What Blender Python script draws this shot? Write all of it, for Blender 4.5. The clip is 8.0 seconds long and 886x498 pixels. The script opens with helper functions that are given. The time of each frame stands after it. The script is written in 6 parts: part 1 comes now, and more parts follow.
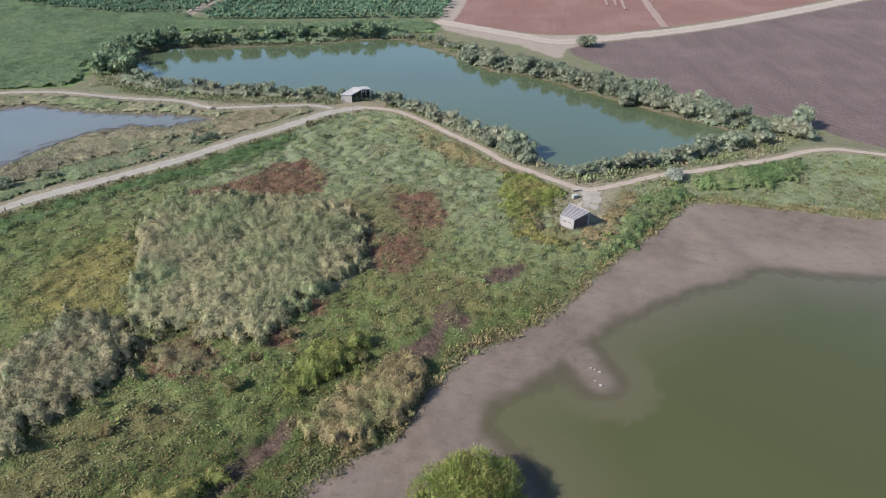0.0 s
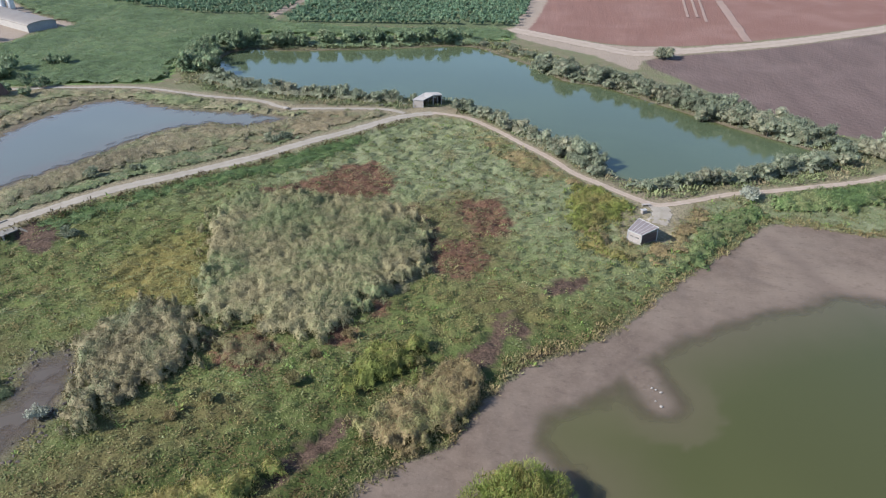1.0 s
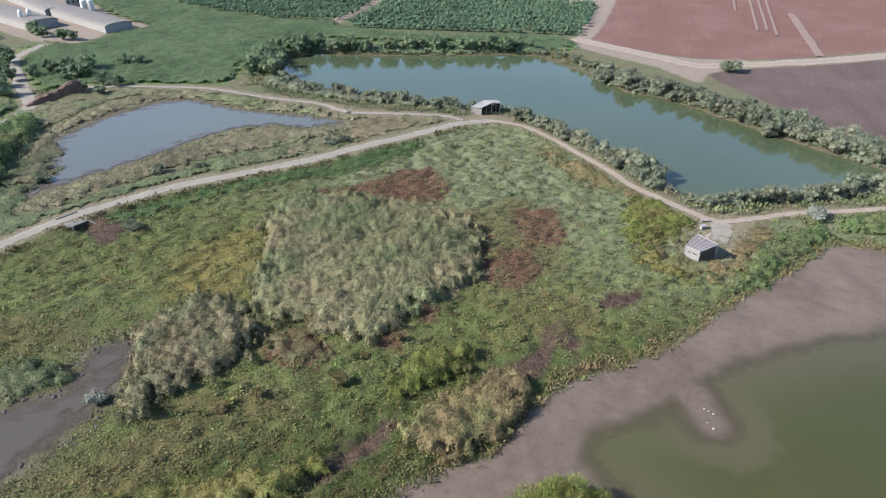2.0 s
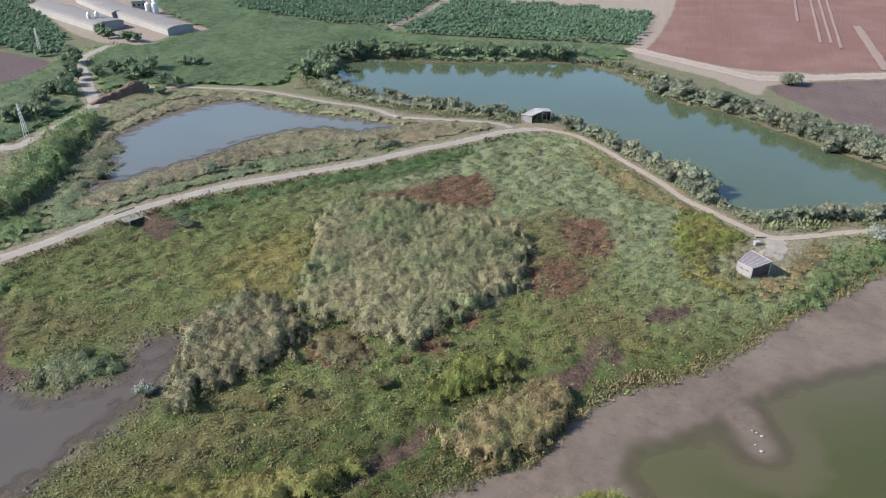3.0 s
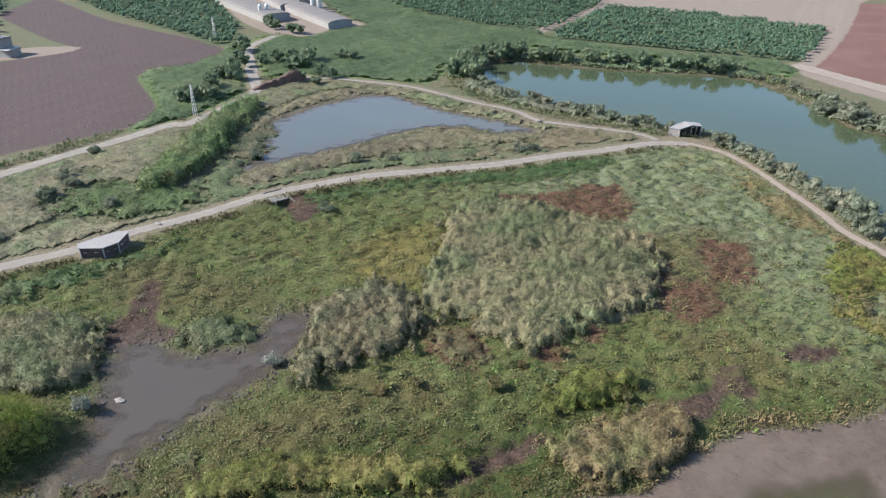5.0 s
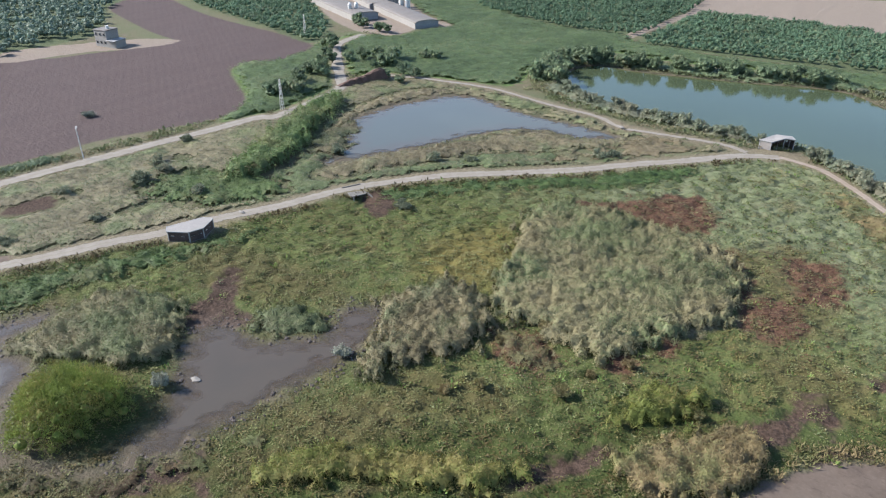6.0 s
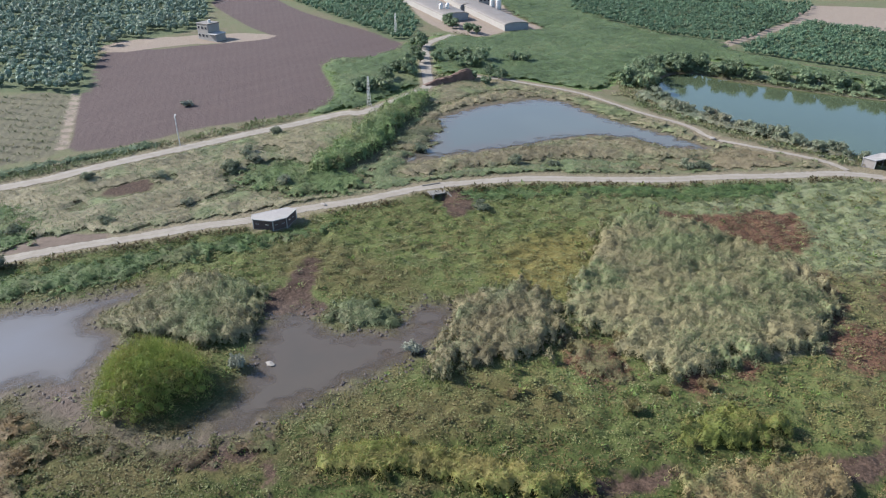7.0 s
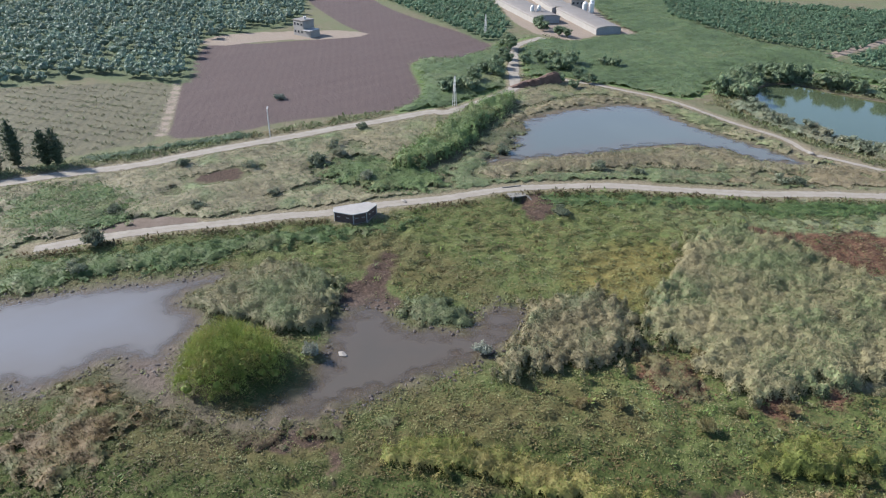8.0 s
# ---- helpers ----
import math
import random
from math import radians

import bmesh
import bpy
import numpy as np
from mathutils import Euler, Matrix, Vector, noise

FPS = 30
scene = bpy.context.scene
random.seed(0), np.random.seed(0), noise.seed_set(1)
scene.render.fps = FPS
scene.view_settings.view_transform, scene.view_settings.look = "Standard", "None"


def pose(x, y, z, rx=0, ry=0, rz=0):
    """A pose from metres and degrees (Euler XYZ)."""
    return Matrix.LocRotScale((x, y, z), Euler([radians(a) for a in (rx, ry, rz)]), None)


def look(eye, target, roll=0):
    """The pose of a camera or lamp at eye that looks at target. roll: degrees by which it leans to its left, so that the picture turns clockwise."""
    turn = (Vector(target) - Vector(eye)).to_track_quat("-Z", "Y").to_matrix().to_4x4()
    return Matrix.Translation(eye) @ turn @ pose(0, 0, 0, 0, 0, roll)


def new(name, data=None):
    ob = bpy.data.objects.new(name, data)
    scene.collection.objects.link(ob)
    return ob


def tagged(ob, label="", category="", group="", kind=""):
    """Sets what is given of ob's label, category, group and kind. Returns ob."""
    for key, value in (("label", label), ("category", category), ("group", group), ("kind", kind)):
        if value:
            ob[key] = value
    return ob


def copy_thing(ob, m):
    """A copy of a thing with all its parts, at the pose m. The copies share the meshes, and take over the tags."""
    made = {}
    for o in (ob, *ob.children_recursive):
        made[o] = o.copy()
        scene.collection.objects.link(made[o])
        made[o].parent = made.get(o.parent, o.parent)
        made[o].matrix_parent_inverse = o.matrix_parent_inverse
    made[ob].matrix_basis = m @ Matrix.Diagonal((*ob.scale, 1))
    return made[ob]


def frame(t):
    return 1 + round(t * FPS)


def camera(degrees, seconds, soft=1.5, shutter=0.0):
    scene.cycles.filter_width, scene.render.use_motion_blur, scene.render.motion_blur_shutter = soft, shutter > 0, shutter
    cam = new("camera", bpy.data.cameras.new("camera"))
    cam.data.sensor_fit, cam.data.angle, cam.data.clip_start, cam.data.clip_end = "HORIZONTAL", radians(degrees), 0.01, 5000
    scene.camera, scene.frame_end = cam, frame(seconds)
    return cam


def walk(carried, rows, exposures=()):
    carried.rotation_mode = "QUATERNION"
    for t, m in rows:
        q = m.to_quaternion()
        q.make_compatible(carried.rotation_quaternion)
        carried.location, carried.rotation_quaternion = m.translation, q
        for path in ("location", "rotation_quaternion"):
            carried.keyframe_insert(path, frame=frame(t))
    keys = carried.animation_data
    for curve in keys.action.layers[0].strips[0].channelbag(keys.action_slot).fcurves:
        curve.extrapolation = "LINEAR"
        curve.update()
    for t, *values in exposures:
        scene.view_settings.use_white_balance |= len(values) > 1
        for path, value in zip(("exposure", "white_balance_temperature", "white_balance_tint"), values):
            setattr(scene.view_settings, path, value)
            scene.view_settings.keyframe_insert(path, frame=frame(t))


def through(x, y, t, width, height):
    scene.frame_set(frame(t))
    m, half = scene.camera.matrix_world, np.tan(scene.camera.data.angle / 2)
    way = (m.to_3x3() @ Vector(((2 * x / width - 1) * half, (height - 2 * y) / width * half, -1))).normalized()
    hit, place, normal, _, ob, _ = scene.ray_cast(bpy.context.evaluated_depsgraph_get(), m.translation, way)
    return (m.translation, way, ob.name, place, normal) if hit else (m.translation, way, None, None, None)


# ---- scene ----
cam = camera(64.55, 8.0, soft=1.1)
# seconds, x, y, z, yaw, pitch, roll: a drone that hovers and pans to its left
ROWS = [
    (0.0, 0.00, 0.00, 65.00, 0.00, -30.96, 0.07),
    (0.5, -0.02, 0.06, 65.05, 2.99, -30.93, 0.08),
    (1.0, -0.02, 0.12, 65.03, 5.99, -30.43, 0.07),
    (1.5, 0.03, 0.19, 64.95, 8.60, -30.12, 0.04),
    (3.0, 0.11, 0.38, 64.70, 15.24, -29.27, -0.12),
    (3.5, 0.10, 0.45, 64.66, 17.37, -29.24, -0.15),
    (4.0, 0.06, 0.53, 64.57, 20.18, -29.17, -0.15),
    (4.5, 0.02, 0.58, 64.47, 23.69, -29.09, -0.10),
    (6.0, -0.13, 0.76, 64.20, 33.96, -28.87, -0.01),
    (6.5, -0.17, 0.83, 64.06, 37.50, -28.79, 0.02),
    (7.0, -0.21, 0.90, 63.95, 41.04, -28.73, 0.07),
    (7.5, -0.22, 0.95, 63.87, 44.55, -28.67, 0.11),
    (8.0, -0.20, 1.03, 63.77, 48.18, -28.62, 0.10),
]
EXPOSURE, KELVIN = 1.25, 6250
walk(cam, [(t, pose(x, y, z, 90 + pitch, 0, yaw) @ pose(0, 0, 0, 0, 0, roll)) for t, x, y, z, yaw, pitch, roll in ROWS],
     [(0.0, EXPOSURE, KELVIN, 10), (8.0, EXPOSURE, KELVIN, 10)])

# ---- daylight: a hazy sky and a sun that stands low in the west ----
SUN_AZ, SUN_EL = radians(204.0), radians(35.0)
world = bpy.data.worlds.new("world")
scene.world = world
world.use_nodes = True
sky = world.node_tree.nodes.new("ShaderNodeTexSky")
sky.sky_type, sky.sun_disc = "NISHITA", False
sky.sun_elevation, sky.sun_rotation = SUN_EL, radians(90) - SUN_AZ
sky.air_density, sky.dust_density, sky.ozone_density = 1.0, 0.6, 2.5
background = world.node_tree.nodes["Background"]
background.inputs["Strength"].default_value = 0.12
world.node_tree.links.new(sky.outputs[0], background.inputs["Color"])
sun = new("sun", bpy.data.lights.new("sun", "SUN"))
sun.data.energy, sun.data.angle, sun.data.color = 4.9, radians(0.6), (1.0, 0.955, 0.88)
toward = Vector((math.cos(SUN_AZ) * math.cos(SUN_EL), math.sin(SUN_AZ) * math.cos(SUN_EL), math.sin(SUN_EL)))
sun.matrix_world = look(toward * 300, (0, 0, 0))

# ---- materials ----
def graph(name):
    mat = bpy.data.materials.new(name)
    mat.use_nodes = True
    tree = mat.node_tree
    return mat, tree, tree.nodes["Principled BSDF"]


def put(tree, socket, value):
    if isinstance(value, bpy.types.NodeSocket):
        tree.links.new(value, socket)
    elif isinstance(value, (tuple, list)):
        socket.default_value = (*value, 1.0) if len(socket.default_value) == 4 else value
    else:
        socket.default_value = value


def math_node(tree, op, a, b=0.0, c=0.0, clamp=False):
    n = tree.nodes.new("ShaderNodeMath")
    n.operation, n.use_clamp = op, clamp
    for i, v in enumerate((a, b, c)):
        put(tree, n.inputs[i], v)
    return n.outputs[0]


def mix(tree, fac, a, b, blend="MIX"):
    n = tree.nodes.new("ShaderNodeMix")
    n.data_type, n.blend_type = "RGBA", blend
    put(tree, n.inputs[0], fac), put(tree, n.inputs[6], a), put(tree, n.inputs[7], b)
    return n.outputs[2]


def place(tree):
    return tree.nodes.new("ShaderNodeNewGeometry").outputs["Position"]


def turned(tree, degrees, scale=(1, 1, 1)):
    n = tree.nodes.new("ShaderNodeMapping")
    n.inputs["Rotation"].default_value = (0, 0, radians(degrees))
    n.inputs["Scale"].default_value = scale
    tree.links.new(place(tree), n.inputs[0])
    return n.outputs[0]


def grain(tree, scale, detail=4.0, rough=0.6, where=None, distortion=0.0):
    n = tree.nodes.new("ShaderNodeTexNoise")
    n.inputs["Scale"].default_value, n.inputs["Detail"].default_value = scale, detail
    n.inputs["Roughness"].default_value, n.inputs["Distortion"].default_value = rough, distortion
    tree.links.new(where or place(tree), n.inputs["Vector"])
    return n.outputs[0]


def step(tree, value, low, high):
    n = tree.nodes.new("ShaderNodeMapRange")
    n.interpolation_type = "SMOOTHSTEP"
    put(tree, n.inputs[0], value), put(tree, n.inputs[1], low), put(tree, n.inputs[2], high)
    return n.outputs[0]


def attribute(tree, name):
    n = tree.nodes.new("ShaderNodeAttribute")
    n.attribute_name = name
    return n.outputs["Fac"]


def rough_up(tree, shader, height, strength, distance):
    n = tree.nodes.new("ShaderNodeBump")
    n.inputs["Strength"].default_value, n.inputs["Distance"].default_value = strength, distance
    tree.links.new(height, n.inputs["Height"])
    tree.links.new(n.outputs[0], shader.inputs["Normal"])


def foliage(name, dark, light, dry, dryness=0.25, patch=0.12, through=0.30):
    """Leaves: two greens mixed leaf by leaf and plant by plant, with dry ones in patches; some light comes through."""
    mat, tree, shader = graph(name)
    geo = tree.nodes.new("ShaderNodeNewGeometry").outputs["Random Per Island"]
    plant = tree.nodes.new("ShaderNodeObjectInfo").outputs["Random"]
    wide = grain(tree, patch, 3.0)
    colour = mix(tree, math_node(tree, "ADD", 0.16, math_node(tree, "MULTIPLY", geo, 0.68)), dark, light)
    f = math_node(tree, "ADD", math_node(tree, "MULTIPLY", geo, 0.35), math_node(tree, "MULTIPLY", wide, 1.2))
    f = math_node(tree, "ADD", f, math_node(tree, "MULTIPLY", plant, 0.25))
    colour = mix(tree, math_node(tree, "MULTIPLY", step(tree, f, 1.11 - dryness, 1.41 - dryness), 0.8), colour, dry)
    tone = math_node(tree, "ADD", 0.8, math_node(tree, "MULTIPLY", plant, 0.4))
    spread = math_node(tree, "ADD", math_node(tree, "MULTIPLY", grain(tree, 0.28, 4.0, 0.65), 1.1), math_node(tree, "MULTIPLY", grain(tree, 0.04, 2.0), 0.8))
    spread = math_node(tree, "ADD", spread, math_node(tree, "MULTIPLY", grain(tree, 0.95, 2.0, 0.5), 1.15))
    tone = math_node(tree, "MULTIPLY", tone, math_node(tree, "MAXIMUM", math_node(tree, "SUBTRACT", spread, 0.53), 0.35))
    bright = tree.nodes.new("ShaderNodeVectorMath")
    bright.operation = "SCALE"
    tree.links.new(colour, bright.inputs[0]), tree.links.new(tone, bright.inputs["Scale"])
    put(tree, shader.inputs["Base Color"], bright.outputs[0])
    shader.inputs["Roughness"].default_value = 0.65
    shader.inputs["Specular IOR Level"].default_value = 0.25
    back = tree.nodes.new("ShaderNodeBsdfTranslucent")
    tree.links.new(bright.outputs[0], back.inputs[0])
    both = tree.nodes.new("ShaderNodeMixShader")
    both.inputs[0].default_value = through
    tree.links.new(shader.outputs[0], both.inputs[1]), tree.links.new(back.outputs[0], both.inputs[2])
    tree.links.new(both.outputs[0], tree.nodes["Material Output"].inputs["Surface"])
    return mat


def plain(name, colour, roughness=0.7, worn=0.25, scale=1.5, metal=0.0, bump=0.0):
    """A surface with stains and grain at two scales."""
    mat, tree, shader = graph(name)
    fine, wide = grain(tree, scale * 8, 3.0), grain(tree, scale, 4.0)
    f = math_node(tree, "ADD", math_node(tree, "MULTIPLY", fine, 0.5), math_node(tree, "MULTIPLY", wide, 0.5))
    lo, hi = [c * (1 - worn) for c in colour], [min(1.0, c * (1 + worn)) for c in colour]
    put(tree, shader.inputs["Base Color"], mix(tree, step(tree, f, 0.3, 0.7), lo, hi))
    shader.inputs["Roughness"].default_value, shader.inputs["Metallic"].default_value = roughness, metal
    if bump:
        rough_up(tree, shader, f, 0.6, bump)
    return mat


def ground_material():
    """Soil and low cover. Signed distances to the plan's outlines say what grows or lies where; noise frays the edges."""
    mat, tree, shader = graph("ground_cover")
    fine, mid, wide = grain(tree, 2.2, 5.0, 0.65), grain(tree, 0.35, 5.0, 0.6), grain(tree, 0.045, 3.0)
    fray = math_node(tree, "MULTIPLY", math_node(tree, "SUBTRACT", mid, 0.5), 9.0)
    fray = math_node(tree, "ADD", fray, math_node(tree, "MULTIPLY", math_node(tree, "SUBTRACT", fine, 0.5), 2.5))

    def zone(name, soft=1.0, frayed=1.0):
        d = attribute(tree, name)
        return step(tree, math_node(tree, "ADD", d, math_node(tree, "MULTIPLY", fray, frayed)), -soft, soft)

    dry = mix(tree, step(tree, mid, 0.35, 0.65), (0.112, 0.094, 0.062), (0.086, 0.086, 0.046))
    colour = mix(tree, step(tree, wide, 0.4, 0.62), dry, (0.090, 0.096, 0.050))
    lush = mix(tree, step(tree, mid, 0.35, 0.7), (0.060, 0.076, 0.024), (0.086, 0.098, 0.034))
    # near ground: darker soil cover, with self-shade and lens falloff put into the colour
    lush = mix(tree, zone("near_dark", 12.0), lush, mix(tree, step(tree, mid, 0.35, 0.7), (0.030, 0.042, 0.011), (0.048, 0.060, 0.017)))
    lush = mix(tree, step(tree, fine, 0.55, 0.8), lush, (0.098, 0.090, 0.042))
    # faded cover; the wide ramp also puts distance haze into its paler colour
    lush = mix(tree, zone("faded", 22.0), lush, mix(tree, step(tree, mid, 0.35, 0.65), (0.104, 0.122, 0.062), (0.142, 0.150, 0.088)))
    clumps = grain(tree, 0.16, 3.0, 0.55)
    lush = mix(tree, math_node(tree, "MULTIPLY", step(tree, clumps, 0.55, 0.7), 0.6), lush, (0.082, 0.064, 0.030))
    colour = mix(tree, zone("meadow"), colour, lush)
    colour = mix(tree, zone("north"), colour, (0.085, 0.125, 0.042))
    colour = mix(tree, math_node(tree, "MULTIPLY", zone("yellow", 3.5), 0.8), colour, (0.125, 0.098, 0.032))
    colour = mix(tree, math_node(tree, "MULTIPLY", zone("ochre", 3.0), 0.7), colour, mix(tree, mid, (0.058, 0.044, 0.019), (0.096, 0.076, 0.034)))
    rust = mix(tree, step(tree, fine, 0.35, 0.65), (0.062, 0.033, 0.022), (0.104, 0.058, 0.037))
    colour = mix(tree, zone("rust", 0.8, 0.7), colour, rust)
    verge = mix(tree, step(tree, fine, 0.35, 0.7), (0.126, 0.101, 0.067), (0.172, 0.143, 0.101))
    colour = mix(tree, math_node(tree, "MULTIPLY", zone("verge", 1.2, 0.5), 0.85), colour, verge)
    mud = mix(tree, step(tree, mid, 0.3, 0.7), (0.078, 0.058, 0.046), (0.106, 0.081, 0.065))
    mud = mix(tree, step(tree, wide, 0.4, 0.65), mud, (0.118, 0.092, 0.074))
    smudge = grain(tree, 0.55, 5.0, 0.7, turned(tree, 40, (1.0, 2.0, 1.0)))
    mud = mix(tree, math_node(tree, "MULTIPLY", step(tree, smudge, 0.52, 0.68), 0.55), mud, (0.064, 0.047, 0.038))
    mud = mix(tree, math_node(tree, "MULTIPLY", step(tree, fine, 0.5, 0.7), 0.35), mud, (0.128, 0.100, 0.082))
    bare = mix(tree, step(tree, fine, 0.35, 0.7), (0.034, 0.022, 0.016), (0.070, 0.046, 0.034))
    colour = mix(tree, zone("bare", 0.8, 0.6), colour, bare)
    muddy = zone("mud", 0.6, 0.45)
    colour = mix(tree, muddy, colour, mud)
    wet = mix(tree, step(tree, mid, 0.3, 0.7), (0.074, 0.055, 0.045), (0.090, 0.068, 0.056))
    wetness = zone("wet", 4.5, 0.4)
    colour = mix(tree, wetness, colour, wet)

    def furrows(degrees, metres):
        n = tree.nodes.new("ShaderNodeTexWave")
        n.inputs["Scale"].default_value, n.inputs["Distortion"].default_value = 0.314 / metres, 1.6
        n.inputs["Detail"].default_value, n.inputs["Detail Scale"].default_value = 2.0, 0.6
        tree.links.new(turned(tree, degrees), n.inputs["Vector"])
        streak = grain(tree, 0.25, 3.0, 0.6, turned(tree, degrees, (1.0, 0.08, 1.0)))
        return math_node(tree, "ADD", math_node(tree, "MULTIPLY", n.outputs["Fac"], 0.45), math_node(tree, "MULTIPLY", step(tree, streak, 0.3, 0.7), 0.6))

    rows_a, rows_b = furrows(-35.5, 2.6), furrows(-55, 2.6)
    soil = mix(tree, math_node(tree, "MULTIPLY", rows_a, 0.75), (0.066, 0.046, 0.042), (0.100, 0.070, 0.063))
    soil = mix(tree, step(tree, wide, 0.45, 0.7), soil, (0.099, 0.071, 0.064))
    calm = math_node(tree, "ADD", zone("tilled_dark", 0.8, 0.15), zone("tilled_red", 0.8, 0.15), 0.0, True)
    colour = mix(tree, zone("tilled_dark", 0.8, 0.15), colour, soil)
    soil = mix(tree, math_node(tree, "MULTIPLY", rows_b, 0.4), (0.118, 0.062, 0.050), (0.134, 0.074, 0.060))
    soil = mix(tree, step(tree, wide, 0.42, 0.7), soil, (0.141, 0.081, 0.067))
    colour = mix(tree, zone("tilled_red", 0.8, 0.15), colour, soil)
    soil = mix(tree, math_node(tree, "MULTIPLY", rows_b, 0.4), (0.064, 0.046, 0.044), (0.088, 0.064, 0.059))
    colour = mix(tree, zone("tilled_brown", 0.8, 0.15), colour, soil)
    colour = mix(tree, zone("grove", 1.5), colour, mix(tree, mid, (0.050, 0.070, 0.034), (0.084, 0.094, 0.050)))
    colour = mix(tree, zone("stubble", 1.0, 0.3), colour, mix(tree, rows_b, (0.066, 0.060, 0.042), (0.104, 0.096, 0.062)))
    colour = mix(tree, zone("pale", 0.8, 0.4), colour, mix(tree, mid, (0.162, 0.127, 0.100), (0.207, 0.169, 0.138)))
    speck = mix(tree, step(tree, fine, 0.25, 0.8), (0.82, 0.82, 0.82), (1.16, 1.16, 1.16))
    colour = mix(tree, math_node(tree, "SUBTRACT", 1.0, math_node(tree, "MULTIPLY", math_node(tree, "MAXIMUM", muddy, calm), 0.75)), colour, speck, "MULTIPLY")
    put(tree, shader.inputs["Base Color"], colour)
    put(tree, shader.inputs["Roughness"], math_node(tree, "SUBTRACT", 0.95, math_node(tree, "MULTIPLY", wetness, 0.15)))
    shader.inputs["Specular IOR Level"].default_value = 0.15
    hummocks = grain(tree, 0.9, 4.0, 0.6, None, 0.25)
    rough_up(tree, shader, math_node(tree, "ADD", math_node(tree, "MULTIPLY", fine, math_node(tree, "SUBTRACT", 0.5, math_node(tree, "MULTIPLY", math_node(tree, "MAXIMUM", muddy, calm), 0.35))), math_node(tree, "MULTIPLY", hummocks, math_node(tree, "SUBTRACT", 1.5, math_node(tree, "MULTIPLY", muddy, 1.35)))), 0.7, 0.35)
    return mat


def water_material(name, deep, shallow, clear=1.6, ripple=0.02):
    """Turbid water: the bed shows through where it is shallow, the sky mirrors in it."""
    mat, tree, shader = graph(name)
    depth = attribute(tree, "depth")
    mid, wide = grain(tree, 0.09, 3.0), grain(tree, 0.02, 2.0)
    d = math_node(tree, "ADD", depth, math_node(tree, "MULTIPLY", math_node(tree, "SUBTRACT", mid, 0.5), 0.12))
    colour = mix(tree, step(tree, d, 0.0, 0.9), shallow, deep)
    colour = mix(tree, math_node(tree, "MULTIPLY", step(tree, wide, 0.4, 0.65), 0.4), colour, [c * 1.25 for c in deep])
    put(tree, shader.inputs["Base Color"], colour)
    shader.inputs["Roughness"].default_value, shader.inputs["IOR"].default_value = 0.06, 1.33
    waves = grain(tree, 1.2, 3.0, 0.6, turned(tree, 20, (1, 2.2, 1)))
    rough_up(tree, shader, waves, 0.35, ripple)
    seen = tree.nodes.new("ShaderNodeBsdfTransparent")
    both = tree.nodes.new("ShaderNodeMixShader")
    put(tree, both.inputs[0], step(tree, math_node(tree, "MULTIPLY", d, clear), -0.05, 0.75))
    tree.links.new(seen.outputs[0], both.inputs[1]), tree.links.new(shader.outputs[0], both.inputs[2])
    tree.links.new(both.outputs[0], tree.nodes["Material Output"].inputs["Surface"])
    return mat


def gravel_material(name, low, high):
    mat, tree, shader = graph(name)
    fine, mid = grain(tree, 6.0, 5.0, 0.7), grain(tree, 0.5, 4.0)
    f = math_node(tree, "ADD", math_node(tree, "MULTIPLY", fine, 0.5), math_node(tree, "MULTIPLY", mid, 0.5))
    colour = mix(tree, step(tree, f, 0.35, 0.65), low, high)
    side = attribute(tree, "across")
    worn = math_node(tree, "ADD", side, math_node(tree, "MULTIPLY", math_node(tree, "SUBTRACT", mid, 0.5), 0.7))
    middle = math_node(tree, "MULTIPLY", step(tree, worn, -0.22, 0.0), step(tree, worn, 0.22, 0.0))
    colour = mix(tree, math_node(tree, "MULTIPLY", middle, 0.35), colour, (0.126, 0.111, 0.077))
    put(tree, shader.inputs["Base Color"], colour)
    shader.inputs["Roughness"].default_value = 0.95
    rough_up(tree, shader, fine, 0.5, 0.04)
    edge = math_node(tree, "ADD", math_node(tree, "ABSOLUTE", side), math_node(tree, "MULTIPLY", math_node(tree, "SUBTRACT", grain(tree, 0.9, 5.0), 0.5), 0.9))
    seen = tree.nodes.new("ShaderNodeBsdfTransparent")
    both = tree.nodes.new("ShaderNodeMixShader")
    put(tree, both.inputs[0], step(tree, edge, 0.95, 0.78))
    tree.links.new(seen.outputs[0], both.inputs[1]), tree.links.new(shader.outputs[0], both.inputs[2])
    tree.links.new(both.outputs[0], tree.nodes["Material Output"].inputs["Surface"])
    return mat


GROUND = ground_material()
GRAVEL = gravel_material("pale_gravel", (0.150, 0.128, 0.105), (0.203, 0.180, 0.150))
DIRT = gravel_material("warm_pale_dirt", (0.180, 0.140, 0.110), (0.235, 0.188, 0.150))
DIRT_FAINT = gravel_material("trodden_red_dirt", (0.142, 0.090, 0.072), (0.176, 0.118, 0.096))
POND = water_material("green_pond_water", (0.046, 0.060, 0.034), (0.062, 0.068, 0.028), 3.0)
LAGOON = water_material("olive_lagoon_water", (0.041, 0.043, 0.015), (0.066, 0.056, 0.032), 3.2, 0.010)
MARSH = water_material("brown_marsh_water", (0.054, 0.047, 0.038), (0.068, 0.054, 0.042), 2.4, 0.010)
MARSH_GREY = water_material("grey_pond_water", (0.074, 0.078, 0.066), (0.080, 0.070, 0.058), 2.4, 0.010)
MARSH_PALE = water_material("silty_marsh_water", (0.104, 0.100, 0.102), (0.092, 0.080, 0.070), 2.4, 0.010)
LEAF_OLIVE = foliage("grey_green_leaves", (0.108, 0.128, 0.084), (0.172, 0.192, 0.130), (0.19, 0.175, 0.12), 0.26, through=0.38)
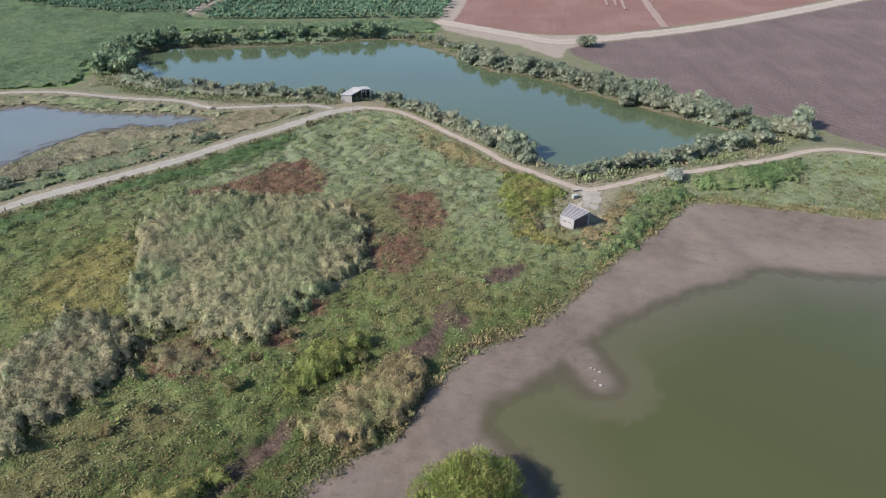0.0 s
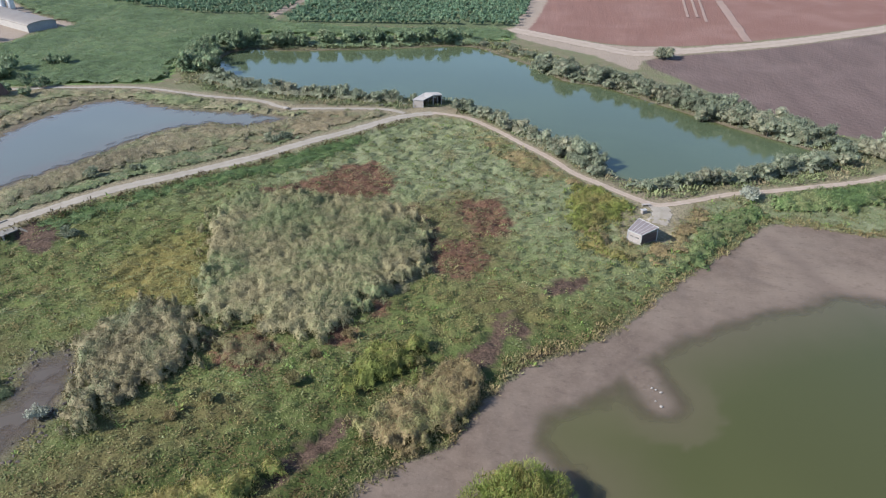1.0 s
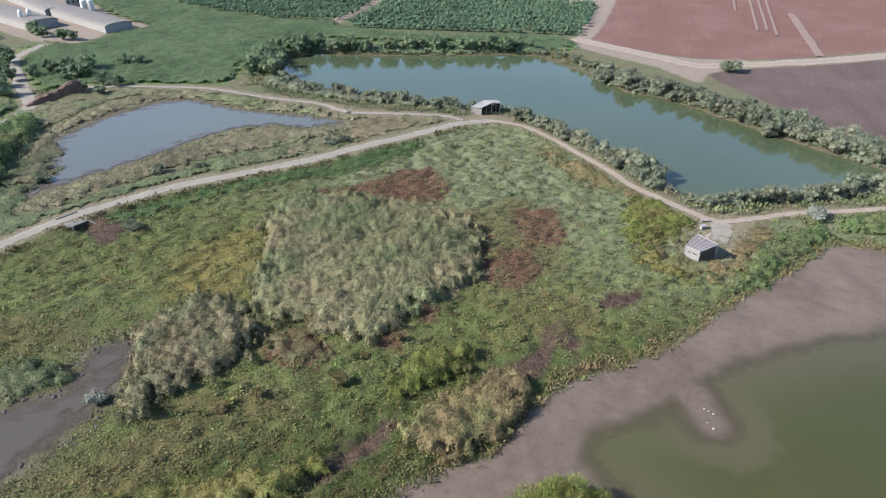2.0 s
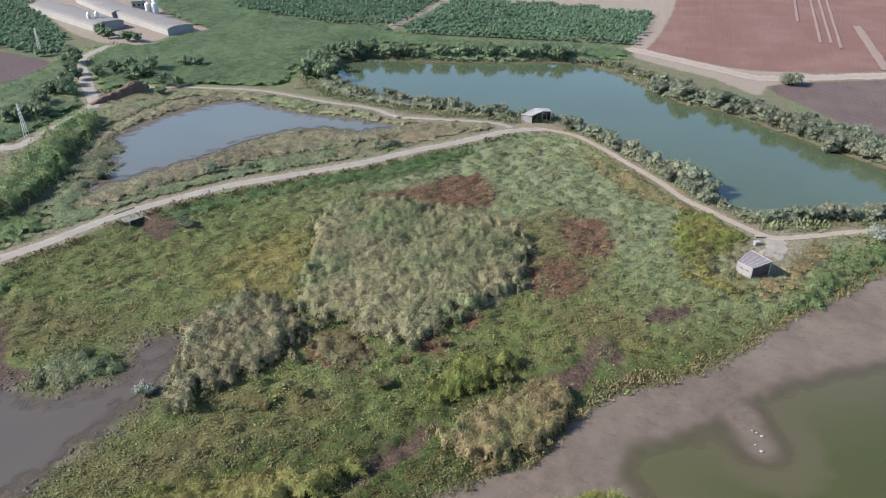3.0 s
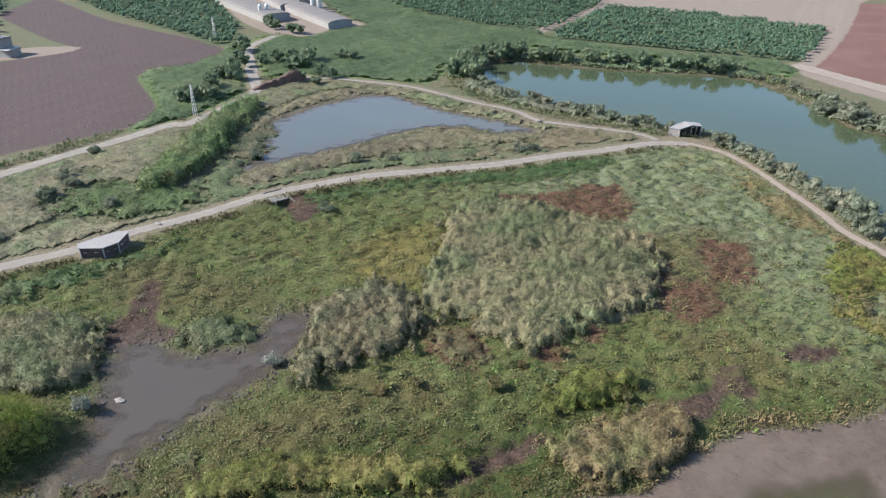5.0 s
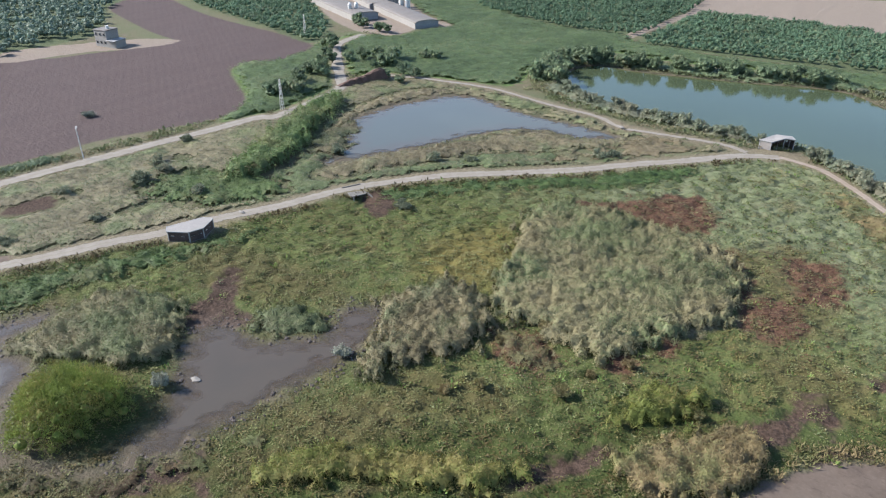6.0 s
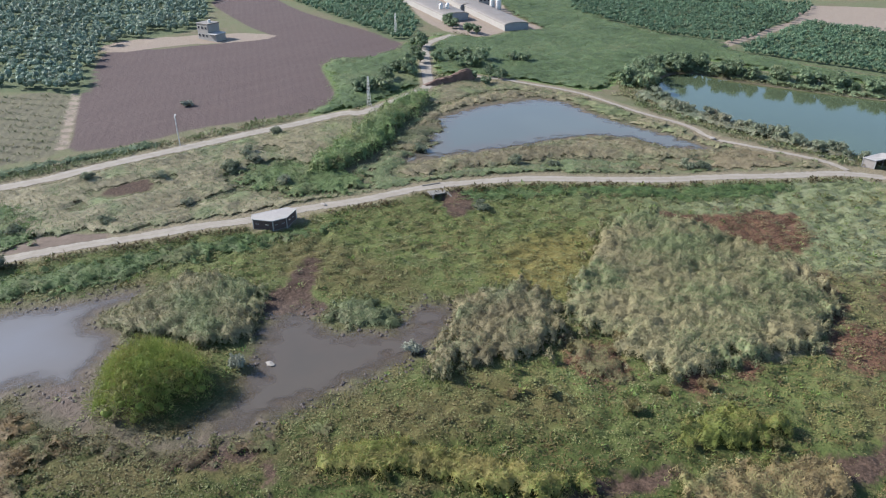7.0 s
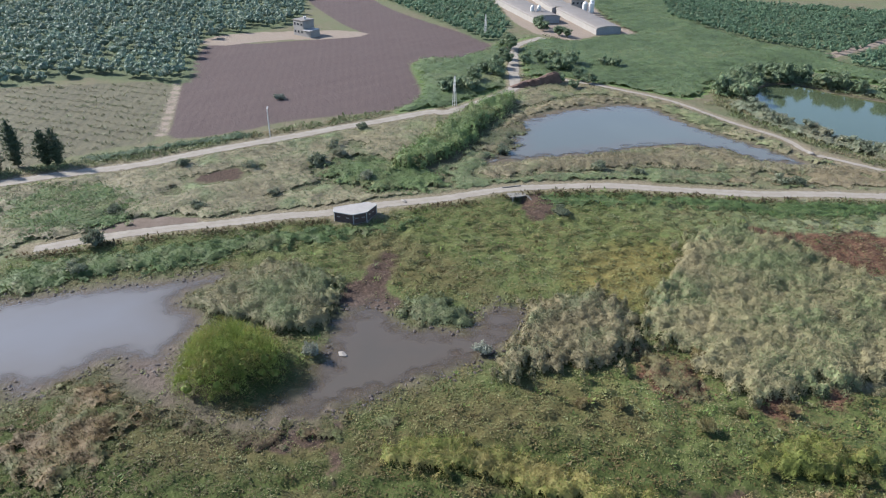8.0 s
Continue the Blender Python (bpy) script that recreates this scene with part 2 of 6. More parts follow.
LEAF_DARK = foliage("dark_green_leaves", (0.066, 0.098, 0.052), (0.145, 0.188, 0.102), (0.18, 0.175, 0.1), 0.15)
LEAF_BRIGHT = foliage("fresh_green_leaves", (0.075, 0.120, 0.030), (0.150, 0.212, 0.055), (0.19, 0.18, 0.06), 0.25)
LEAF_MEADOW = foliage("meadow_herbs", (0.072, 0.102, 0.026), (0.126, 0.156, 0.044), (0.155, 0.112, 0.045), 0.56, 0.07, through=0.16)
# dark herbs, their green lowered further for self-shade and lens vignetting
LEAF_LOW = foliage("near_darkened_marsh_herbs", (0.034, 0.052, 0.010), (0.066, 0.090, 0.018), (0.084, 0.056, 0.020), 0.62, 0.12, through=0.16)
LEAF_FADED = foliage("fading_herbs", (0.112, 0.136, 0.058), (0.168, 0.192, 0.088), (0.185, 0.152, 0.086), 0.34, 0.08, through=0.16)
LEAF_LUSH = foliage("lush_weeds", (0.052, 0.088, 0.030), (0.108, 0.152, 0.054), (0.150, 0.150, 0.070), 0.24)
LEAF_GOLD = foliage("yellow_green_weeds", (0.086, 0.108, 0.023), (0.160, 0.172, 0.043), (0.185, 0.145, 0.055), 0.36, 0.1)
LEAF_PALE = foliage("silvery_leaves", (0.15, 0.16, 0.125), (0.25, 0.26, 0.21), (0.22, 0.2, 0.15), 0.1)
LEAF_REED = foliage("grey_green_reeds", (0.092, 0.114, 0.050), (0.142, 0.160, 0.077), (0.172, 0.140, 0.080), 0.37, 0.08, through=0.16)
LEAF_SCRUB = foliage("scrub_weeds", (0.074, 0.094, 0.042), (0.136, 0.156, 0.074), (0.172, 0.140, 0.090), 0.26, 0.10, through=0.2)
LEAF_STRAW = foliage("dry_straw", (0.170, 0.136, 0.082), (0.250, 0.206, 0.130), (0.135, 0.145, 0.075), 0.30)
LEAF_TAWNY = foliage("tawny_reeds", (0.138, 0.102, 0.050), (0.225, 0.172, 0.086), (0.110, 0.120, 0.046), 0.30, 0.2, through=0.2)
LEAF_SEDGE = foliage("grey_sedge", (0.100, 0.118, 0.060), (0.165, 0.178, 0.096), (0.190, 0.152, 0.100), 0.36, 0.10)
LEAF_THICKET = foliage("thicket_leaves", (0.072, 0.112, 0.042), (0.140, 0.190, 0.074), (0.16, 0.16, 0.075), 0.22)
LEAF_WITHER = foliage("orange_brown_weeds", (0.094, 0.060, 0.025), (0.165, 0.110, 0.047), (0.085, 0.105, 0.035), 0.42, 0.2, through=0.2)
LEAF_RUST = foliage("rust_red_herbs", (0.074, 0.036, 0.022), (0.134, 0.070, 0.040), (0.13, 0.13, 0.06), 0.38, 0.3)
LEAF_YELLOW = foliage("yellowing_herbs", (0.106, 0.092, 0.030), (0.168, 0.146, 0.048), (0.105, 0.112, 0.038), 0.40, through=0.16)
LEAF_NORTH = foliage("tall_green_grass", (0.080, 0.118, 0.052), (0.136, 0.178, 0.080), (0.155, 0.155, 0.082), 0.32, 0.04)
LEAF_ORCHARD = foliage("orchard_leaves", (0.050, 0.092, 0.056), (0.108, 0.168, 0.096), (0.15, 0.17, 0.1), 0.12)
LEAF_SILVER = foliage("olive_leaves", (0.09, 0.13, 0.095), (0.165, 0.215, 0.16), (0.17, 0.18, 0.12), 0.15)
LEAF_OCHRE = foliage("browning_herbs", (0.076, 0.058, 0.024), (0.132, 0.102, 0.044), (0.085, 0.10, 0.034), 0.36, 0.25, through=0.16)
LEAF_BROWN = foliage("withered_weeds", (0.050, 0.033, 0.018), (0.105, 0.072, 0.038), (0.080, 0.095, 0.036), 0.25, 0.2)
CLOD = plain("wet_clods", (0.055, 0.042, 0.036), 0.8, 0.3, 1.0)
LEAF_TAMARISK = foliage("tamarisk_leaves", (0.100, 0.135, 0.028), (0.190, 0.230, 0.055), (0.19, 0.155, 0.055), 0.28, 0.3)
LEAF_CLUMP = foliage("straw_and_grey_reeds", (0.074, 0.092, 0.044), (0.136, 0.148, 0.078), (0.176, 0.140, 0.080), 0.42, 0.15, through=0.16)
BARK = plain("grey_brown_bark", (0.12, 0.095, 0.07), 0.9, 0.3, 3.0, bump=0.02)
WOOD_PALE = plain("sunbleached_boards", (0.20, 0.178, 0.165), 0.8, 0.15, 1.2)
WOOD_DARK = plain("dark_stain_and_shade_boards", (0.057, 0.037, 0.034), 0.8, 0.25, 1.2)
WHITE = plain("white_painted_wood", (0.23, 0.224, 0.218), 0.6, 0.08, 1.0)
ROOFING = plain("pale_roofing_felt", (0.20, 0.185, 0.175), 0.85, 0.12, 0.6)
SLAT = plain("mauve_roof_boards", (0.123, 0.102, 0.102), 0.8, 0.2, 1.0)
CONCRETE = plain("stained_concrete", (0.125, 0.115, 0.10), 0.85, 0.2, 0.6)
EARTH = plain("red_brown_earth", (0.092, 0.054, 0.040), 0.95, 0.35, 0.5, bump=0.15)
PLASTER = plain("cream_plaster", (0.21, 0.195, 0.18), 0.85, 0.12, 0.4)
TIN = plain("weathered_roof_sheet", (0.124, 0.108, 0.096), 0.75, 0.15, 0.2)
GLAZING = plain("dull_window_glass", (0.025, 0.029, 0.033), 0.15, 0.1, 1.0)
STEEL = plain("galvanised_steel", (0.48, 0.47, 0.46), 0.6, 0.15, 2.0, metal=0.3)
STONE = plain("pale_stone", (0.17, 0.155, 0.14), 0.85, 0.2, 2.0, bump=0.02)

# ---- the plan: outlines and lines in metres ----
PLAN = {}
PLAN["pond_main"] = [
    (-101.2, 232.1), (-95.8, 243.3), (-80.3, 242.9), (-63.3, 245.9), (-44.9, 249.6), (-26.4, 255.1), (-15, 254.5), (-5.2, 244.6), (8.5, 229.2), (15.2,
    217.4), (26.2, 212.7), (36, 202.8), (48.4, 189.8), (59.5, 178.6), (67.7, 171.1), (74.1, 164.9), (69.9, 160.8), (59.8, 155.2), (47.3, 148.2),
    (37.7, 145.3), (29.8, 143.5), (25.5, 144.7), (20.3, 149.7), (14.5, 159.9), (8, 168.2), (0.9, 176.7), (-6.8, 181.8), (-13.4, 191), (-23.4, 195.9),
    (-36.2, 194.4), (-49.6, 196.8), (-63.3, 199.3), (-77.5, 202.4), (-89.1, 207.8), (-97.3, 215.7)]
PLAN["pond_west"] = [
    (-113.8, 116.9), (-116.7, 129.1), (-123.3, 136), (-129.4, 147.2), (-129.1, 155.4), (-128.2, 164.6), (-123.1, 174.5), (-120, 181.5), (-112.6,
    185.5), (-102.9, 182.5), (-94.2, 180.1), (-84.8, 178.6), (-75.1, 178.4), (-67, 177), (-60.5, 175.1), (-64.5, 171.7), (-70.1, 168.3), (-77.9, 169),
    (-85.7, 165.8), (-93.5, 157), (-97.9, 145.9), (-103.8, 135), (-109.1, 126.1)]
PLAN["lagoon"] = [
    (83.1, 101.3), (75.8, 100.8), (64.8, 101.6), (54.9, 103.8), (48.6, 99.8), (42.1, 97.6), (33.4, 92.8), (26, 87.8), (19.8, 82.2), (14.5, 76.4),
    (10.6, 73.1), (6.5, 70.4), (4.5, 66.4), (4.7, 62.5), (8.6, 59.4), (11.2, 52.4), (11.8, 39.4), (60.6, 39.4)]
PLAN["lagoon_mud"] = [
    (99.5, 118.3), (85.8, 119.4), (73, 122.1), (61.9, 125.2), (52.1, 126.5), (44.7, 120.4), (37, 111.7), (27.9, 102), (19.3, 90.3), (11.6, 83.8),
    (5.4, 79.8), (1.3, 75.5), (-2.5, 69.8), (-5.9, 62.7), (-9.8, 60), (-13.5, 57.3), (-16.2, 53.5), (-17.6, 45.1), (-17.4, 36.5), (60.9, 36.6)]
PLAN["pool"] = [
    (-63.9, 74.8), (-67, 71.6), (-65.3, 67.4), (-64.7, 64.3), (-68.1, 61.4), (-71.9, 57.6), (-76.2, 57.6), (-80.2, 57.2), (-82.4, 54.8), (-81.2,
    51.1), (-78.6, 48.3), (-76.4, 45.8), (-73.4, 43.3), (-71.8, 40.8), (-69.6, 38), (-69.4, 33.9), (-69, 31), (-66.7, 33.9), (-65.2, 36.6), (-64.1,
    39.5), (-63, 43.3), (-62.3, 47.7), (-60.5, 54.7), (-59.3, 59.2), (-58.5, 64.2), (-59.9, 68.8), (-61.5, 73.2)]
PLAN["lagoon_west"] = [
    (-128.1, -0.3), (-122.9, 11.6), (-119.4, 19.5), (-115.8, 27.6), (-110.8, 35.6), (-107.4, 42.9), (-105.1, 42.9), (-105.3, 37.8), (-104.5, 34.4),
    (-102.6, 33.3), (-98.4, 35.1), (-94.1, 33.1), (-92.4, 30), (-91.3, 26.9), (-89.7, 24.1), (-95.3, 20.4), (-94.9, 16.3), (-94.5, 10.1), (-95.5,
    6.8), (-99.2, 6.3), (-102.4, -4)]
PLAN["mud_west"] = [
    (-93.7, 33), (-92, 30.4), (-87.7, 26.7), (-82.7, 24.6), (-76.2, 24.1), (-70.6, 26.2), (-66.2, 30.4), (-64.2, 35.9), (-63.6, 39.1), (-68.6, 36.9),
    (-68.1, 31.4), (-71.1, 26.5), (-79.4, 24.8), (-86.1, 26.5), (-78.7, 22.1), (-91.1, 19), (-94.1, 22.6), (-92.8, 27.2)]
PLAN["road_main"] = [
    (-137.7, 20.9), (-136.3, 24.5), (-133.2, 33.9), (-129, 43.4), (-123.8, 53), (-119, 63.1), (-114.2, 70.9), (-109.7, 82.2), (-103.8, 93.2), (-98.9,
    105.6), (-93.4, 114.5), (-83.7, 126.4), (-72.3, 135.9), (-58.6, 147.7), (-51.6, 155.7), (-40.3, 166.7), (-30.5, 177.3), (-22, 181.7)]
PLAN["track_east"] = [
    (-22, 182), (-12.7, 179), (-5, 171.4), (2.2, 162.2), (8.8, 154), (14.1, 145.6), (19.3, 140.7), (24.8, 135.3), (30.1, 131.8), (37.8, 134.5), (46,
    138.5), (55.4, 141.1), (65.2, 144.2), (75.4, 147.6), (83.6, 151.6), (91, 153.3), (95.8, 152.3), (102.2, 150), (116, 144.6)]
PLAN["track_hide"] = [
    (30.1, 131.8), (30.4, 128.1), (28.7, 123.7)]
PLAN["track_north"] = [
    (-151.9, 188.8), (-145.9, 189), (-138.3, 191.3), (-128.1, 192.8), (-118.4, 194.1), (-108.2, 193.9), (-95, 190.5), (-85.3, 188.5), (-75.1, 187.3),
    (-69.6, 185.5), (-60.6, 181.5), (-37.5, 183.3), (-29.5, 180.7)]
PLAN["road_west"] = [
    (-179.5, 13.5), (-174.3, 32.9), (-171.4, 40.8), (-167.2, 52.5), (-165.4, 66.1), (-162.6, 80.3), (-160.1, 92.4), (-158.1, 103.8), (-154.9, 117.1),
    (-152.3, 131.8), (-148.7, 136.2), (-150.5, 157.4), (-153.3, 168.8), (-162.4, 178.7), (-178.5, 195.4), (-193.3, 212), (-196.7, 222.3), (-197.8,
    234.1)]
PLAN["field_road"] = [
    (-3.2, 282), (14, 269.5), (27.9, 259.5), (40.2, 250.9), (53.9, 254.8), (64.7, 258.1), (87.9, 267.3), (113.9, 280.8), (143.5, 298.6), (177.9,
    320.9), (204, 338.3)]
PLAN["tan_yard"] = [
    (24.1, 262.8), (36.4, 261.2), (52.4, 258), (55.2, 251), (44, 243.4), (37.9, 234.3), (31.7, 238.4), (26.9, 248.5)]
PLAN["field_red"] = [
    (9.9, 430.5), (272, 432.4), (183.9, 333.1), (169, 323.2), (147.1, 307.1), (116.6, 288.4), (82.7, 271.6), (66.2, 264.6), (44.7, 261.2), (30.5,
    264.5), (16.3, 273), (2.8, 282.1), (4.9, 310.7)]
PLAN["field_purple"] = [
    (42.5, 239.9), (54.8, 248.7), (63.5, 252.5), (86.2, 261.4), (111.6, 274.4), (140.5, 291.5), (173.9, 312.8), (198.7, 328.2), (279, 378.8), (119.5,
    140.1), (105.2, 155.3), (97.1, 163.1), (94.1, 168.8), (84.4, 177), (78, 180), (67.3, 195.3), (55.2, 214.2)]
PLAN["orchard_a"] = [
    (6.6, 350), (-0.3, 287.7), (-43.1, 282.8), (-94.6, 284.5), (-95.9, 307.4), (-91.2, 361.5), (-41.3, 360.4)]
PLAN["orchard_b"] = [
    (-98.5, 372.3), (-100.5, 305.4), (-103.4, 295.2), (-136.4, 296.7), (-187.3, 313.8), (-223, 362.5), (-104.9, 412.9)]
PLAN["field_tan"] = [
    (-92.8, 367.6), (-36.8, 365.4), (7.8, 355.8), (15.9, 424.8), (19.9, 466), (-104.9, 412.9)]
PLAN["orchard_c"] = [
    (-255, 265.2), (-226, 244.5), (-205, 214.5), (-212, 211.5), (-252, 224.7), (-304, 239.2), (-358, 260.4), (-420, 283), (-355, 357.1)]
PLAN["olives"] = [
    (-530, 91.7), (-393, 247.7), (-347, 212.4), (-294, 172), (-292, 140), (-284, 121), (-231, 93.5), (-246, 79), (-259, 69), (-265, 54), (-272, 37)]
PLAN["field_brown"] = [
    (-230, 90.2), (-281, 124.4), (-269, 137.9), (-262, 155.1), (-254, 181), (-283, 189.3), (-347, 212.4), (-378, 237.8), (-364, 252.8), (-289, 227),
    (-214, 213), (-195.9, 199.3), (-196.2, 180.9), (-202, 165.2), (-168.2, 141.9), (-162.2, 124.8), (-167.8, 110.4), (-173.7, 95.2), (-174.1, 83),
    (-181.3, 65.4), (-192.5, 71)]
PLAN["house_yard"] = [
    (-285, 122.4), (-293, 137.4), (-280, 163.5), (-268, 179.1), (-254, 184.2), (-254, 169.3), (-270, 146.3), (-274, 127.8)]
PLAN["plot_weedy"] = [
    (-271, 29.1), (-265, 43.9), (-251, 66.1), (-233, 87.1), (-186.2, 65.3), (-184.3, 51.7), (-185, 38.3), (-192.2, 15.6)]
PLAN["settlement"] = [
    (-330, 326.9), (-272, 283.1), (-235, 254.4), (-206, 239.3), (-187.2, 239.7), (-186.3, 257.7), (-177.1, 271.5), (-216, 297.3), (-288, 374.6)]
PLAN["reed_big"] = [
    (-58.1, 115.7), (-55.1, 125.7), (-44.4, 128.2), (-30.1, 126.2), (-20.6, 123.3), (-15.5, 116.4), (-14.2, 108.5), (-14.4, 100.6), (-19.6, 93.8),
    (-22.2, 87.7), (-25.4, 82.1), (-29.1, 80), (-38.4, 83.4), (-45.8, 83), (-49.8, 89.4), (-51.7, 97.4)]
PLAN["reed_tan"] = [
    (-63.8, 75), (-60.5, 82.5), (-57.3, 87.5), (-50.6, 86.1), (-45.8, 82.2), (-43.4, 76), (-44.6, 70.8), (-48.9, 66), (-51.5, 59.3), (-54.9, 60.6),
    (-57.3, 66.7)]
PLAN["yellow"] = [
    (-66.9, 102.7), (-63.5, 108.4), (-57.2, 110.4), (-51.3, 97.4), (-52, 87.6), (-63.1, 87.2), (-67.5, 94.1)]
PLAN["red_a"] = [
    (-53.6, 130), (-44.1, 136.2), (-36.3, 145.7), (-30.1, 147.3), (-24.4, 134.1), (-28.5, 130.1), (-38.3, 127)]
PLAN["red_b"] = [
    (-10.9, 128.8), (-6.3, 130.6), (-1.6, 130.1), (0.6, 118), (-4.7, 115.8), (-7.5, 119.2)]
PLAN["red_c"] = [
    (-21, 125.8), (-17.3, 123.3), (-13.9, 116.9), (-12.3, 110.5), (-9.2, 102.8), (-12, 101), (-13.6, 107.5), (-16, 116.9)]
PLAN["red_d"] = [
    (-43.7, 80.7), (-36, 81.3), (-31.4, 77.2), (-34.5, 73.6), (-40.3, 74.6)]
PLAN["tan_bush"] = [
    (-19, 65.1), (-15.2, 68.7), (-7.5, 77.3), (-2.3, 76.7), (-2.9, 70.3), (-6.6, 62.7), (-12.7, 60.9), (-17, 61.8)]
PLAN["green_bush"] = [
    (-21.4, 76), (-18.4, 79.8), (-12.9, 82.4), (-11.1, 77.3), (-16.3, 71.4), (-20.3, 70.3)]
PLAN["ditch"] = [(-27, 53.3), (-25.4, 57.3), (-23.4, 60.8), (-19.5, 66.5), (-18, 65.2), (-19.3, 61.7), (-22, 57.9), (-24.6, 54.3)]
PLAN["island_reed"] = [
    (-101.7, 33.7), (-103.4, 42.6), (-103.4, 51.5), (-96.2, 56.5), (-90.2, 57.3), (-83.5, 51.6), (-79.9, 46.1), (-84.6, 40.8), (-92.1, 37), (-95.1,
    33.7)]
PLAN["bank_mud"] = [
    (-6.4, 79.1), (-1.2, 82.4), (0.5, 83.8), (-1.9, 77.3), (-5.5, 76.7)]
PLAN["weeds_sw"] = [
    (-89, 4), (-91.2, 11.5), (-89.6, 16.9), (-78.9, 15.4), (-72.9, 12), (-73.3, 6.3), (-77.6, 1.4)]
PLAN["isl_reed"] = [
    (-78.1, 62), (-76.9, 64.9), (-74.4, 67.2), (-69.1, 67.5), (-65.3, 66.8), (-64.9, 64.3), (-68.6, 61.8), (-72, 58.6), (-75.3, 58.6)]
PLAN["bright_band"] = [(-53.4, 38.1), (-52.7, 41.1), (-49.2, 45.4), (-44.2, 48.1), (-40.5, 50.3), (-34.3, 53.5), (-27.8, 56), (-24.5, 56.3), (-27.2, 52.2), (-32.3, 48.1), (-38.6, 45.5), (-43.4, 43), (-47, 39.2), (-50.5, 37.2)]
PLAN["bank_brambles"] = [
    (-132, 19.3), (-128.5, 28), (-123, 40.8), (-117.6, 52.1), (-110.4, 65.7), (-102.4, 76.6), (-99.3, 86), (-98.9, 76.8), (-102.4, 65.7), (-109.2,
    51.3), (-113.7, 36.9), (-120.1, 25.3), (-123.5, 11.8), (-131.7, 13.7)]
PLAN["bank_brambles_b"] = [
    (-91.9, 109.1), (-79.7, 125.2), (-66.1, 137.3), (-52.9, 149.4), (-38.8, 163.6), (-36.4, 156.7), (-44.5, 143.7), (-58, 134.5), (-71.3, 123.6),
    (-83.3, 110.2)]
PLAN["bramble_east"] = [
    (31.5, 112.7), (36.2, 121.6), (42.8, 130.3), (49.8, 134.3), (51.6, 130.3), (46.5, 122.8), (40.5, 117), (34.3, 108.6), (27.4, 104.7), (28.1, 108.6)]
PLAN["reed_east"] = [
    (52.4, 132.9), (59.8, 142.9), (70.3, 147.6), (81.3, 146), (74.3, 135.7), (60.8, 131.6)]
PLAN["gold_shrubs"] = [
    (11, 126.3), (12.8, 135.6), (18, 139.8), (24, 134.2), (24.9, 127.6), (19.5, 121.5), (17.4, 112.7), (22.5, 111.6), (21.9, 107.6), (15.1, 110.6),
    (13, 117)]
PLAN["sedge_west"] = [
    (-123.6, 120.4), (-128.4, 130.8), (-129.7, 140.5), (-128.1, 146.2), (-121.8, 143), (-120.5, 135.1), (-115.1, 129.3), (-116.3, 121.9)]
PLAN["scrub_dark"] = [
    (-125.4, 96), (-134, 116), (-143.7, 137.4), (-153.3, 166.5), (-138.2, 151.8), (-130.5, 133.5), (-124, 120.9), (-119.1, 103.1)]
PLAN["shrubs_mid"] = [
    (-137.1, 82.9), (-135.9, 95.3), (-119.1, 103.1), (-108, 100.3), (-112.9, 87.8), (-125.1, 81.2)]
PLAN["pale_patch"] = [
    (-142.4, 33.6), (-136.5, 44.1), (-129.4, 49.4), (-126.1, 45.5), (-132, 36.6), (-137.2, 33)]
PLAN["rubble"] = [
    (-151.4, 58.9), (-151.5, 66.7), (-148.8, 69.7), (-144, 65.8), (-147, 58.9)]
PLAN["tree_shade"] = [
    (-176.1, 23.8), (-170.1, 32.9), (-159.1, 42.9), (-144.9, 45.1), (-136.2, 34.9), (-141.1, 25.7), (-143.3, 16.3)]
PLAN["dry_strip"] = [
    (-2, 166.6), (10.2, 155.7), (18.3, 142.8), (25.4, 131.5), (21, 134.2), (11.8, 139.8), (2, 145.8), (-9, 162.8)]
PLAN["brown_a"] = [
    (-92.8, 107.3), (-91.7, 111.6), (-85.9, 110.6), (-82.5, 102.9), (-86.1, 100.8)]
PLAN["brown_b"] = [
    (-84.3, 53.3), (-87.8, 54.5), (-89.2, 61.4), (-93.1, 69.4), (-88.3, 68.4), (-83.5, 62.1), (-76.2, 61.1), (-79.9, 56.9)]
PLAN["brown_c"] = [
    (6.3, 98.4), (9.3, 101.4), (13.8, 102.8), (12.5, 99.3), (9, 96.4)]
PLAN["brown_d"] = [
    (-51.9, 48), (-48.8, 56.5), (-44.2, 62.8), (-42.5, 60.7), (-46.5, 54.1), (-45.5, 51), (-50.1, 47.4)]
PLAN["brown_e"] = [
    (-65.4, 26.7), (-62.4, 34.7), (-59.2, 35.2), (-61.2, 29)]
PLAN["red_e"] = [
    (-12.3, 110.5), (-6.8, 113.7), (-3.5, 108.5), (-4.3, 102.8), (-9, 100.1)]
PLAN["red_f"] = [
    (-21.7, 92.6), (-19, 92.6), (-18, 88.7), (-20.5, 88)]
PLAN["red_g"] = [
    (-26.3, 82.1), (-24.3, 84.8), (-21.5, 83.7), (-21.8, 80.8), (-25, 80.1)]
PLAN["faded"] = [
    (-20.3, 164.6), (-4.8, 164.7), (12, 142.8), (13.2, 126.4), (1.9, 131.5), (-10.1, 134.1), (-18.6, 147.3)]
PLAN["willow_isle"] = [
    (-87.1, 27.4), (-91.4, 31), (-92.4, 39.1), (-82.3, 43.4), (-75.7, 44.3), (-70.6, 40.1), (-68.6, 35.1), (-70.6, 28.7), (-76.2, 24.9), (-81.3, 24.4)]
PLAN["ochre_a"] = [
    (-61.2, 46.9), (-55.1, 52), (-45.6, 64.5), (-36.8, 69.1), (-40.6, 58.4), (-45.7, 48.1), (-50.7, 44)]
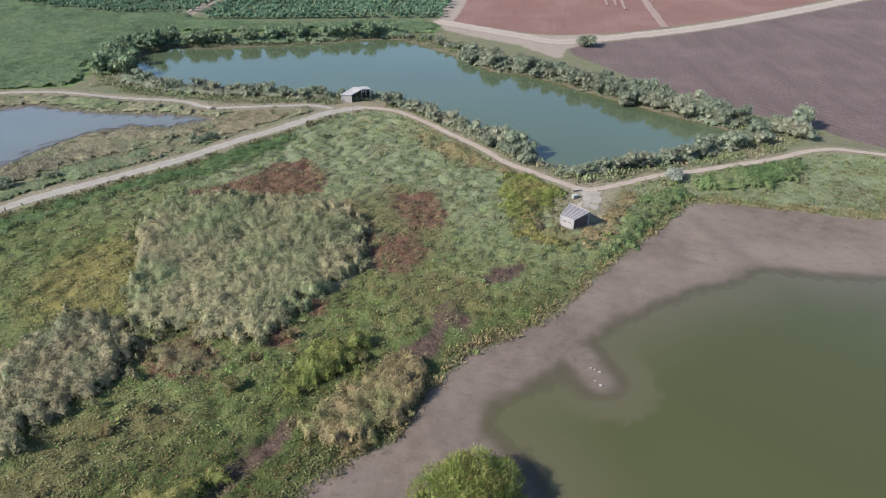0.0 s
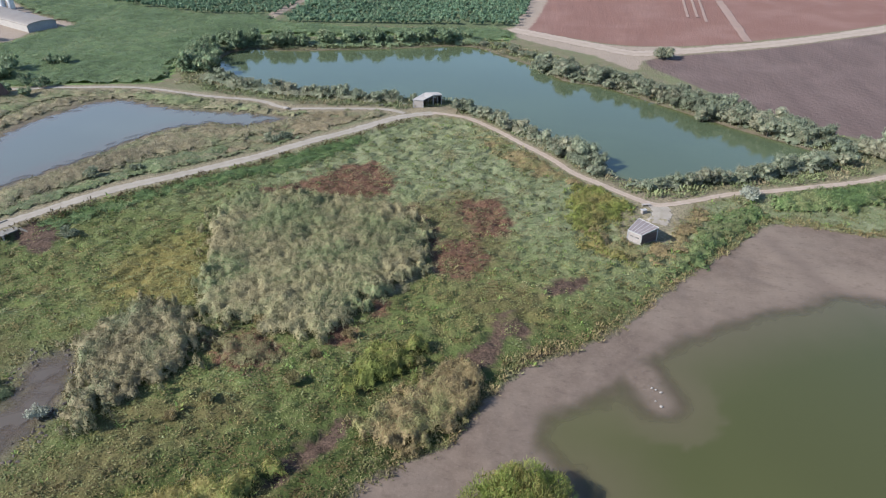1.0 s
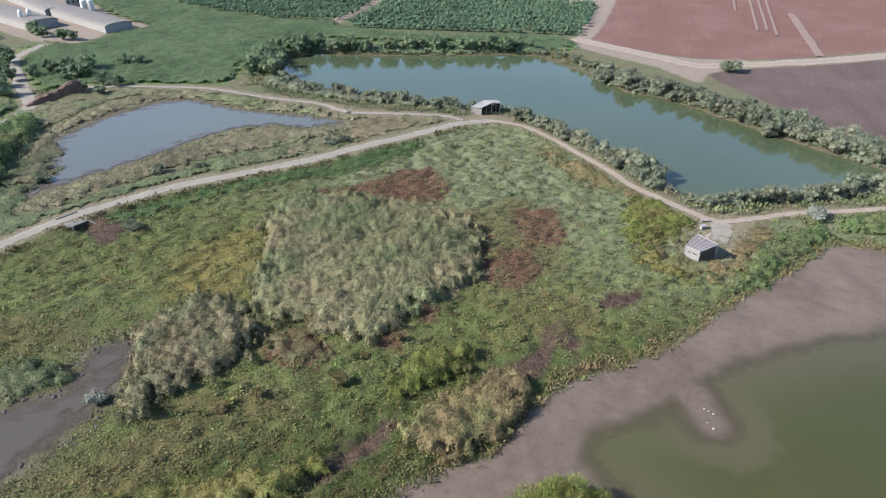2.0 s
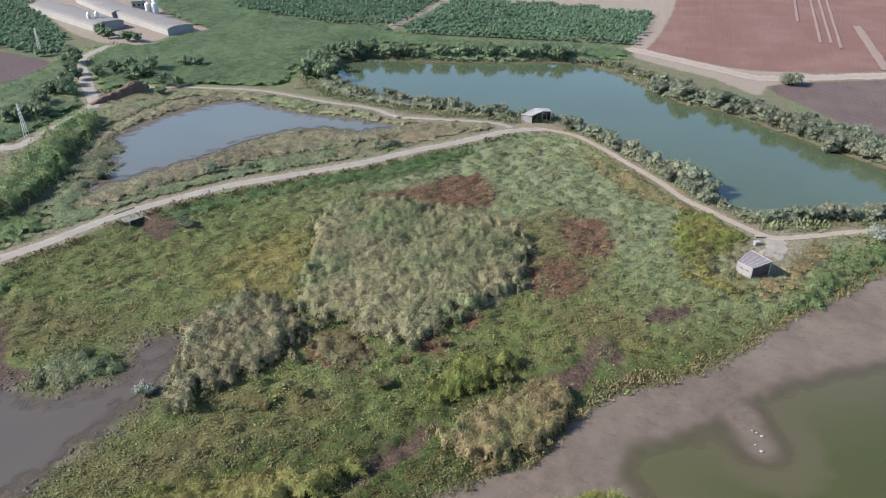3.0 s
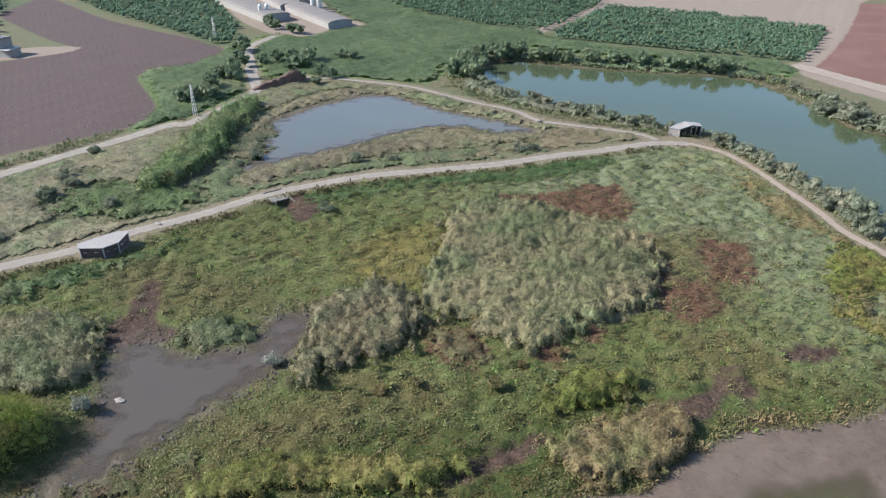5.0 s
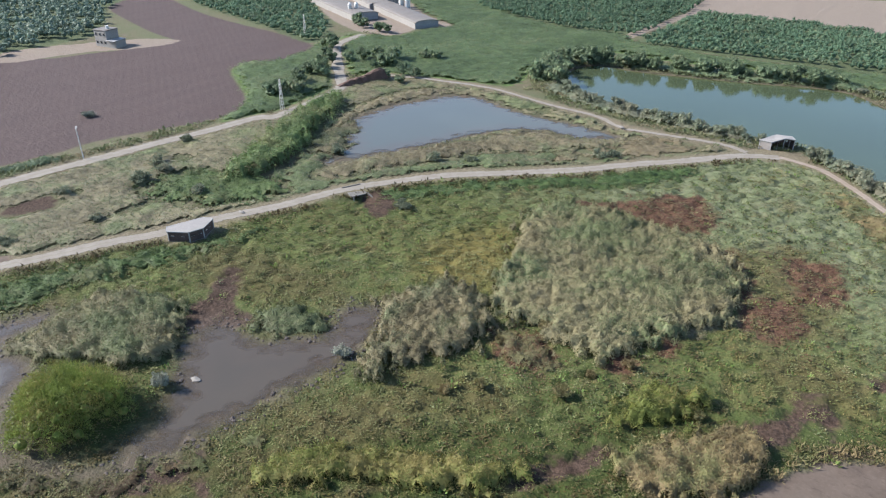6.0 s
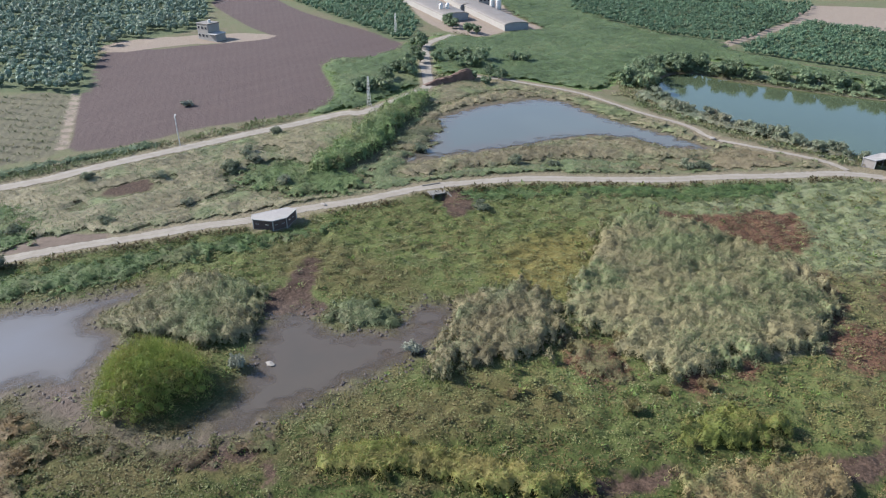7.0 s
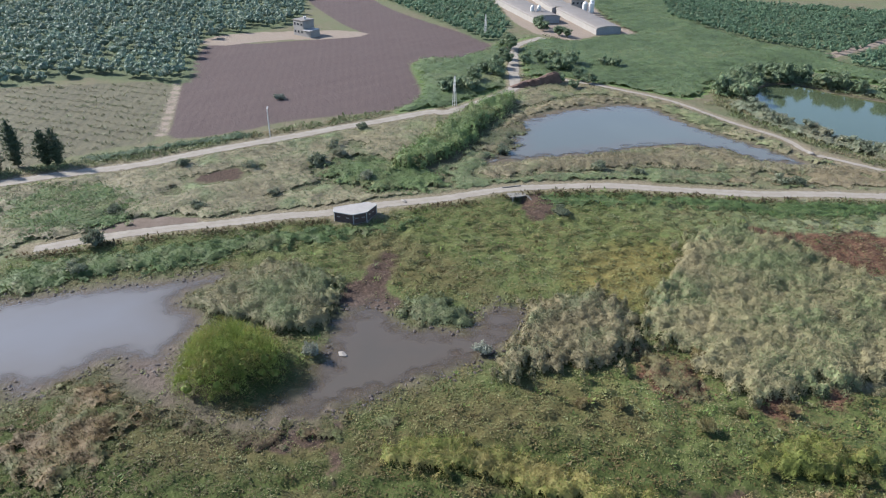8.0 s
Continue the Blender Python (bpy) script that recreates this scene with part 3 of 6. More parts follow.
PLAN["ochre_b"] = [
    (-79.4, 14.9), (-68.7, 25.3), (-60, 36.6), (-54.8, 36.5), (-61.1, 25.2), (-71.1, 15.4)]
PLAN["ochre_c"] = [
    (-100.5, 66.2), (-97.5, 75.7), (-82.8, 77.9), (-70.1, 75.7), (-74.5, 68.5), (-88.1, 64.3)]
PLAN["ochre_d"] = [
    (-51.5, 64.1), (-43.8, 66.1), (-35.8, 68.1), (-32.3, 64.1), (-40.1, 60.4), (-47.5, 56)]
PLAN["ochre_e"] = [
    (-7.9, 97.5), (1.6, 101), (7.9, 94.2), (3.2, 88), (-5.6, 88)]
PLAN["ochre_f"] = [
    (-24.8, 121.4), (-16.7, 128.8), (-7.7, 134.1), (0.6, 116.9), (-2.3, 102.8), (-8.6, 108.5), (-15.5, 116.9)]
PLAN["sedge_south"] = [
    (-111.9, 111.2), (-107.6, 124.4), (-96.7, 144.2), (-92.4, 155.2), (-77.2, 167.4), (-62.8, 170.9), (-54.3, 176.1), (-52.4, 171.4), (-69.1, 155.2),
    (-84.4, 143.2), (-96.2, 125.8), (-104, 110.8)]
PLAN["sedge_north"] = [
    (-122.7, 135.4), (-129.8, 147.7), (-128.6, 165.1), (-124.7, 176.4), (-122.2, 184.6), (-129.9, 183.3), (-135.8, 171.1), (-136.5, 153.7), (-132.5,
    142.3)]
PLAN["north_far"] = [
    (-175.3, 270.1), (-216, 297.3), (-288, 374.6), (-245, 423.7), (-206, 345.6), (-171.8, 315.5), (-168.2, 281.7)]
PLAN["headland"] = [
    (-1.7, 283.4), (4.1, 282.3), (14.1, 354.5), (19.4, 445.2), (15.4, 447.5), (8.7, 358.9), (5.4, 341.9)]
PLAN["hedge_road"] = [
    (-181.6, 43.9), (-177.1, 63.6), (-173.4, 81), (-169.2, 83), (-166.9, 80.9), (-171.7, 65.9), (-176.8, 43.7)]
PLAN["straw_b"] = [
    (-68.7, 151.9), (-61.5, 168), (-55, 178), (-45, 181.3), (-41.9, 172.3), (-56.6, 157.3), (-65.7, 148.9)]
PLAN["spit"] = [
    (17.9, 80.9), (21.3, 81.4), (23, 77.3), (23.3, 72), (21, 71.2), (18.8, 74), (17.3, 76.7)]
PLAN["meadow"] = [
    (-138, 22), (-128, 46), (-118, 68), (-107, 88), (-97, 109), (-82, 128), (-58, 148), (-40, 166), (-28, 179), (-20, 181), (-11, 178), (-2, 168), (8, 154),
    (20, 140), (30, 131), (44, 120), (28, 102), (12, 84), (1, 76), (-6, 62), (-17, 52), (-18, 36), (-20, 10), (-50, -20), (-80, -25), (-110, -15), (-128, -5)]
PLAN["east_bank"] = [(44, 120), (52, 127), (75, 122), (100, 118), (130, 115), (125, 142), (102, 149), (84, 151), (66, 144), (46, 138), (31, 131)]
PLAN["west_scrub"] = [
    (-139, 22), (-120, 62), (-105, 92), (-86, 126), (-60, 148), (-40, 170), (-30, 180), (-60, 181), (-95, 190), (-128, 192), (-150, 188), (-153, 165), (-148, 140),
    (-156, 115), (-164, 80), (-172, 42), (-182, 12), (-150, 0)]
PLAN["north"] = [
    (-150, 191), (-122, 197), (-108, 203), (-112, 228), (-108, 250), (-98, 264), (-78, 262), (-40, 268), (-17, 263), (-3, 263), (-4, 283), (-40, 279), (-92, 283),
    (-104, 294), (-136, 295), (-187, 312), (-175, 275), (-182, 256), (-186, 238), (-203, 234), (-199, 213), (-182, 197), (-164, 181)]
PLAN["wedge"] = [(-198, 199), (-197, 181), (-202, 166), (-170, 143), (-158, 122), (-153, 134), (-152, 159), (-165, 180), (-182, 197), (-197, 214), (-205, 215)]
PLAN["hedge_e1"] = [(4, 230), (16, 217.5), (27, 211.5), (36, 203.5), (40, 209), (26, 223), (10, 238)]
PLAN["hedge_e2"] = [(40, 200), (49, 189.5), (60, 178.5), (72, 168), (81, 172), (65, 192), (48, 206)]
PLAN["hedge_w"] = [(18, 144), (11, 153.5), (4, 162.5), (-3.5, 171.5), (-11, 179.5), (-18, 187), (-13, 191), (-6, 183), (2, 177), (9, 168), (16, 159), (23, 148)]
PLAN["hedge_n"] = [(-31, 187.5), (-50, 190), (-75, 193), (-95, 202), (-98, 210), (-77, 201.5), (-50, 196), (-33, 193.5)]
PLAN["hedge_s"] = [(27, 138.5), (46, 142.5), (62, 149.5), (74, 156), (78, 165), (70, 164), (58, 155), (45, 148), (27, 142.5)]
PLAN["hedge_f"] = [(-14, 252), (-40, 250), (-70, 245), (-95, 244), (-100, 230), (-97, 215), (-108, 212), (-113, 235), (-104, 252), (-70, 256), (-40, 262), (-16, 264)]
PLAN["tan_bank"] = [(-1.5, 278), (16.9, 269.5), (32.7, 261.4), (46.2, 260.6), (57.7, 262), (55.7, 249.3), (44.1, 248.9), (39.1, 231.1), (34, 235.1), (26.7, 246.5), (11.3, 258), (-0.2, 269.8)]
PLAN["brown_band"] = [(-79.3, 21.2), (-72.8, 24.6), (-67.8, 27.4), (-64.3, 33.4), (-59.7, 36.8), (-57.1, 43.5), (-54.7, 42.4), (-56.9, 36.1), (-60.9, 31.2), (-64.5, 25.6), (-70, 23.2), (-76.7, 20.1)]
PLAN["withered_west"] = [(-94.9, 12), (-93.5, 15.9), (-86, 18.4), (-77.7, 20.5), (-77.5, 15.8), (-74, 13.4), (-76.9, 6)]
PLAN["bank_gap"] = [(-6.4, 79), (-4.4, 81.4), (-2, 83.2), (-1.7, 87.5), (1.2, 89), (4.5, 87.9), (3.7, 85.3), (0.5, 84.6), (-0.2, 79.6), (-2.3, 77.6)]
PLAN["hide_grass"] = [(17, 110), (24, 109), (30, 111), (36, 119), (40, 128), (36, 132), (31, 124), (29, 117), (22, 114), (18, 124), (14, 122)]
GULLIES = [[(-1.3, 82.6), (-1, 85.4), (-1.6, 87), (0.1, 89.1), (1, 91.2)],
           [(3, 85.1), (3.9, 84.1), (3.9, 82.5)],
           [(2.3, 76.7), (3.2, 78.4), (4.2, 80.8), (6, 81.2), (8.9, 84)],
           [(-60.6, 37), (-56.2, 33.5), (-52.1, 30.4)]]
TRODDEN = [(-21.1, 92.4), (-18.4, 95.5), (-15.4, 100.2), (-13.2, 103.4)]
CREEK = [(48.9, 120.3), (50.6, 114.3), (52.6, 108.5), (55, 102.8), (60.7, 99.3)]
PLAN["yard_b"] = [(-34, 181), (-26, 178), (-16, 182), (-18, 188), (-21, 187), (-28, 184.5)]
PLAN["yard_a"] = [(24, 119), (29, 119), (34, 127), (36, 133), (28, 134), (26, 128)]
PLAN["yard_c"] = [(-117, 70), (-109, 70), (-106, 78), (-108, 84), (-113, 80)]


WHEEL_TRACKS = [((78, 432), (68, 352)), ((86, 435), (70, 310)), ((90, 436), (74, 311)), ((94, 437), (76, 303)), ((91, 348), (84, 271))]


def curve_through(points, closed, per=5):
    """A smooth line through the points (Catmull-Rom)."""
    p = np.array(points, float)
    n, out = len(p), []
    for i in range(n if closed else n - 1):
        a, b, c, d = (p[(i + k) % n] if closed else p[min(max(i + k, 0), n - 1)] for k in (-1, 0, 1, 2))
        for s in np.arange(per) / per:
            out.append(0.5 * (2 * b + (c - a) * s + (2 * a - 5 * b + 4 * c - d) * s ** 2 + (3 * b - a - 3 * c + d) * s ** 3))
    if not closed:
        out.append(p[-1])
    return np.array(out)


class Raster:
    """A field kept on an even grid over a box, and read between its points; outside the box it is one value."""

    def __init__(self, field, lo, hi, step_size, outside):
        self.lo, self.step, self.outside = np.array(lo, float), step_size, outside
        xs, ys = np.arange(lo[0], hi[0] + step_size, step_size), np.arange(lo[1], hi[1] + step_size, step_size)
        gx, gy = np.meshgrid(xs, ys)
        self.values = field(gx.ravel(), gy.ravel()).reshape(gx.shape)

    def read(self, x, y):
        u, v = (x - self.lo[0]) / self.step, (y - self.lo[1]) / self.step
        ny, nx = self.values.shape
        ok = (u >= 0) & (v >= 0) & (u < nx - 1) & (v < ny - 1)
        out = np.full(np.shape(x), self.outside, float)
        i, j = u[ok].astype(int), v[ok].astype(int)
        a, b, g = u[ok] - i, v[ok] - j, self.values
        out[ok] = (g[j, i] * (1 - a) + g[j, i + 1] * a) * (1 - b) + (g[j + 1, i] * (1 - a) + g[j + 1, i + 1] * a) * b
        return out, ok


FIELDS = {}


def to_line(x, y, line, closed=False, reach=60.0):
    """The distance of each point to a long line of points, from its raster; past reach it is only reach."""
    if closed or len(line) < 9:
        return line_distance(x, y, line, closed, reach)
    if id(line) not in FIELDS:
        FIELDS[id(line)] = Raster(lambda a, b: line_distance(a, b, line), line.min(0) - 60, line.max(0) + 60, 0.8, 60.0)
    return np.minimum(FIELDS[id(line)].read(x, y)[0], reach)


def line_distance(x, y, line, closed=False, reach=60.0):
    """The distance of each point to a line of points; past reach it is only reach."""
    best = np.full(x.shape, reach)
    near = (x > line[:, 0].min() - reach) & (x < line[:, 0].max() + reach) & (y > line[:, 1].min() - reach) & (y < line[:, 1].max() + reach)
    px, py, found = x[near], y[near], np.full(int(near.sum()), reach)
    ends = np.roll(line, -1, axis=0) if closed else line[1:]
    for a, b in zip(line, ends):
        v = b - a
        s = np.clip(((px - a[0]) * v[0] + (py - a[1]) * v[1]) / max(v @ v, 1e-9), 0, 1)
        found = np.minimum(found, np.hypot(px - a[0] - s * v[0], py - a[1] - s * v[1]))
    best[near] = found
    return best


def inside(x, y, name, smooth=True, reach=60.0):
    """Signed distance to a closed outline of the plan, plus inside, from its raster; past reach outside it is only minus reach."""
    if (name, smooth) not in FIELDS:
        p = np.array(PLAN[name], float)
        wide = (p.max(0) - p.min(0)).max()
        FIELDS[name, smooth] = Raster(lambda a, b: outline_distance(a, b, name, smooth), p.min(0) - 62, p.max(0) + 62, 0.6 if wide < 40 else 0.9 if wide < 130 else 1.3, -60.0)
    return np.maximum(FIELDS[name, smooth].read(x, y)[0], -reach)


def outline_distance(x, y, name, smooth=True, reach=60.0):
    """Signed distance to a closed outline of the plan, plus inside; past reach outside it is only minus reach."""
    line = curve_through(PLAN[name], True, 4) if smooth else np.array(PLAN[name], float)
    lo, hi = line.min(0) - reach, line.max(0) + reach
    near = (x > lo[0]) & (x < hi[0]) & (y > lo[1]) & (y < hi[1])
    out, px, py = np.full(x.shape, -reach), x[near], y[near]
    odd = np.zeros(px.shape, bool)
    for (ax, ay), (bx, by) in zip(line, np.roll(line, -1, axis=0)):
        if ay != by:
            odd ^= ((ay > py) != (by > py)) & (px < (bx - ax) * (py - ay) / (by - ay) + ax)
    d = line_distance(px, py, line, True, reach)
    out[near] = np.where(odd, d, -d)
    return out


def waves(x, y, size, seed=0.0):
    """A smooth uneven field of about -1 to 1, with features of that many metres."""
    f = 2 * math.pi / size
    out = np.zeros(x.shape)
    for i in range(7):
        a, k = 2.39996 * i + seed, f * (0.6 + 0.22 * i)
        out += np.sin(k * (x * math.cos(a) + y * math.sin(a)) + 3.1 * i + seed * 1.7 + 1.3 * np.sin(k * 0.6 * (y * math.cos(a) - x * math.sin(a)) + i))
    return out / 3.2


LATTICE = np.random.default_rng(2024).random((3, 256, 256))


def uneven_field(x, y, size, seed=0, octaves=2):
    """Smooth noise of about -1 to 1 with features of that many metres."""
    out, gain, total = np.zeros(np.shape(x)), 1.0, 0.0
    for o in range(octaves):
        u, v = x / size * 2 ** o + 37.7 * seed + 11.3 * o + 1000, y / size * 2 ** o + 19.1 * seed + 5.7 * o + 1000
        i, j = np.floor(u).astype(int), np.floor(v).astype(int)
        a, b = u - i, v - j
        a, b, t = a * a * (3 - 2 * a), b * b * (3 - 2 * b), LATTICE[0]
        n = (t[j % 256, i % 256] * (1 - a) + t[j % 256, (i + 1) % 256] * a) * (1 - b) + (t[(j + 1) % 256, i % 256] * (1 - a) + t[(j + 1) % 256, (i + 1) % 256] * a) * b
        out, total, gain = out + gain * (2 * n - 1), total + gain, gain * 0.55
    return out / total * 1.5


def domes(x, y, size, seed=0):
    """Rounded clumps of about that many metres, packed at random: 1 at each middle, 0 in the clefts between them."""
    u, v = x / size + 7.3 * seed + 500, y / size + 3.9 * seed + 500
    i, j = np.floor(u).astype(int), np.floor(v).astype(int)
    best = np.full(np.shape(x), 9.0)
    for di in (-1, 0, 1):
        for dj in (-1, 0, 1):
            a, b = (i + di) % 256, (j + dj) % 256
            best = np.minimum(best, (u - i - di - LATTICE[1][b, a]) ** 2 + (v - j - dj - LATTICE[2][b, a]) ** 2)
    return np.clip(1 - best / 0.72, 0, 1)


def strands(x, y):
    """Low hummocks of creeping herbs, drawn out along one direction: 0 in the hollows, about 1 on top."""
    a = radians(36)
    u, v = math.cos(a) * x + math.sin(a) * y, math.cos(a) * y - math.sin(a) * x
    v = v + 1.1 * uneven_field(x, y, 7.0, 5)
    return 0.55 * domes(u / 2.2, v, 1.2, 3) + 0.45 * domes(u / 1.7, v, 2.9, 6) + 0.3 * uneven_field(u / 1.6, v, 1.1, 9)


ROAD_MAIN, TRACK_EAST, TRACK_NORTH = (curve_through(PLAN[k], False) for k in ("road_main", "track_east", "track_north"))
ROAD_WEST, FIELD_ROAD, TRACK_HIDE = (curve_through(PLAN[k], False) for k in ("road_west", "field_road", "track_hide"))
WATER = -0.3


def land(x, y):
    """The ground's height; near the marsh from a raster."""
    x, y = np.asarray(x, float), np.asarray(y, float)
    if "land" not in FIELDS:
        FIELDS["land"] = Raster(shape_of_land, (-200, -30), (128, 290), 0.33, 0.0)
    out, ok = FIELDS["land"].read(x, y)
    if not ok.all():
        out[~ok] = shape_of_land(x[~ok], y[~ok])
    return out


def shape_of_land(x, y):
    z = 0.10 * waves(x, y, 23.0) + 0.07 * waves(x, y, 7.0, 2.0)
    rough = np.clip((inside(x, y, "meadow", True, 12.0) - 0.5) / 3, 0, 1) * (inside(x, y, "lagoon_mud", True, 6.0) < -1)
    z = z + rough * (0.13 * uneven_field(x, y, 6.0, 2) + 0.85 * (strands(x, y) - 0.4))
    far = np.clip((np.hypot(x, y) - 700) / 1500, 0, 1)
    z = z + far * 12.0 * (1 + waves(x, y, 900.0, 4.0))
    for line, half, high in ((ROAD_MAIN, 2.6, 0.5), (TRACK_EAST, 1.8, 0.4), (TRACK_NORTH, 1.8, 0.4), (ROAD_WEST, 2.8, 0.3), (FIELD_ROAD, 3.5, 0.1)):
        d = np.clip((to_line(x, y, line, False, 9.0) - half - 0.8) / 4.0, 0, 1)
        s = d * d * (3 - 2 * d)
        z = z * s + high * (1 - s)
    for name, slope, start, rugged in (("pond_main", 0.30, 0.0, 0.05), ("pond_west", 0.10, 0.3, 0.16), ("lagoon", 0.055, 0.6, 0.03), ("pool", 0.06, 1.6, 0.10),
                                       ("lagoon_west", 0.07, 0.6, 0.05)):
        d = inside(x, y, name, True, 30.0)
        bed = WATER - slope * (d + start) + rugged * waves(x, y, 5.0, 1.0)
        z = np.where(bed < z, np.maximum(bed, -1.6), z)
    spit = inside(x, y, "spit", True, 9.0) + 0.8 * uneven_field(x, y, 3.0, 7)
    z = np.maximum(z, np.where(spit > -6, WATER - 0.09 + 0.05 * np.clip(spit, -6, 1.5), -9))
    flat = inside(x, y, "mud_west", True, 9.0)
    z = np.where(flat > -1.5, np.minimum(z, WATER + 0.03 + 0.09 * uneven_field(x, y, 2.4, 5) + 0.25 * np.clip(-flat, 0, 2)), z)
    gully = np.hypot((x + 91.8) * 0.45, (y - 106.2) * 0.9)
    z = z - 1.3 * np.exp(-(gully / 1.6) ** 2) * (to_line(x, y, ROAD_MAIN, False, 9.0) > 2.3)
    ditch = inside(x, y, "ditch", True, 9.0)
    return z - 0.4 * np.clip(ditch / 1.5 + 0.5, 0, 1)


def quad_mesh(name, quads, material, points=None, faces=None):
    """A mesh of loose four-sided faces from an array (n, 4, 3), and, where given, a joined skin of points and faces."""
    index, co = np.arange(4 * len(quads)), quads.reshape(-1, 3)
    if points is not None:
        index, co = np.concatenate([index, faces.ravel() + len(co)]), np.concatenate([co, points])
    n = len(index) // 4
    me = bpy.data.meshes.new(name)
    me.vertices.add(len(co)), me.loops.add(4 * n), me.polygons.add(n)
    me.vertices.foreach_set("co", np.ascontiguousarray(co, np.float32).ravel())
    me.loops.foreach_set("vertex_index", index.astype(np.int32))
    me.polygons.foreach_set("loop_start", np.arange(0, 4 * n, 4, dtype=np.int32))
    me.polygons.foreach_set("use_smooth", np.arange(n) >= len(quads))
    me.update(calc_edges=True)
    me.materials.append(material)
    return me


def sheet_mesh(xs, ys, height):
    """A grid over xs and ys, with its height from a function."""
    gx, gy = np.meshgrid(xs, ys)
    x, y = gx.ravel(), gy.ravel()
    z = height(x, y)
    nx, ny = len(xs), len(ys)
    i = (np.arange(ny - 1)[:, None] * nx + np.arange(nx - 1)[None, :]).ravel()
    faces = np.stack([i, i + 1, i + 1 + nx, i + nx], 1)
    return x, y, z, faces


def grid_object(name, x, y, z, faces, material, attributes):
    used = np.unique(faces)
    renum = np.zeros(len(x), np.int32)
    renum[used] = np.arange(len(used))
    me = bpy.data.meshes.new(name)
    me.vertices.add(len(used)), me.loops.add(faces.size), me.polygons.add(len(faces))
    me.vertices.foreach_set("co", np.stack([x, y, z], 1)[used].astype(np.float32).ravel())
    me.loops.foreach_set("vertex_index", renum[faces].astype(np.int32).ravel())
    me.polygons.foreach_set("loop_start", np.arange(0, faces.size, 4, dtype=np.int32))
    me.polygons.foreach_set("use_smooth", np.ones(len(faces), bool))
    me.update(calc_edges=True)
    for key, value in attributes.items():
        me.attributes.new(key, "FLOAT", "POINT").data.foreach_set("value", value[used].astype(np.float32))
    me.materials.append(material)
    return new(name, me)


def spaced(lo, hi, core_lo, core_hi, step_size):
    """Even steps in the core, growing ones out to lo and hi."""
    out = list(np.arange(core_lo, core_hi + 0.01, step_size))
    s = step_size
    while out[-1] < hi:
        s = min(s * 1.12, 4.6 if abs(out[-1]) < 320 else 400)
        out.append(out[-1] + s)
    s = step_size
    while out[0] > lo:
        s = min(s * 1.12, 4.6 if abs(out[0]) < 320 else 400)
        out.insert(0, out[0] - s)
    return np.array(out)


# ---- ground and water ----
def build_ground():
    x, y, z, faces = sheet_mesh(spaced(-4200, 4200, -124, 45, 0.54), spaced(-4200, 4200, 26, 180, 0.54), land)
    big = lambda *names: np.max([inside(x, y, n) for n in names], axis=0)
    marks = {
        "meadow": big("meadow", "east_bank", "willow_isle"), "north": big("north", "wedge"), "yellow": big("yellow"),
        "near_dark": 73 - 0.866 * y + 0.5 * x, "faded": (y + 0.3 * x - 112) * 0.9, "rust": big("red_a", "red_b", "red_c", "red_d", "red_e", "red_f", "red_g"), "bare": big("brown_a", "brown_b", "brown_c", "brown_e", "ditch", "rubble", "bank_mud", "bank_gap"),
        "ochre": big("brown_d", "ochre_a", "ochre_b", "ochre_c", "ochre_d", "ochre_e", "ochre_f"),
        "mud": big("lagoon_mud", "pale_patch"),
        "wet": np.max([inside(x, y, "lagoon") - 0.5, inside(x, y, "mud_west") + 1.0, inside(x, y, "pool") + 1.0, inside(x, y, "lagoon_west") + 1.6,
                       inside(x, y, "pond_main") + 0.8, inside(x, y, "pond_west") + 0.8], axis=0),
        "tilled_dark": big("field_purple"), "tilled_red": big("field_red"), "tilled_brown": big("field_brown"), "stubble": big("plot_weedy"),
        "grove": big("olives", "orchard_a", "orchard_b", "orchard_c"),
        "pale": np.maximum(np.maximum(big("field_tan", "house_yard", "settlement", "tan_yard", "tan_bank", "headland"), 1.3 - line_distance(x, y, np.array([(-231.0, 89.0), (-184.9, 64.6)]))), 2.6 - to_line(x, y, np.array([(-104.0, 293.0), (-96.0, 375.0)]))),
        "verge": np.max([3.3 - to_line(x, y, ROAD_MAIN), 2.0 - to_line(x, y, TRACK_EAST), 2.6 - to_line(x, y, TRACK_NORTH), 3.4 - to_line(x, y, ROAD_WEST),
                         5.0 - to_line(x, y, FIELD_ROAD), inside(x, y, "yard_a") + 3.5, inside(x, y, "yard_b") + 1.5, inside(x, y, "yard_c") + 1.0], axis=0)}
    marks["bare"] = np.max([marks["bare"], *(0.45 - line_distance(x, y, np.array(line, float)) for line in GULLIES)], axis=0)
    marks["verge"] = np.maximum(marks["verge"], 0.6 - line_distance(x, y, np.array(TRODDEN, float)))
    marks["wet"] = np.where(inside(x, y, "spit") > -1.5, np.minimum(marks["wet"], -3.0 * inside(x, y, "spit")), marks["wet"])
    marks["wet"] = np.maximum(marks["wet"], 0.8 - 1.6 * line_distance(x, y, np.array(CREEK, float)))
    tagged(grid_object("ground", x, y, z, faces, GROUND, marks), "flat marshland, mud and tilled fields", "ground", kind="structure")


def build_water(name, key, material, label, step_size, out=6.0):
    p = np.array(PLAN[key])
    x, y, z, faces = sheet_mesh(np.arange(p[:, 0].min() - 8, p[:, 0].max() + 8, step_size), np.arange(p[:, 1].min() - 8, p[:, 1].max() + 8, step_size),
                                lambda a, b: np.full(a.shape, WATER))
    keep = (inside(x, y, key) > -out)[faces].any(1)
    tagged(grid_object(name, x, y, z, faces[keep], material, {"depth": WATER - land(x, y)}), label, "water", kind="structure")


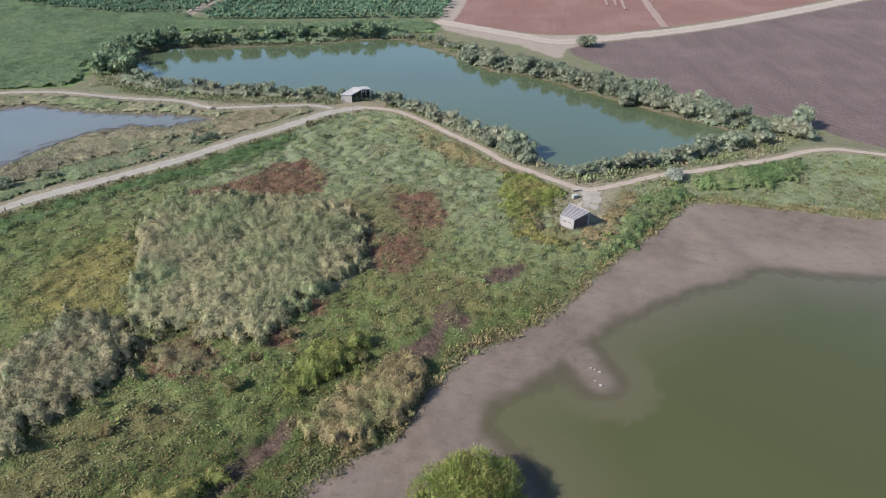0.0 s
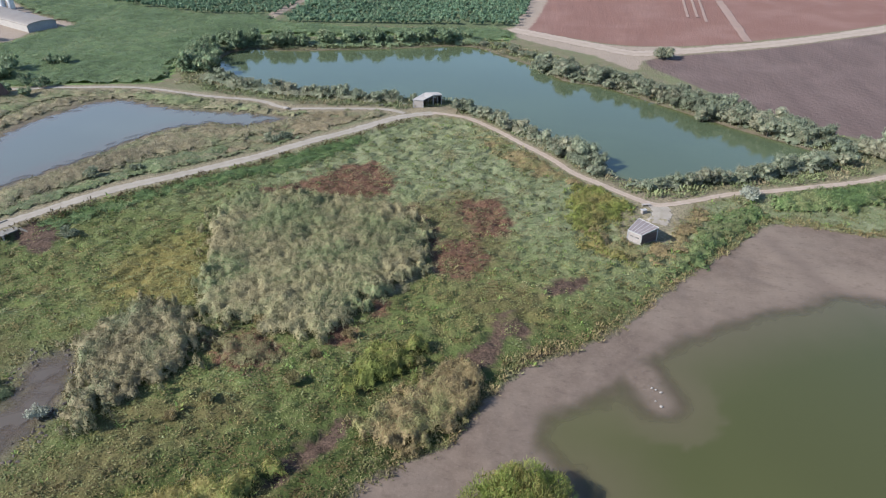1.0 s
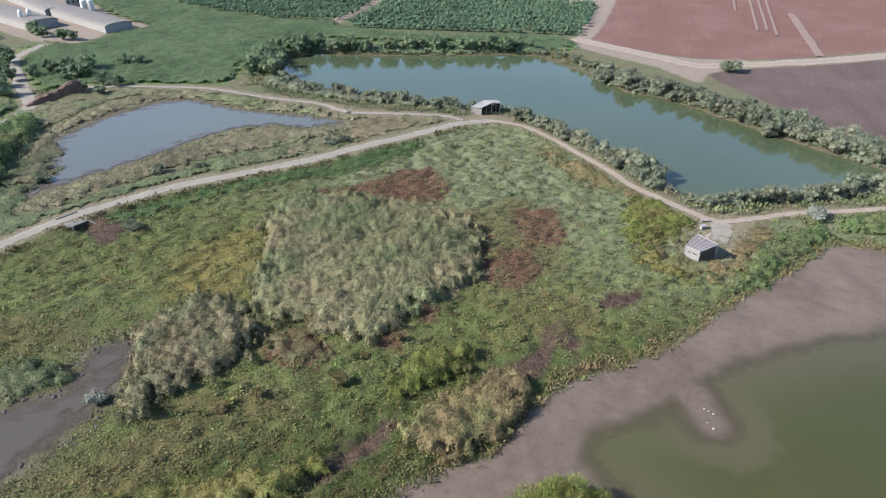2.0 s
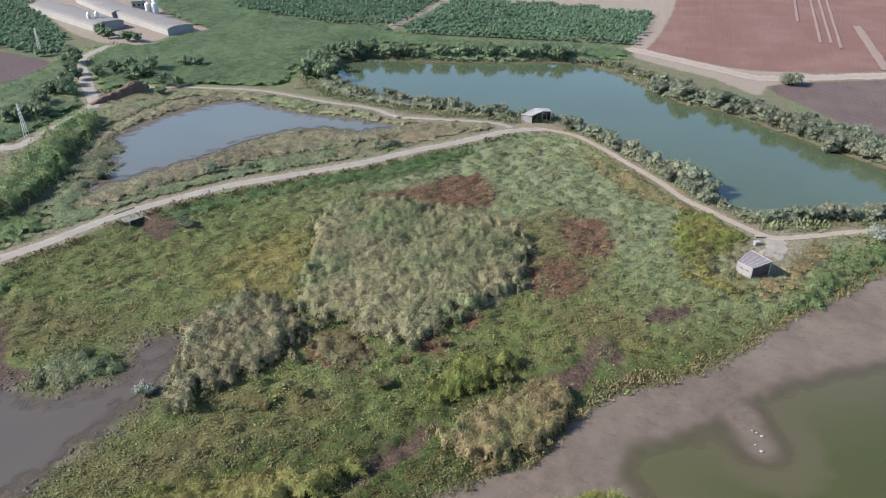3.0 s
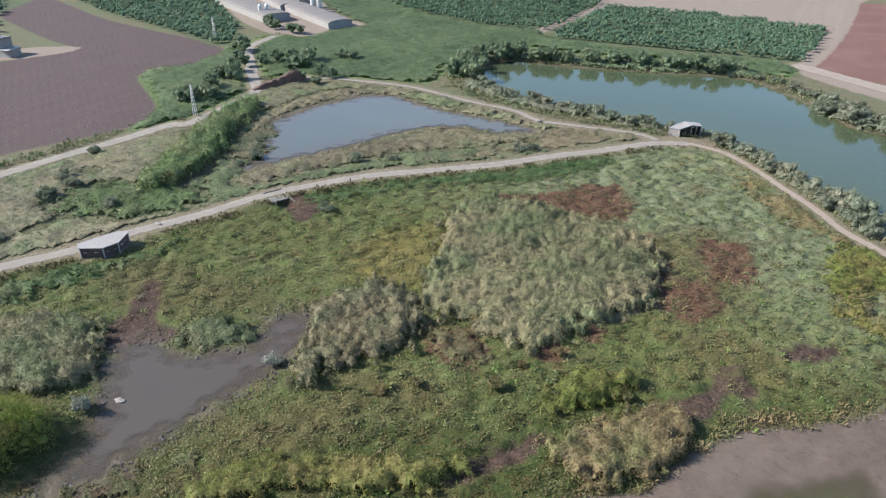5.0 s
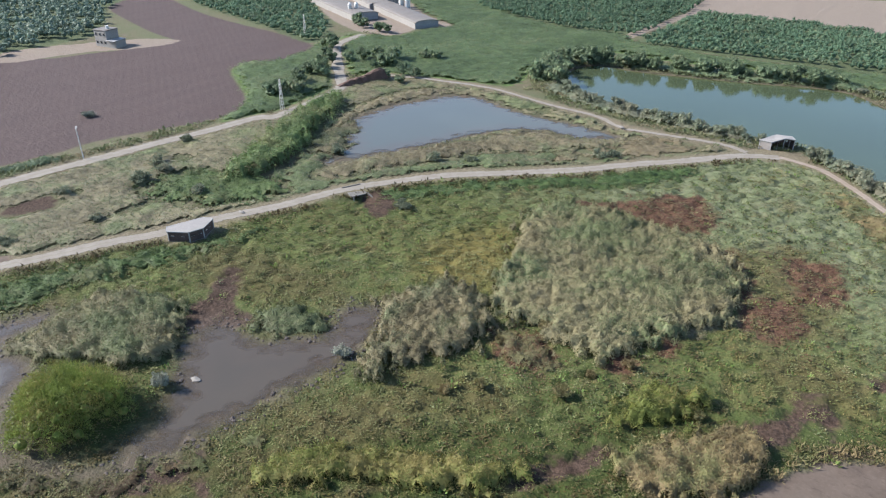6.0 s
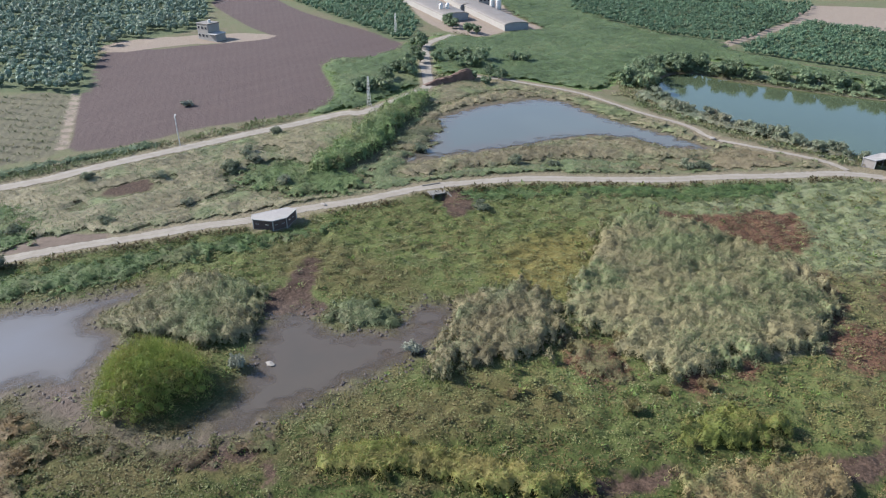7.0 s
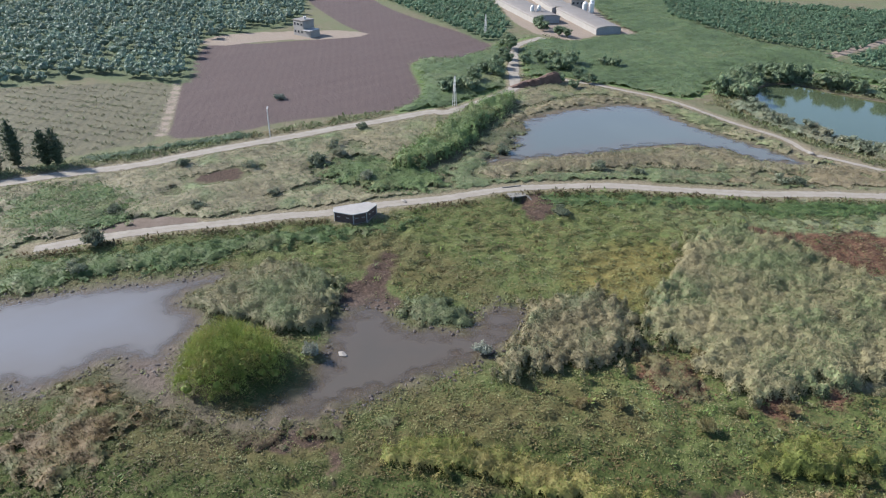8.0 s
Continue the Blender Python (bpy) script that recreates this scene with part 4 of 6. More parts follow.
build_ground()
build_water("water_pond_main", "pond_main", POND, "still green pond water that mirrors the sky", 2.0, 3.0)
build_water("water_pond_west", "pond_west", MARSH_GREY, "shallow grey-brown pond between reed banks", 1.5, 3.0)
build_water("water_lagoon", "lagoon", LAGOON, "shallow olive-green lagoon with muddy edges", 1.0, 8.0)
build_water("water_pool", "pool", MARSH, "brown muddy pool in the marsh", 1.0, 3.0)
build_water("water_lagoon_west", "lagoon_west", MARSH_PALE, "pale shallow lagoon that mirrors the sky", 1.0, 4.0)


def build_road(name, line, half, lift, label, material=GRAVEL):
    """A crowned gravel strip along a line."""
    way = np.gradient(line, axis=0)
    side = np.stack([-way[:, 1], way[:, 0]], 1) / np.hypot(way[:, 0], way[:, 1])[:, None]
    steps = np.linspace(-1, 1, 7)
    wide = half * (1 + 0.10 * waves(line[:, 0], line[:, 1], 14.0, 3.0))
    p = line[:, None, :] + side[:, None, :] * (steps[None, :, None] * wide[:, None, None])
    x, y = p[..., 0].ravel(), p[..., 1].ravel()
    z = land(x, y) + lift - 0.03 * np.tile(steps ** 2, len(line))
    n = len(steps)
    i = (np.arange(len(line) - 1)[:, None] * n + np.arange(n - 1)[None, :]).ravel()
    ob = grid_object(name, x, y, z, np.stack([i, i + n, i + n + 1, i + 1], 1), material, {"across": np.tile(steps, len(line))})
    return tagged(ob, label, "road", kind="structure")


build_road("road_main", ROAD_MAIN, 1.75, 0.06, "pale gravel road on a low dike")
build_road("track_east", TRACK_EAST, 1.0, 0.08, "narrow pale footpath along the pond", DIRT)
build_road("track_north", TRACK_NORTH, 0.95, 0.10, "narrow earth track on a dike")
build_road("track_hide", TRACK_HIDE, 2.2, 0.05, "short trodden path to the hide")
build_road("road_west", ROAD_WEST, 2.2, 0.07, "pale dirt road past the fields")
build_road("field_road", FIELD_ROAD, 4.2, 0.08, "broad pale dirt road between tilled fields", DIRT)
for ends in WHEEL_TRACKS:
    a, b = np.array(ends, float)
    run = np.linspace(0, 1, 40)[:, None]
    build_road("wheel_track", a + (b - a) * run, 2.0 if ends[1][1] < 290 else 0.7, 0.3, "faint pale wheel track across the red field", DIRT_FAINT)

# ---- plants ----
def cards(rng, at, along, length, width, face):
    """Leaves as small four-sided blades: each starts at a point, runs along a direction and narrows to its tip."""
    along = along / np.maximum(np.linalg.norm(along, axis=1, keepdims=True), 1e-6)
    across = np.cross(along, face + 0.45 * rng.normal(size=along.shape))
    across /= np.maximum(np.linalg.norm(across, axis=1, keepdims=True), 1e-6)
    w, l = (across * width[:, None]) / 2, along * length[:, None]
    return np.stack([at - w * 0.7, at + w * 0.7, at + l * 0.6 + w, at + l - w * 0.25], 1)


def lump(rng, centre, radii, ring=8, rows=5):
    """An uneven closed core inside a clump of leaves."""
    u = np.linspace(0, 2 * math.pi, ring + 1)[:-1]
    v = np.linspace(-1.35, 1.45, rows)
    g = 0.72 + 0.4 * rng.random((rows, ring))
    p = np.stack([np.cos(v)[:, None] * np.cos(u) * g, np.cos(v)[:, None] * np.sin(u) * g, np.sin(v)[:, None] * g], -1) * radii + centre
    a, b = p, np.roll(p, -1, axis=1)
    return np.stack([a[:-1], b[:-1], b[1:], a[1:]], 2).reshape(-1, 4, 3)


def crown_quads(seed, blobs, leaves, length, width, droop=0.0, ring=8, rows=5, core=0.70):
    """Leaves all over a heap of uneven lumps; blobs: x, y, z, rx, ry, rz."""
    rng, out = np.random.default_rng(seed), []
    size = np.array([b[3] * b[4] + b[3] * b[5] for b in blobs])
    for b, share in zip(blobs, size / size.sum()):
        c, r = np.array(b[:3]), np.array(b[3:])
        out.append(lump(rng, c, r * core, ring, rows))
        n = max(6, int(leaves * share))
        d = rng.normal(size=(n, 3))
        d[:, 2] = np.where(d[:, 2] < -0.55, -d[:, 2], d[:, 2])
        d /= np.linalg.norm(d, axis=1, keepdims=True)
        at = c + d * r * (0.72 + 0.36 * rng.random((n, 1)) ** 1.5)
        along = d + 0.9 * rng.normal(size=(n, 3)) + np.array([0, 0, 0.5 - droop])
        out.append(cards(rng, at, along, length * (0.6 + 0.8 * rng.random(n)), width * (0.6 + 0.8 * rng.random(n)), d + np.array([0, 0, 0.35])))
    q = np.concatenate(out)
    q[..., 2] = np.maximum(q[..., 2], 0.02)
    return q


def heap(seed, wide, high, count, flat=0.75):
    """Lumps of a shrub's crown: a big low middle and smaller ones round and on top of it."""
    rng = np.random.default_rng(seed)
    out = [(0, 0, high * 0.45, wide * 0.33, wide * 0.33, high * 0.42)]
    for i in range(count):
        a, r = 2.4 * i + rng.random(), wide * (0.16 + 0.22 * rng.random())
        s = wide * (0.15 + 0.11 * rng.random())
        out.append((r * math.cos(a), r * math.sin(a), high * (0.30 + 0.42 * rng.random()), s, s * (0.8 + 0.4 * rng.random()), s * flat + 0.1))
    return out


def mound(seed, wide, high, count):
    """Lumps of a broad plant that reaches the ground all round."""
    rng, out = np.random.default_rng(seed), []
    for i in range(count):
        a, f = 2.39996 * i + 0.3 * rng.random(), math.sqrt((i + 0.5) / count)
        r, s = 0.43 * wide * f * (1 + 0.12 * math.sin(3 * 2.39996 * i)), wide * (0.075 + 0.05 * rng.random())
        out.append((r * math.cos(a), r * math.sin(a), high * 0.78 * (1 - f ** 2.6) + 0.12 * high * rng.random(), s, s, s * (0.9 + 0.4 * rng.random())))
    return [(0, 0, high * 0.3, wide * 0.34, wide * 0.34, high * 0.42)] + out


def limbs_mesh(name, seed, radius, high, spread, count):
    """A tapered trunk that leans a little and forks into limbs."""
    rng, bm = np.random.default_rng(seed), bmesh.new()

    def tube(points, r0, r1):
        rings = []
        for k, p in enumerate(points):
            r = r0 + (r1 - r0) * k / (len(points) - 1)
            rings.append([bm.verts.new((p[0] + r * math.cos(a), p[1] + r * math.sin(a), p[2])) for a in np.arange(6) * math.pi / 3])
        for lo, hi in zip(rings, rings[1:]):
            for i in range(6):
                bm.faces.new((lo[i], lo[(i + 1) % 6], hi[(i + 1) % 6], hi[i]))
    lean = rng.normal(size=2) * 0.08 * high
    tube([(0, 0, -0.3), (lean[0] * 0.4, lean[1] * 0.4, high * 0.3), (lean[0], lean[1], high * 0.6)], radius, radius * 0.6)
    for i in range(count):
        a = 2 * math.pi * i / count + rng.random()
        e = spread * (0.6 + 0.4 * rng.random())
        tube([(lean[0] * 0.5, lean[1] * 0.5, high * 0.25), (lean[0] + 0.5 * e * math.cos(a), lean[1] + 0.5 * e * math.sin(a), high * 0.5),
              (lean[0] + e * math.cos(a), lean[1] + e * math.sin(a), high * (0.65 + 0.2 * rng.random()))], radius * 0.5, radius * 0.15)
    me = bpy.data.meshes.new(name)
    bm.to_mesh(me), bm.free()
    me.materials.append(BARK)
    return me


def make_plant(kind, seed, wide, high, leaves, length, width, material, label, category, group="", lumps=9, droop=0.0, ring=8, rows=5, low=False):
    """One shrub or tree: an Empty with its trunk and its crown; low: a mound that reaches the ground."""
    root = tagged(new(kind), label, category, group)
    for name, me in (("trunk", limbs_mesh("trunk", seed, 0.03 * high + 0.03, high, wide * 0.3, 5)),
                     ("crown", quad_mesh("crown", crown_quads(seed, (mound if low else heap)(seed, wide, high, lumps), leaves, length, width, droop, ring, rows, 0.36 if low else 0.70), material))):
        new(name, me).parent = root
    return root


def spot(x, y, scale=1.0, turn=0.0, sink=0.05, flat=1.0):
    z = float(land(np.array([x]), np.array([y]))[0])
    return pose(x, y, z - sink, 0, 0, turn) @ Matrix.Diagonal((scale, scale, scale * flat, 1))


class Nursery:
    """A few different plants of one kind; set() puts a copy of one of them."""

    def __init__(self, kind, count, wide, high, leaves, length, width, material, label, category, group="", lumps=9, seed=0, droop=0.0, ring=8, rows=5, low=False):
        self.first = [make_plant(kind, seed + 17 * i, wide * (0.9 + 0.2 * (i % 2)), high * (0.9 + 0.07 * i), leaves, length, width, material, label, category, group, lumps, droop, ring, rows, low)
                      for i in range(count)]
        self.unset, self.rng = list(self.first), np.random.default_rng(seed + 5)

    def set(self, x, y, scale=1.0, flat=1.0):
        m = spot(x, y, scale, self.rng.random() * 360, 0.05, flat)
        if self.unset:
            self.unset[0].matrix_basis = m
            return self.unset.pop(0)
        ob = copy_thing(self.first[int(self.rng.integers(len(self.first)))], m)
        ob.matrix_basis = m
        return ob

    def row(self, line, gap, band, low, high, flat=1.0):
        """Along a line, within a band, with scales from low to high."""
        p = curve_through(line, False, 8)
        run = np.concatenate([[0], np.cumsum(np.hypot(*np.diff(p, axis=0).T))])
        for s in np.arange(gap * 0.3, run[-1], gap):
            s += self.rng.normal() * gap * 0.25
            x, y = np.interp(s, run, p[:, 0]), np.interp(s, run, p[:, 1])
            self.set(x + self.rng.normal() * band * 0.4, y + self.rng.normal() * band * 0.4, low + (high - low) * self.rng.random(), flat)


def scatter(seed, box, per_metre, keep):
    """Random points in a box, jittered from a grid; keep(x, y) says which stay."""
    rng = np.random.default_rng(seed)
    g = 1 / math.sqrt(per_metre)
    gx, gy = np.meshgrid(np.arange(box[0], box[2], g), np.arange(box[1], box[3], g))
    x = gx.ravel() + g * (rng.random(gx.size) - 0.5) * 1.3
    y = gy.ravel() + g * (rng.random(gx.size) - 0.5) * 1.3
    k = keep(x, y)
    return x[k], y[k]


def tufts(name, seed, x, y, radius, high, leaves, length, width, material, label, category, up=0.8, vary=0.5):
    """Low plants that nobody could count, as one object: at each point a small dome of blades."""
    rng = np.random.default_rng(seed)
    n = len(x)
    size = np.maximum(0.3, 1 + vary * (rng.random(n) * 2 - 1) + 0.2 * waves(x, y, 9.0, seed) + 0.3 * waves(x, y, 3.4, 2.0))
    base = np.stack([x, y, land(x, y)], 1)
    d = rng.normal(size=(n, leaves, 3))
    d[..., 2] = np.abs(d[..., 2])
    d /= np.linalg.norm(d, axis=2, keepdims=True)
    r = rng.random((n, leaves, 1)) ** (0.4 if high < 0.7 else 0.15)
    at = base[:, None, :] + d * r * np.array([radius, radius, high]) * size[:, None, None] * 0.8
    along = d * np.array([1, 1, 0.6]) + np.array([0, 0, up]) + 0.45 * rng.normal(size=d.shape)
    face = d + np.array([0, 0, 0.7 if high > 0.5 else 1.6])
    if high < 0.3:
        a, reach = rng.random((n, leaves)) * 2 * math.pi, radius * np.sqrt(rng.random((n, leaves)))
        cx, cy = x[:, None] + reach * np.cos(a), y[:, None] + reach * np.sin(a)
        swell = strands(cx, cy)
        at = np.stack([cx, cy, land(cx.ravel(), cy.ravel()).reshape(cx.shape) + high * (0.1 + np.clip(swell, 0.0, 1.2) * rng.random((n, leaves)))], 2)
        leaf_scale = np.where(swell + 0.25 * rng.normal(size=swell.shape) > 0.30, 1.0, 0.0).ravel()
        px, py, pz = cx.ravel(), cy.ravel(), at[..., 2].ravel()
        lean = [(land(px + ex, py + ey) - land(px - ex, py - ey)) / 0.7 for ex, ey in ((0.35, 0), (0, 0.35))]
        face = np.stack([-lean[0], -lean[1], np.full(len(px), 0.9)], 1).reshape(d.shape) * 1.7
        along = d * np.array([1, 1, 0.35])
    k = (size[:, None] * (0.6 + 0.8 * rng.random((n, leaves)))).ravel()
    if high < 0.3:
        grown = leaf_scale > 0
        at, along, face, k = at.reshape(-1, 3)[grown], along.reshape(-1, 3)[grown], face.reshape(-1, 3)[grown], k[grown]
    q = cards(rng, at.reshape(-1, 3), along.reshape(-1, 3), length * k, width * k, face.reshape(-1, 3))
    if high > 0.7:
        cores = lump(rng, np.zeros(3), np.array([radius * 0.8, radius * 0.8, high * 0.72]), 7, 4)[None] * size[:, None, None, None] * (0.85 + 0.3 * rng.random((n, 1, 1, 1)))
        turn = rng.random(n) * 2 * math.pi
        cx = cores[..., 0] * np.cos(turn)[:, None, None] - cores[..., 1] * np.sin(turn)[:, None, None]
        cy = cores[..., 0] * np.sin(turn)[:, None, None] + cores[..., 1] * np.cos(turn)[:, None, None]
        q = np.concatenate([q, (np.stack([cx, cy, np.maximum(cores[..., 2], 0.0)], -1) + base[:, None, None, :]).reshape(-1, 4, 3)])
    return tagged(new(name, quad_mesh(name, q, material)), label, category, kind="stuff")


def water_gap(x, y):
    """The distance to the nearest water, up to 9 metres."""
    d = np.full(x.shape, 9.0)
    for name in ("pond_main", "pond_west", "lagoon", "pool", "lagoon_west"):
        d = np.minimum(d, -inside(x, y, name, reach=9.0))
    return d


def off_water(x, y, gap=0.6):
    return water_gap(x, y) > gap


def road_gap(x, y):
    """The distance to the nearest road's edge or trodden yard, up to 9 metres."""
    gap = np.full(x.shape, 9.0)
    for line, half in ((ROAD_MAIN, 2.4), (TRACK_EAST, 1.4), (TRACK_NORTH, 1.3), (ROAD_WEST, 2.6), (FIELD_ROAD, 3.6), (TRACK_HIDE, 2.0)):
        gap = np.minimum(gap, to_line(x, y, line, reach=14.0) - half)
    for name in ("yard_a", "yard_b", "yard_c"):
        gap = np.minimum(gap, -inside(x, y, name, reach=9.0))
    return gap


def off_roads(x, y, extra=0.0):
    return road_gap(x, y) > extra


def any_of(x, y, names, margin=0.0, fray=0.0):
    return np.max([inside(x, y, n) for n in names], axis=0) + fray * waves(x, y, 5.0, 3.0) > margin


RUST = ("red_a", "red_b", "red_c", "red_d", "red_e", "red_f", "red_g")
TALL = ("reed_big", "reed_tan", "tan_bush", "green_bush", "island_reed", "isl_reed", "bright_band", "weeds_sw")
BARE = ("lagoon_mud", "mud_west", "bank_mud", "ditch", "brown_a", "brown_b", "brown_c", "brown_e", "bank_gap")


OCHRE = ("brown_d", "ochre_a", "ochre_b", "ochre_c", "ochre_d", "ochre_e", "ochre_f")


def meadow_points(seed, per_metre):
    """Where low herbs grow, and of which kind: 0 green, 1 fading, 2 ochre, 3 rust, 4 yellow, 5 dark green, darkened for
    near shade.
    """
    def keep(x, y):
        k = (np.maximum(inside(x, y, "meadow"), inside(x, y, "east_bank")) > 0) & (inside(x, y, "lagoon_mud") + 0.8 * waves(x, y, 4.0, 2.0) < 0.3)
        k = (k & (~any_of(x, y, BARE[1:], -1.0, 1.0) | (np.random.default_rng(seed + 1).random(len(x)) < 0.14))) | (inside(x, y, "willow_isle") + waves(x, y, 4.0) > 0)
        k &= waves(x, y, 3.4, 2.0) + 0.6 * waves(x, y, 1.7, 5.0) > -0.85
        for way in (*GULLIES, TRODDEN):
            k &= line_distance(x, y, np.array(way, float)) > 0.9
        return k & off_water(x, y, 0.9) & off_roads(x, y, 0.2) & ~any_of(x, y, TALL, 0.8)
    x, y = scatter(seed, (-140, -25, 128, 184), per_metre, keep)
    rng, kind = np.random.default_rng(seed), np.zeros(len(x), int)
    near = lambda names, soft: np.max([inside(x, y, n) for n in names], axis=0) + 2.4 * waves(x, y, 6.0, 3.0) + soft * rng.normal(size=len(x))
    # ramp towards the camera: the nearer, the more herbs take the darkened colour
    low = rng.random(len(x)) < np.clip((82 - 0.866 * y + 0.5 * x + 9 * waves(x, y, 27.0, 5.0)) / 18, 0, 1)
    # fading herbs; more of them far off, which lightens the distance like haze
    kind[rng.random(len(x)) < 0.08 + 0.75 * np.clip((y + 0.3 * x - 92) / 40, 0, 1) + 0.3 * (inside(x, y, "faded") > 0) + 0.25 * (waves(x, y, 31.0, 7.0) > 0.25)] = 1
    kind[low] = 5
    kind[(near(OCHRE, 3.0) > 1.0) | (waves(x, y, 19.0, 9.0) + 0.5 * waves(x, y, 5.0, 4.0) + 0.4 * rng.normal(size=len(x)) > 0.72)] = 2
    kind[(inside(x, y, "lagoon_mud") > -2.5 + waves(x, y, 8.0)) & (rng.random(len(x)) < 0.7)] = 2
    kind[any_of(x, y, BARE[1:], 0.0, 1.0)] = 2
    kind[(near(("yellow",), 4.0) > 0) & (rng.random(len(x)) < 0.7)] = 4
    kind[near(RUST, 2.2) > 0] = 3
    return x, y, kind


x, y, kind = meadow_points(1, 1.7)
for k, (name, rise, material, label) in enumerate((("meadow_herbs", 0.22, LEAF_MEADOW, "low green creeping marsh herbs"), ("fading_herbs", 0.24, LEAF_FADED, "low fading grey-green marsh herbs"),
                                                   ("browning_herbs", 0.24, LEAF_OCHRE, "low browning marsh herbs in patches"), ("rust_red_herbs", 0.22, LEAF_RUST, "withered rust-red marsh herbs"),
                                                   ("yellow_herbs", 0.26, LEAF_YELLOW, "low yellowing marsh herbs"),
                                                   ("dark_herbs", 0.22, LEAF_LOW, "low dark green creeping marsh herbs, darkened further for shade and lens falloff"))):
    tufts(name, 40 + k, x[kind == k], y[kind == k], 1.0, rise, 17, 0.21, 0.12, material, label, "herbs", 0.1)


k = np.random.default_rng(50).random(len(x)) + 0.05 * waves(x, y, 5.0, 6.0)
for name, lo, hi, material, label in (("green_tussocks", 0.0, 0.06, LEAF_BRIGHT, "fresh green tussocks in the meadow"), ("dry_tussocks", 0.06, 0.11, LEAF_OCHRE, "browning tussocks in the meadow")):
    pick = (k >= lo) & (k < hi) & (kind < 3)
    tufts(name, 60 + int(lo * 100), x[pick], y[pick], 0.6, 0.4, 14, 0.30, 0.13, material, label, "tussocks", 0.6, 0.6)


def fringe_keep(x, y):
    d = inside(x, y, "lagoon_mud") + 0.9 * uneven_field(x, y, 3.0, 4)
    return (np.abs(d + 1.0) < 1.3) & (np.maximum(inside(x, y, "meadow"), inside(x, y, "east_bank")) > -3) & (y > 40)


x, y = scatter(63, (-25, 36, 128, 132), 3.2, fringe_keep)
tufts("fringe_grass", 63, x, y, 0.42, 0.34, 13, 0.26, 0.085, LEAF_TAWNY, "tawny grass along the edge of the mud", "grass", 0.6, 0.6)


def stand(name, seed, outlines, high, size, uneven, per_metre, length, width, material, label, category, up=0.6, fray=1.8, grid=0.6, edge=3.2, wading=False, avoid=(), gaps=1.0):
    """A dense stand of tall plants as one object: a bumpy skin that follows their tops, and leaves all over it."""
    rng = np.random.default_rng(seed)
    p = np.concatenate([np.array(PLAN[o]) for o in outlines])
    lo, hi = p.min(0) - 3, p.max(0) + 3

    def top(x, y):
        d = np.max([inside(x, y, o) for o in outlines], axis=0) + fray * (0.7 * waves(x, y, 6.0, seed) + 0.5 * waves(x, y, 2.3, seed + 1))
        x, y = x + 0.25 * size * uneven_field(x, y, size, seed), y + 0.25 * size * uneven_field(x, y, size, seed + 1)
        bumps = 1.5 * domes(x, y, size, seed) + 0.5 * domes(x, y, size * 2.3, seed + 2) - 1.0 + 0.8 * uneven_field(x, y, size * 3.1, seed + 4)
        if gaps < 1:
            bumps = bumps - 3.0 * np.clip(0.4 - gaps - uneven_field(x, y, 5.5, seed + 7), 0, 1)
        h = np.clip(d / edge, 0, 1) ** (0.5 if high > 1.4 else 0.9) * high * np.maximum(0.1, 1 + uneven * bumps)
        for name in avoid:
            h = h * np.clip(-(inside(x, y, name) + 2.0 * uneven_field(x, y, 4.0, 3)) / 2.0, 0, 1)
        shore = 1.0 if wading else np.clip((water_gap(x, y) - 0.2 + 0.6 * uneven_field(x, y, 1.9, 4)) / 1.6, 0, 1)
        return np.where(shore > 0, shore * h * np.clip((road_gap(x, y) - 0.2 + 0.6 * uneven_field(x, y, 1.6, 8)) / 2.2, 0, 1), 0.0)

    gx, gy = np.meshgrid(np.arange(lo[0], hi[0], grid), np.arange(lo[1], hi[1], grid))
    ny, nx = gx.shape
    x, y = gx.ravel(), gy.ravel()
    h = top(x, y)
    points = np.stack([x, y, land(x, y) + 0.68 * h - 0.06], 1)
    i = (np.arange(ny - 1)[:, None] * nx + np.arange(nx - 1)[None, :]).ravel()
    faces = np.stack([i, i + 1, i + 1 + nx, i + nx], 1)
    faces = faces[(h[faces] > 0.2 * high).all(1)]
    dx, dy = np.gradient(h.reshape(ny, nx), grid)[::-1]
    slope = np.hypot(dx, dy).ravel()
    many = rng.poisson(np.where(h > 0.05, per_metre * grid ** 2 * np.sqrt(1 + np.minimum(slope, 4) ** 2), 0))
    k = np.repeat(np.arange(len(x)), many)
    px, py = x[k] + grid * (rng.random(len(k)) - 0.5), y[k] + grid * (rng.random(len(k)) - 0.5)
    ph = top(px, py)
    k, px, py, ph = k[ph > 0.05], px[ph > 0.05], py[ph > 0.05], ph[ph > 0.05]
    out = np.stack([-dx.ravel()[k], -dy.ravel()[k], np.ones(len(k))], 1)
    out /= np.linalg.norm(out, axis=1, keepdims=True)
    steep = np.clip(slope[k] - 0.6, 0, 1)
    at = np.stack([px, py, land(px, py) + ph * (0.70 - 0.45 * steep + (0.22 + 0.45 * steep) * rng.random(len(k)))], 1)
    along = 0.65 * rng.normal(size=out.shape) + np.array([0, 0, up])
    along -= 0.6 * (along * out).sum(1, keepdims=True) * out
    s = 0.6 + 0.8 * rng.random(len(k))
    q = cards(rng, at, along, length * s, width * s, 1.6 * out)
    used = np.unique(faces)
    renum = np.zeros(len(points), int)
    renum[used] = np.arange(len(used))
    return tagged(new(name, quad_mesh(name, q, material, points[used], renum[faces])), label, category, kind="stuff")


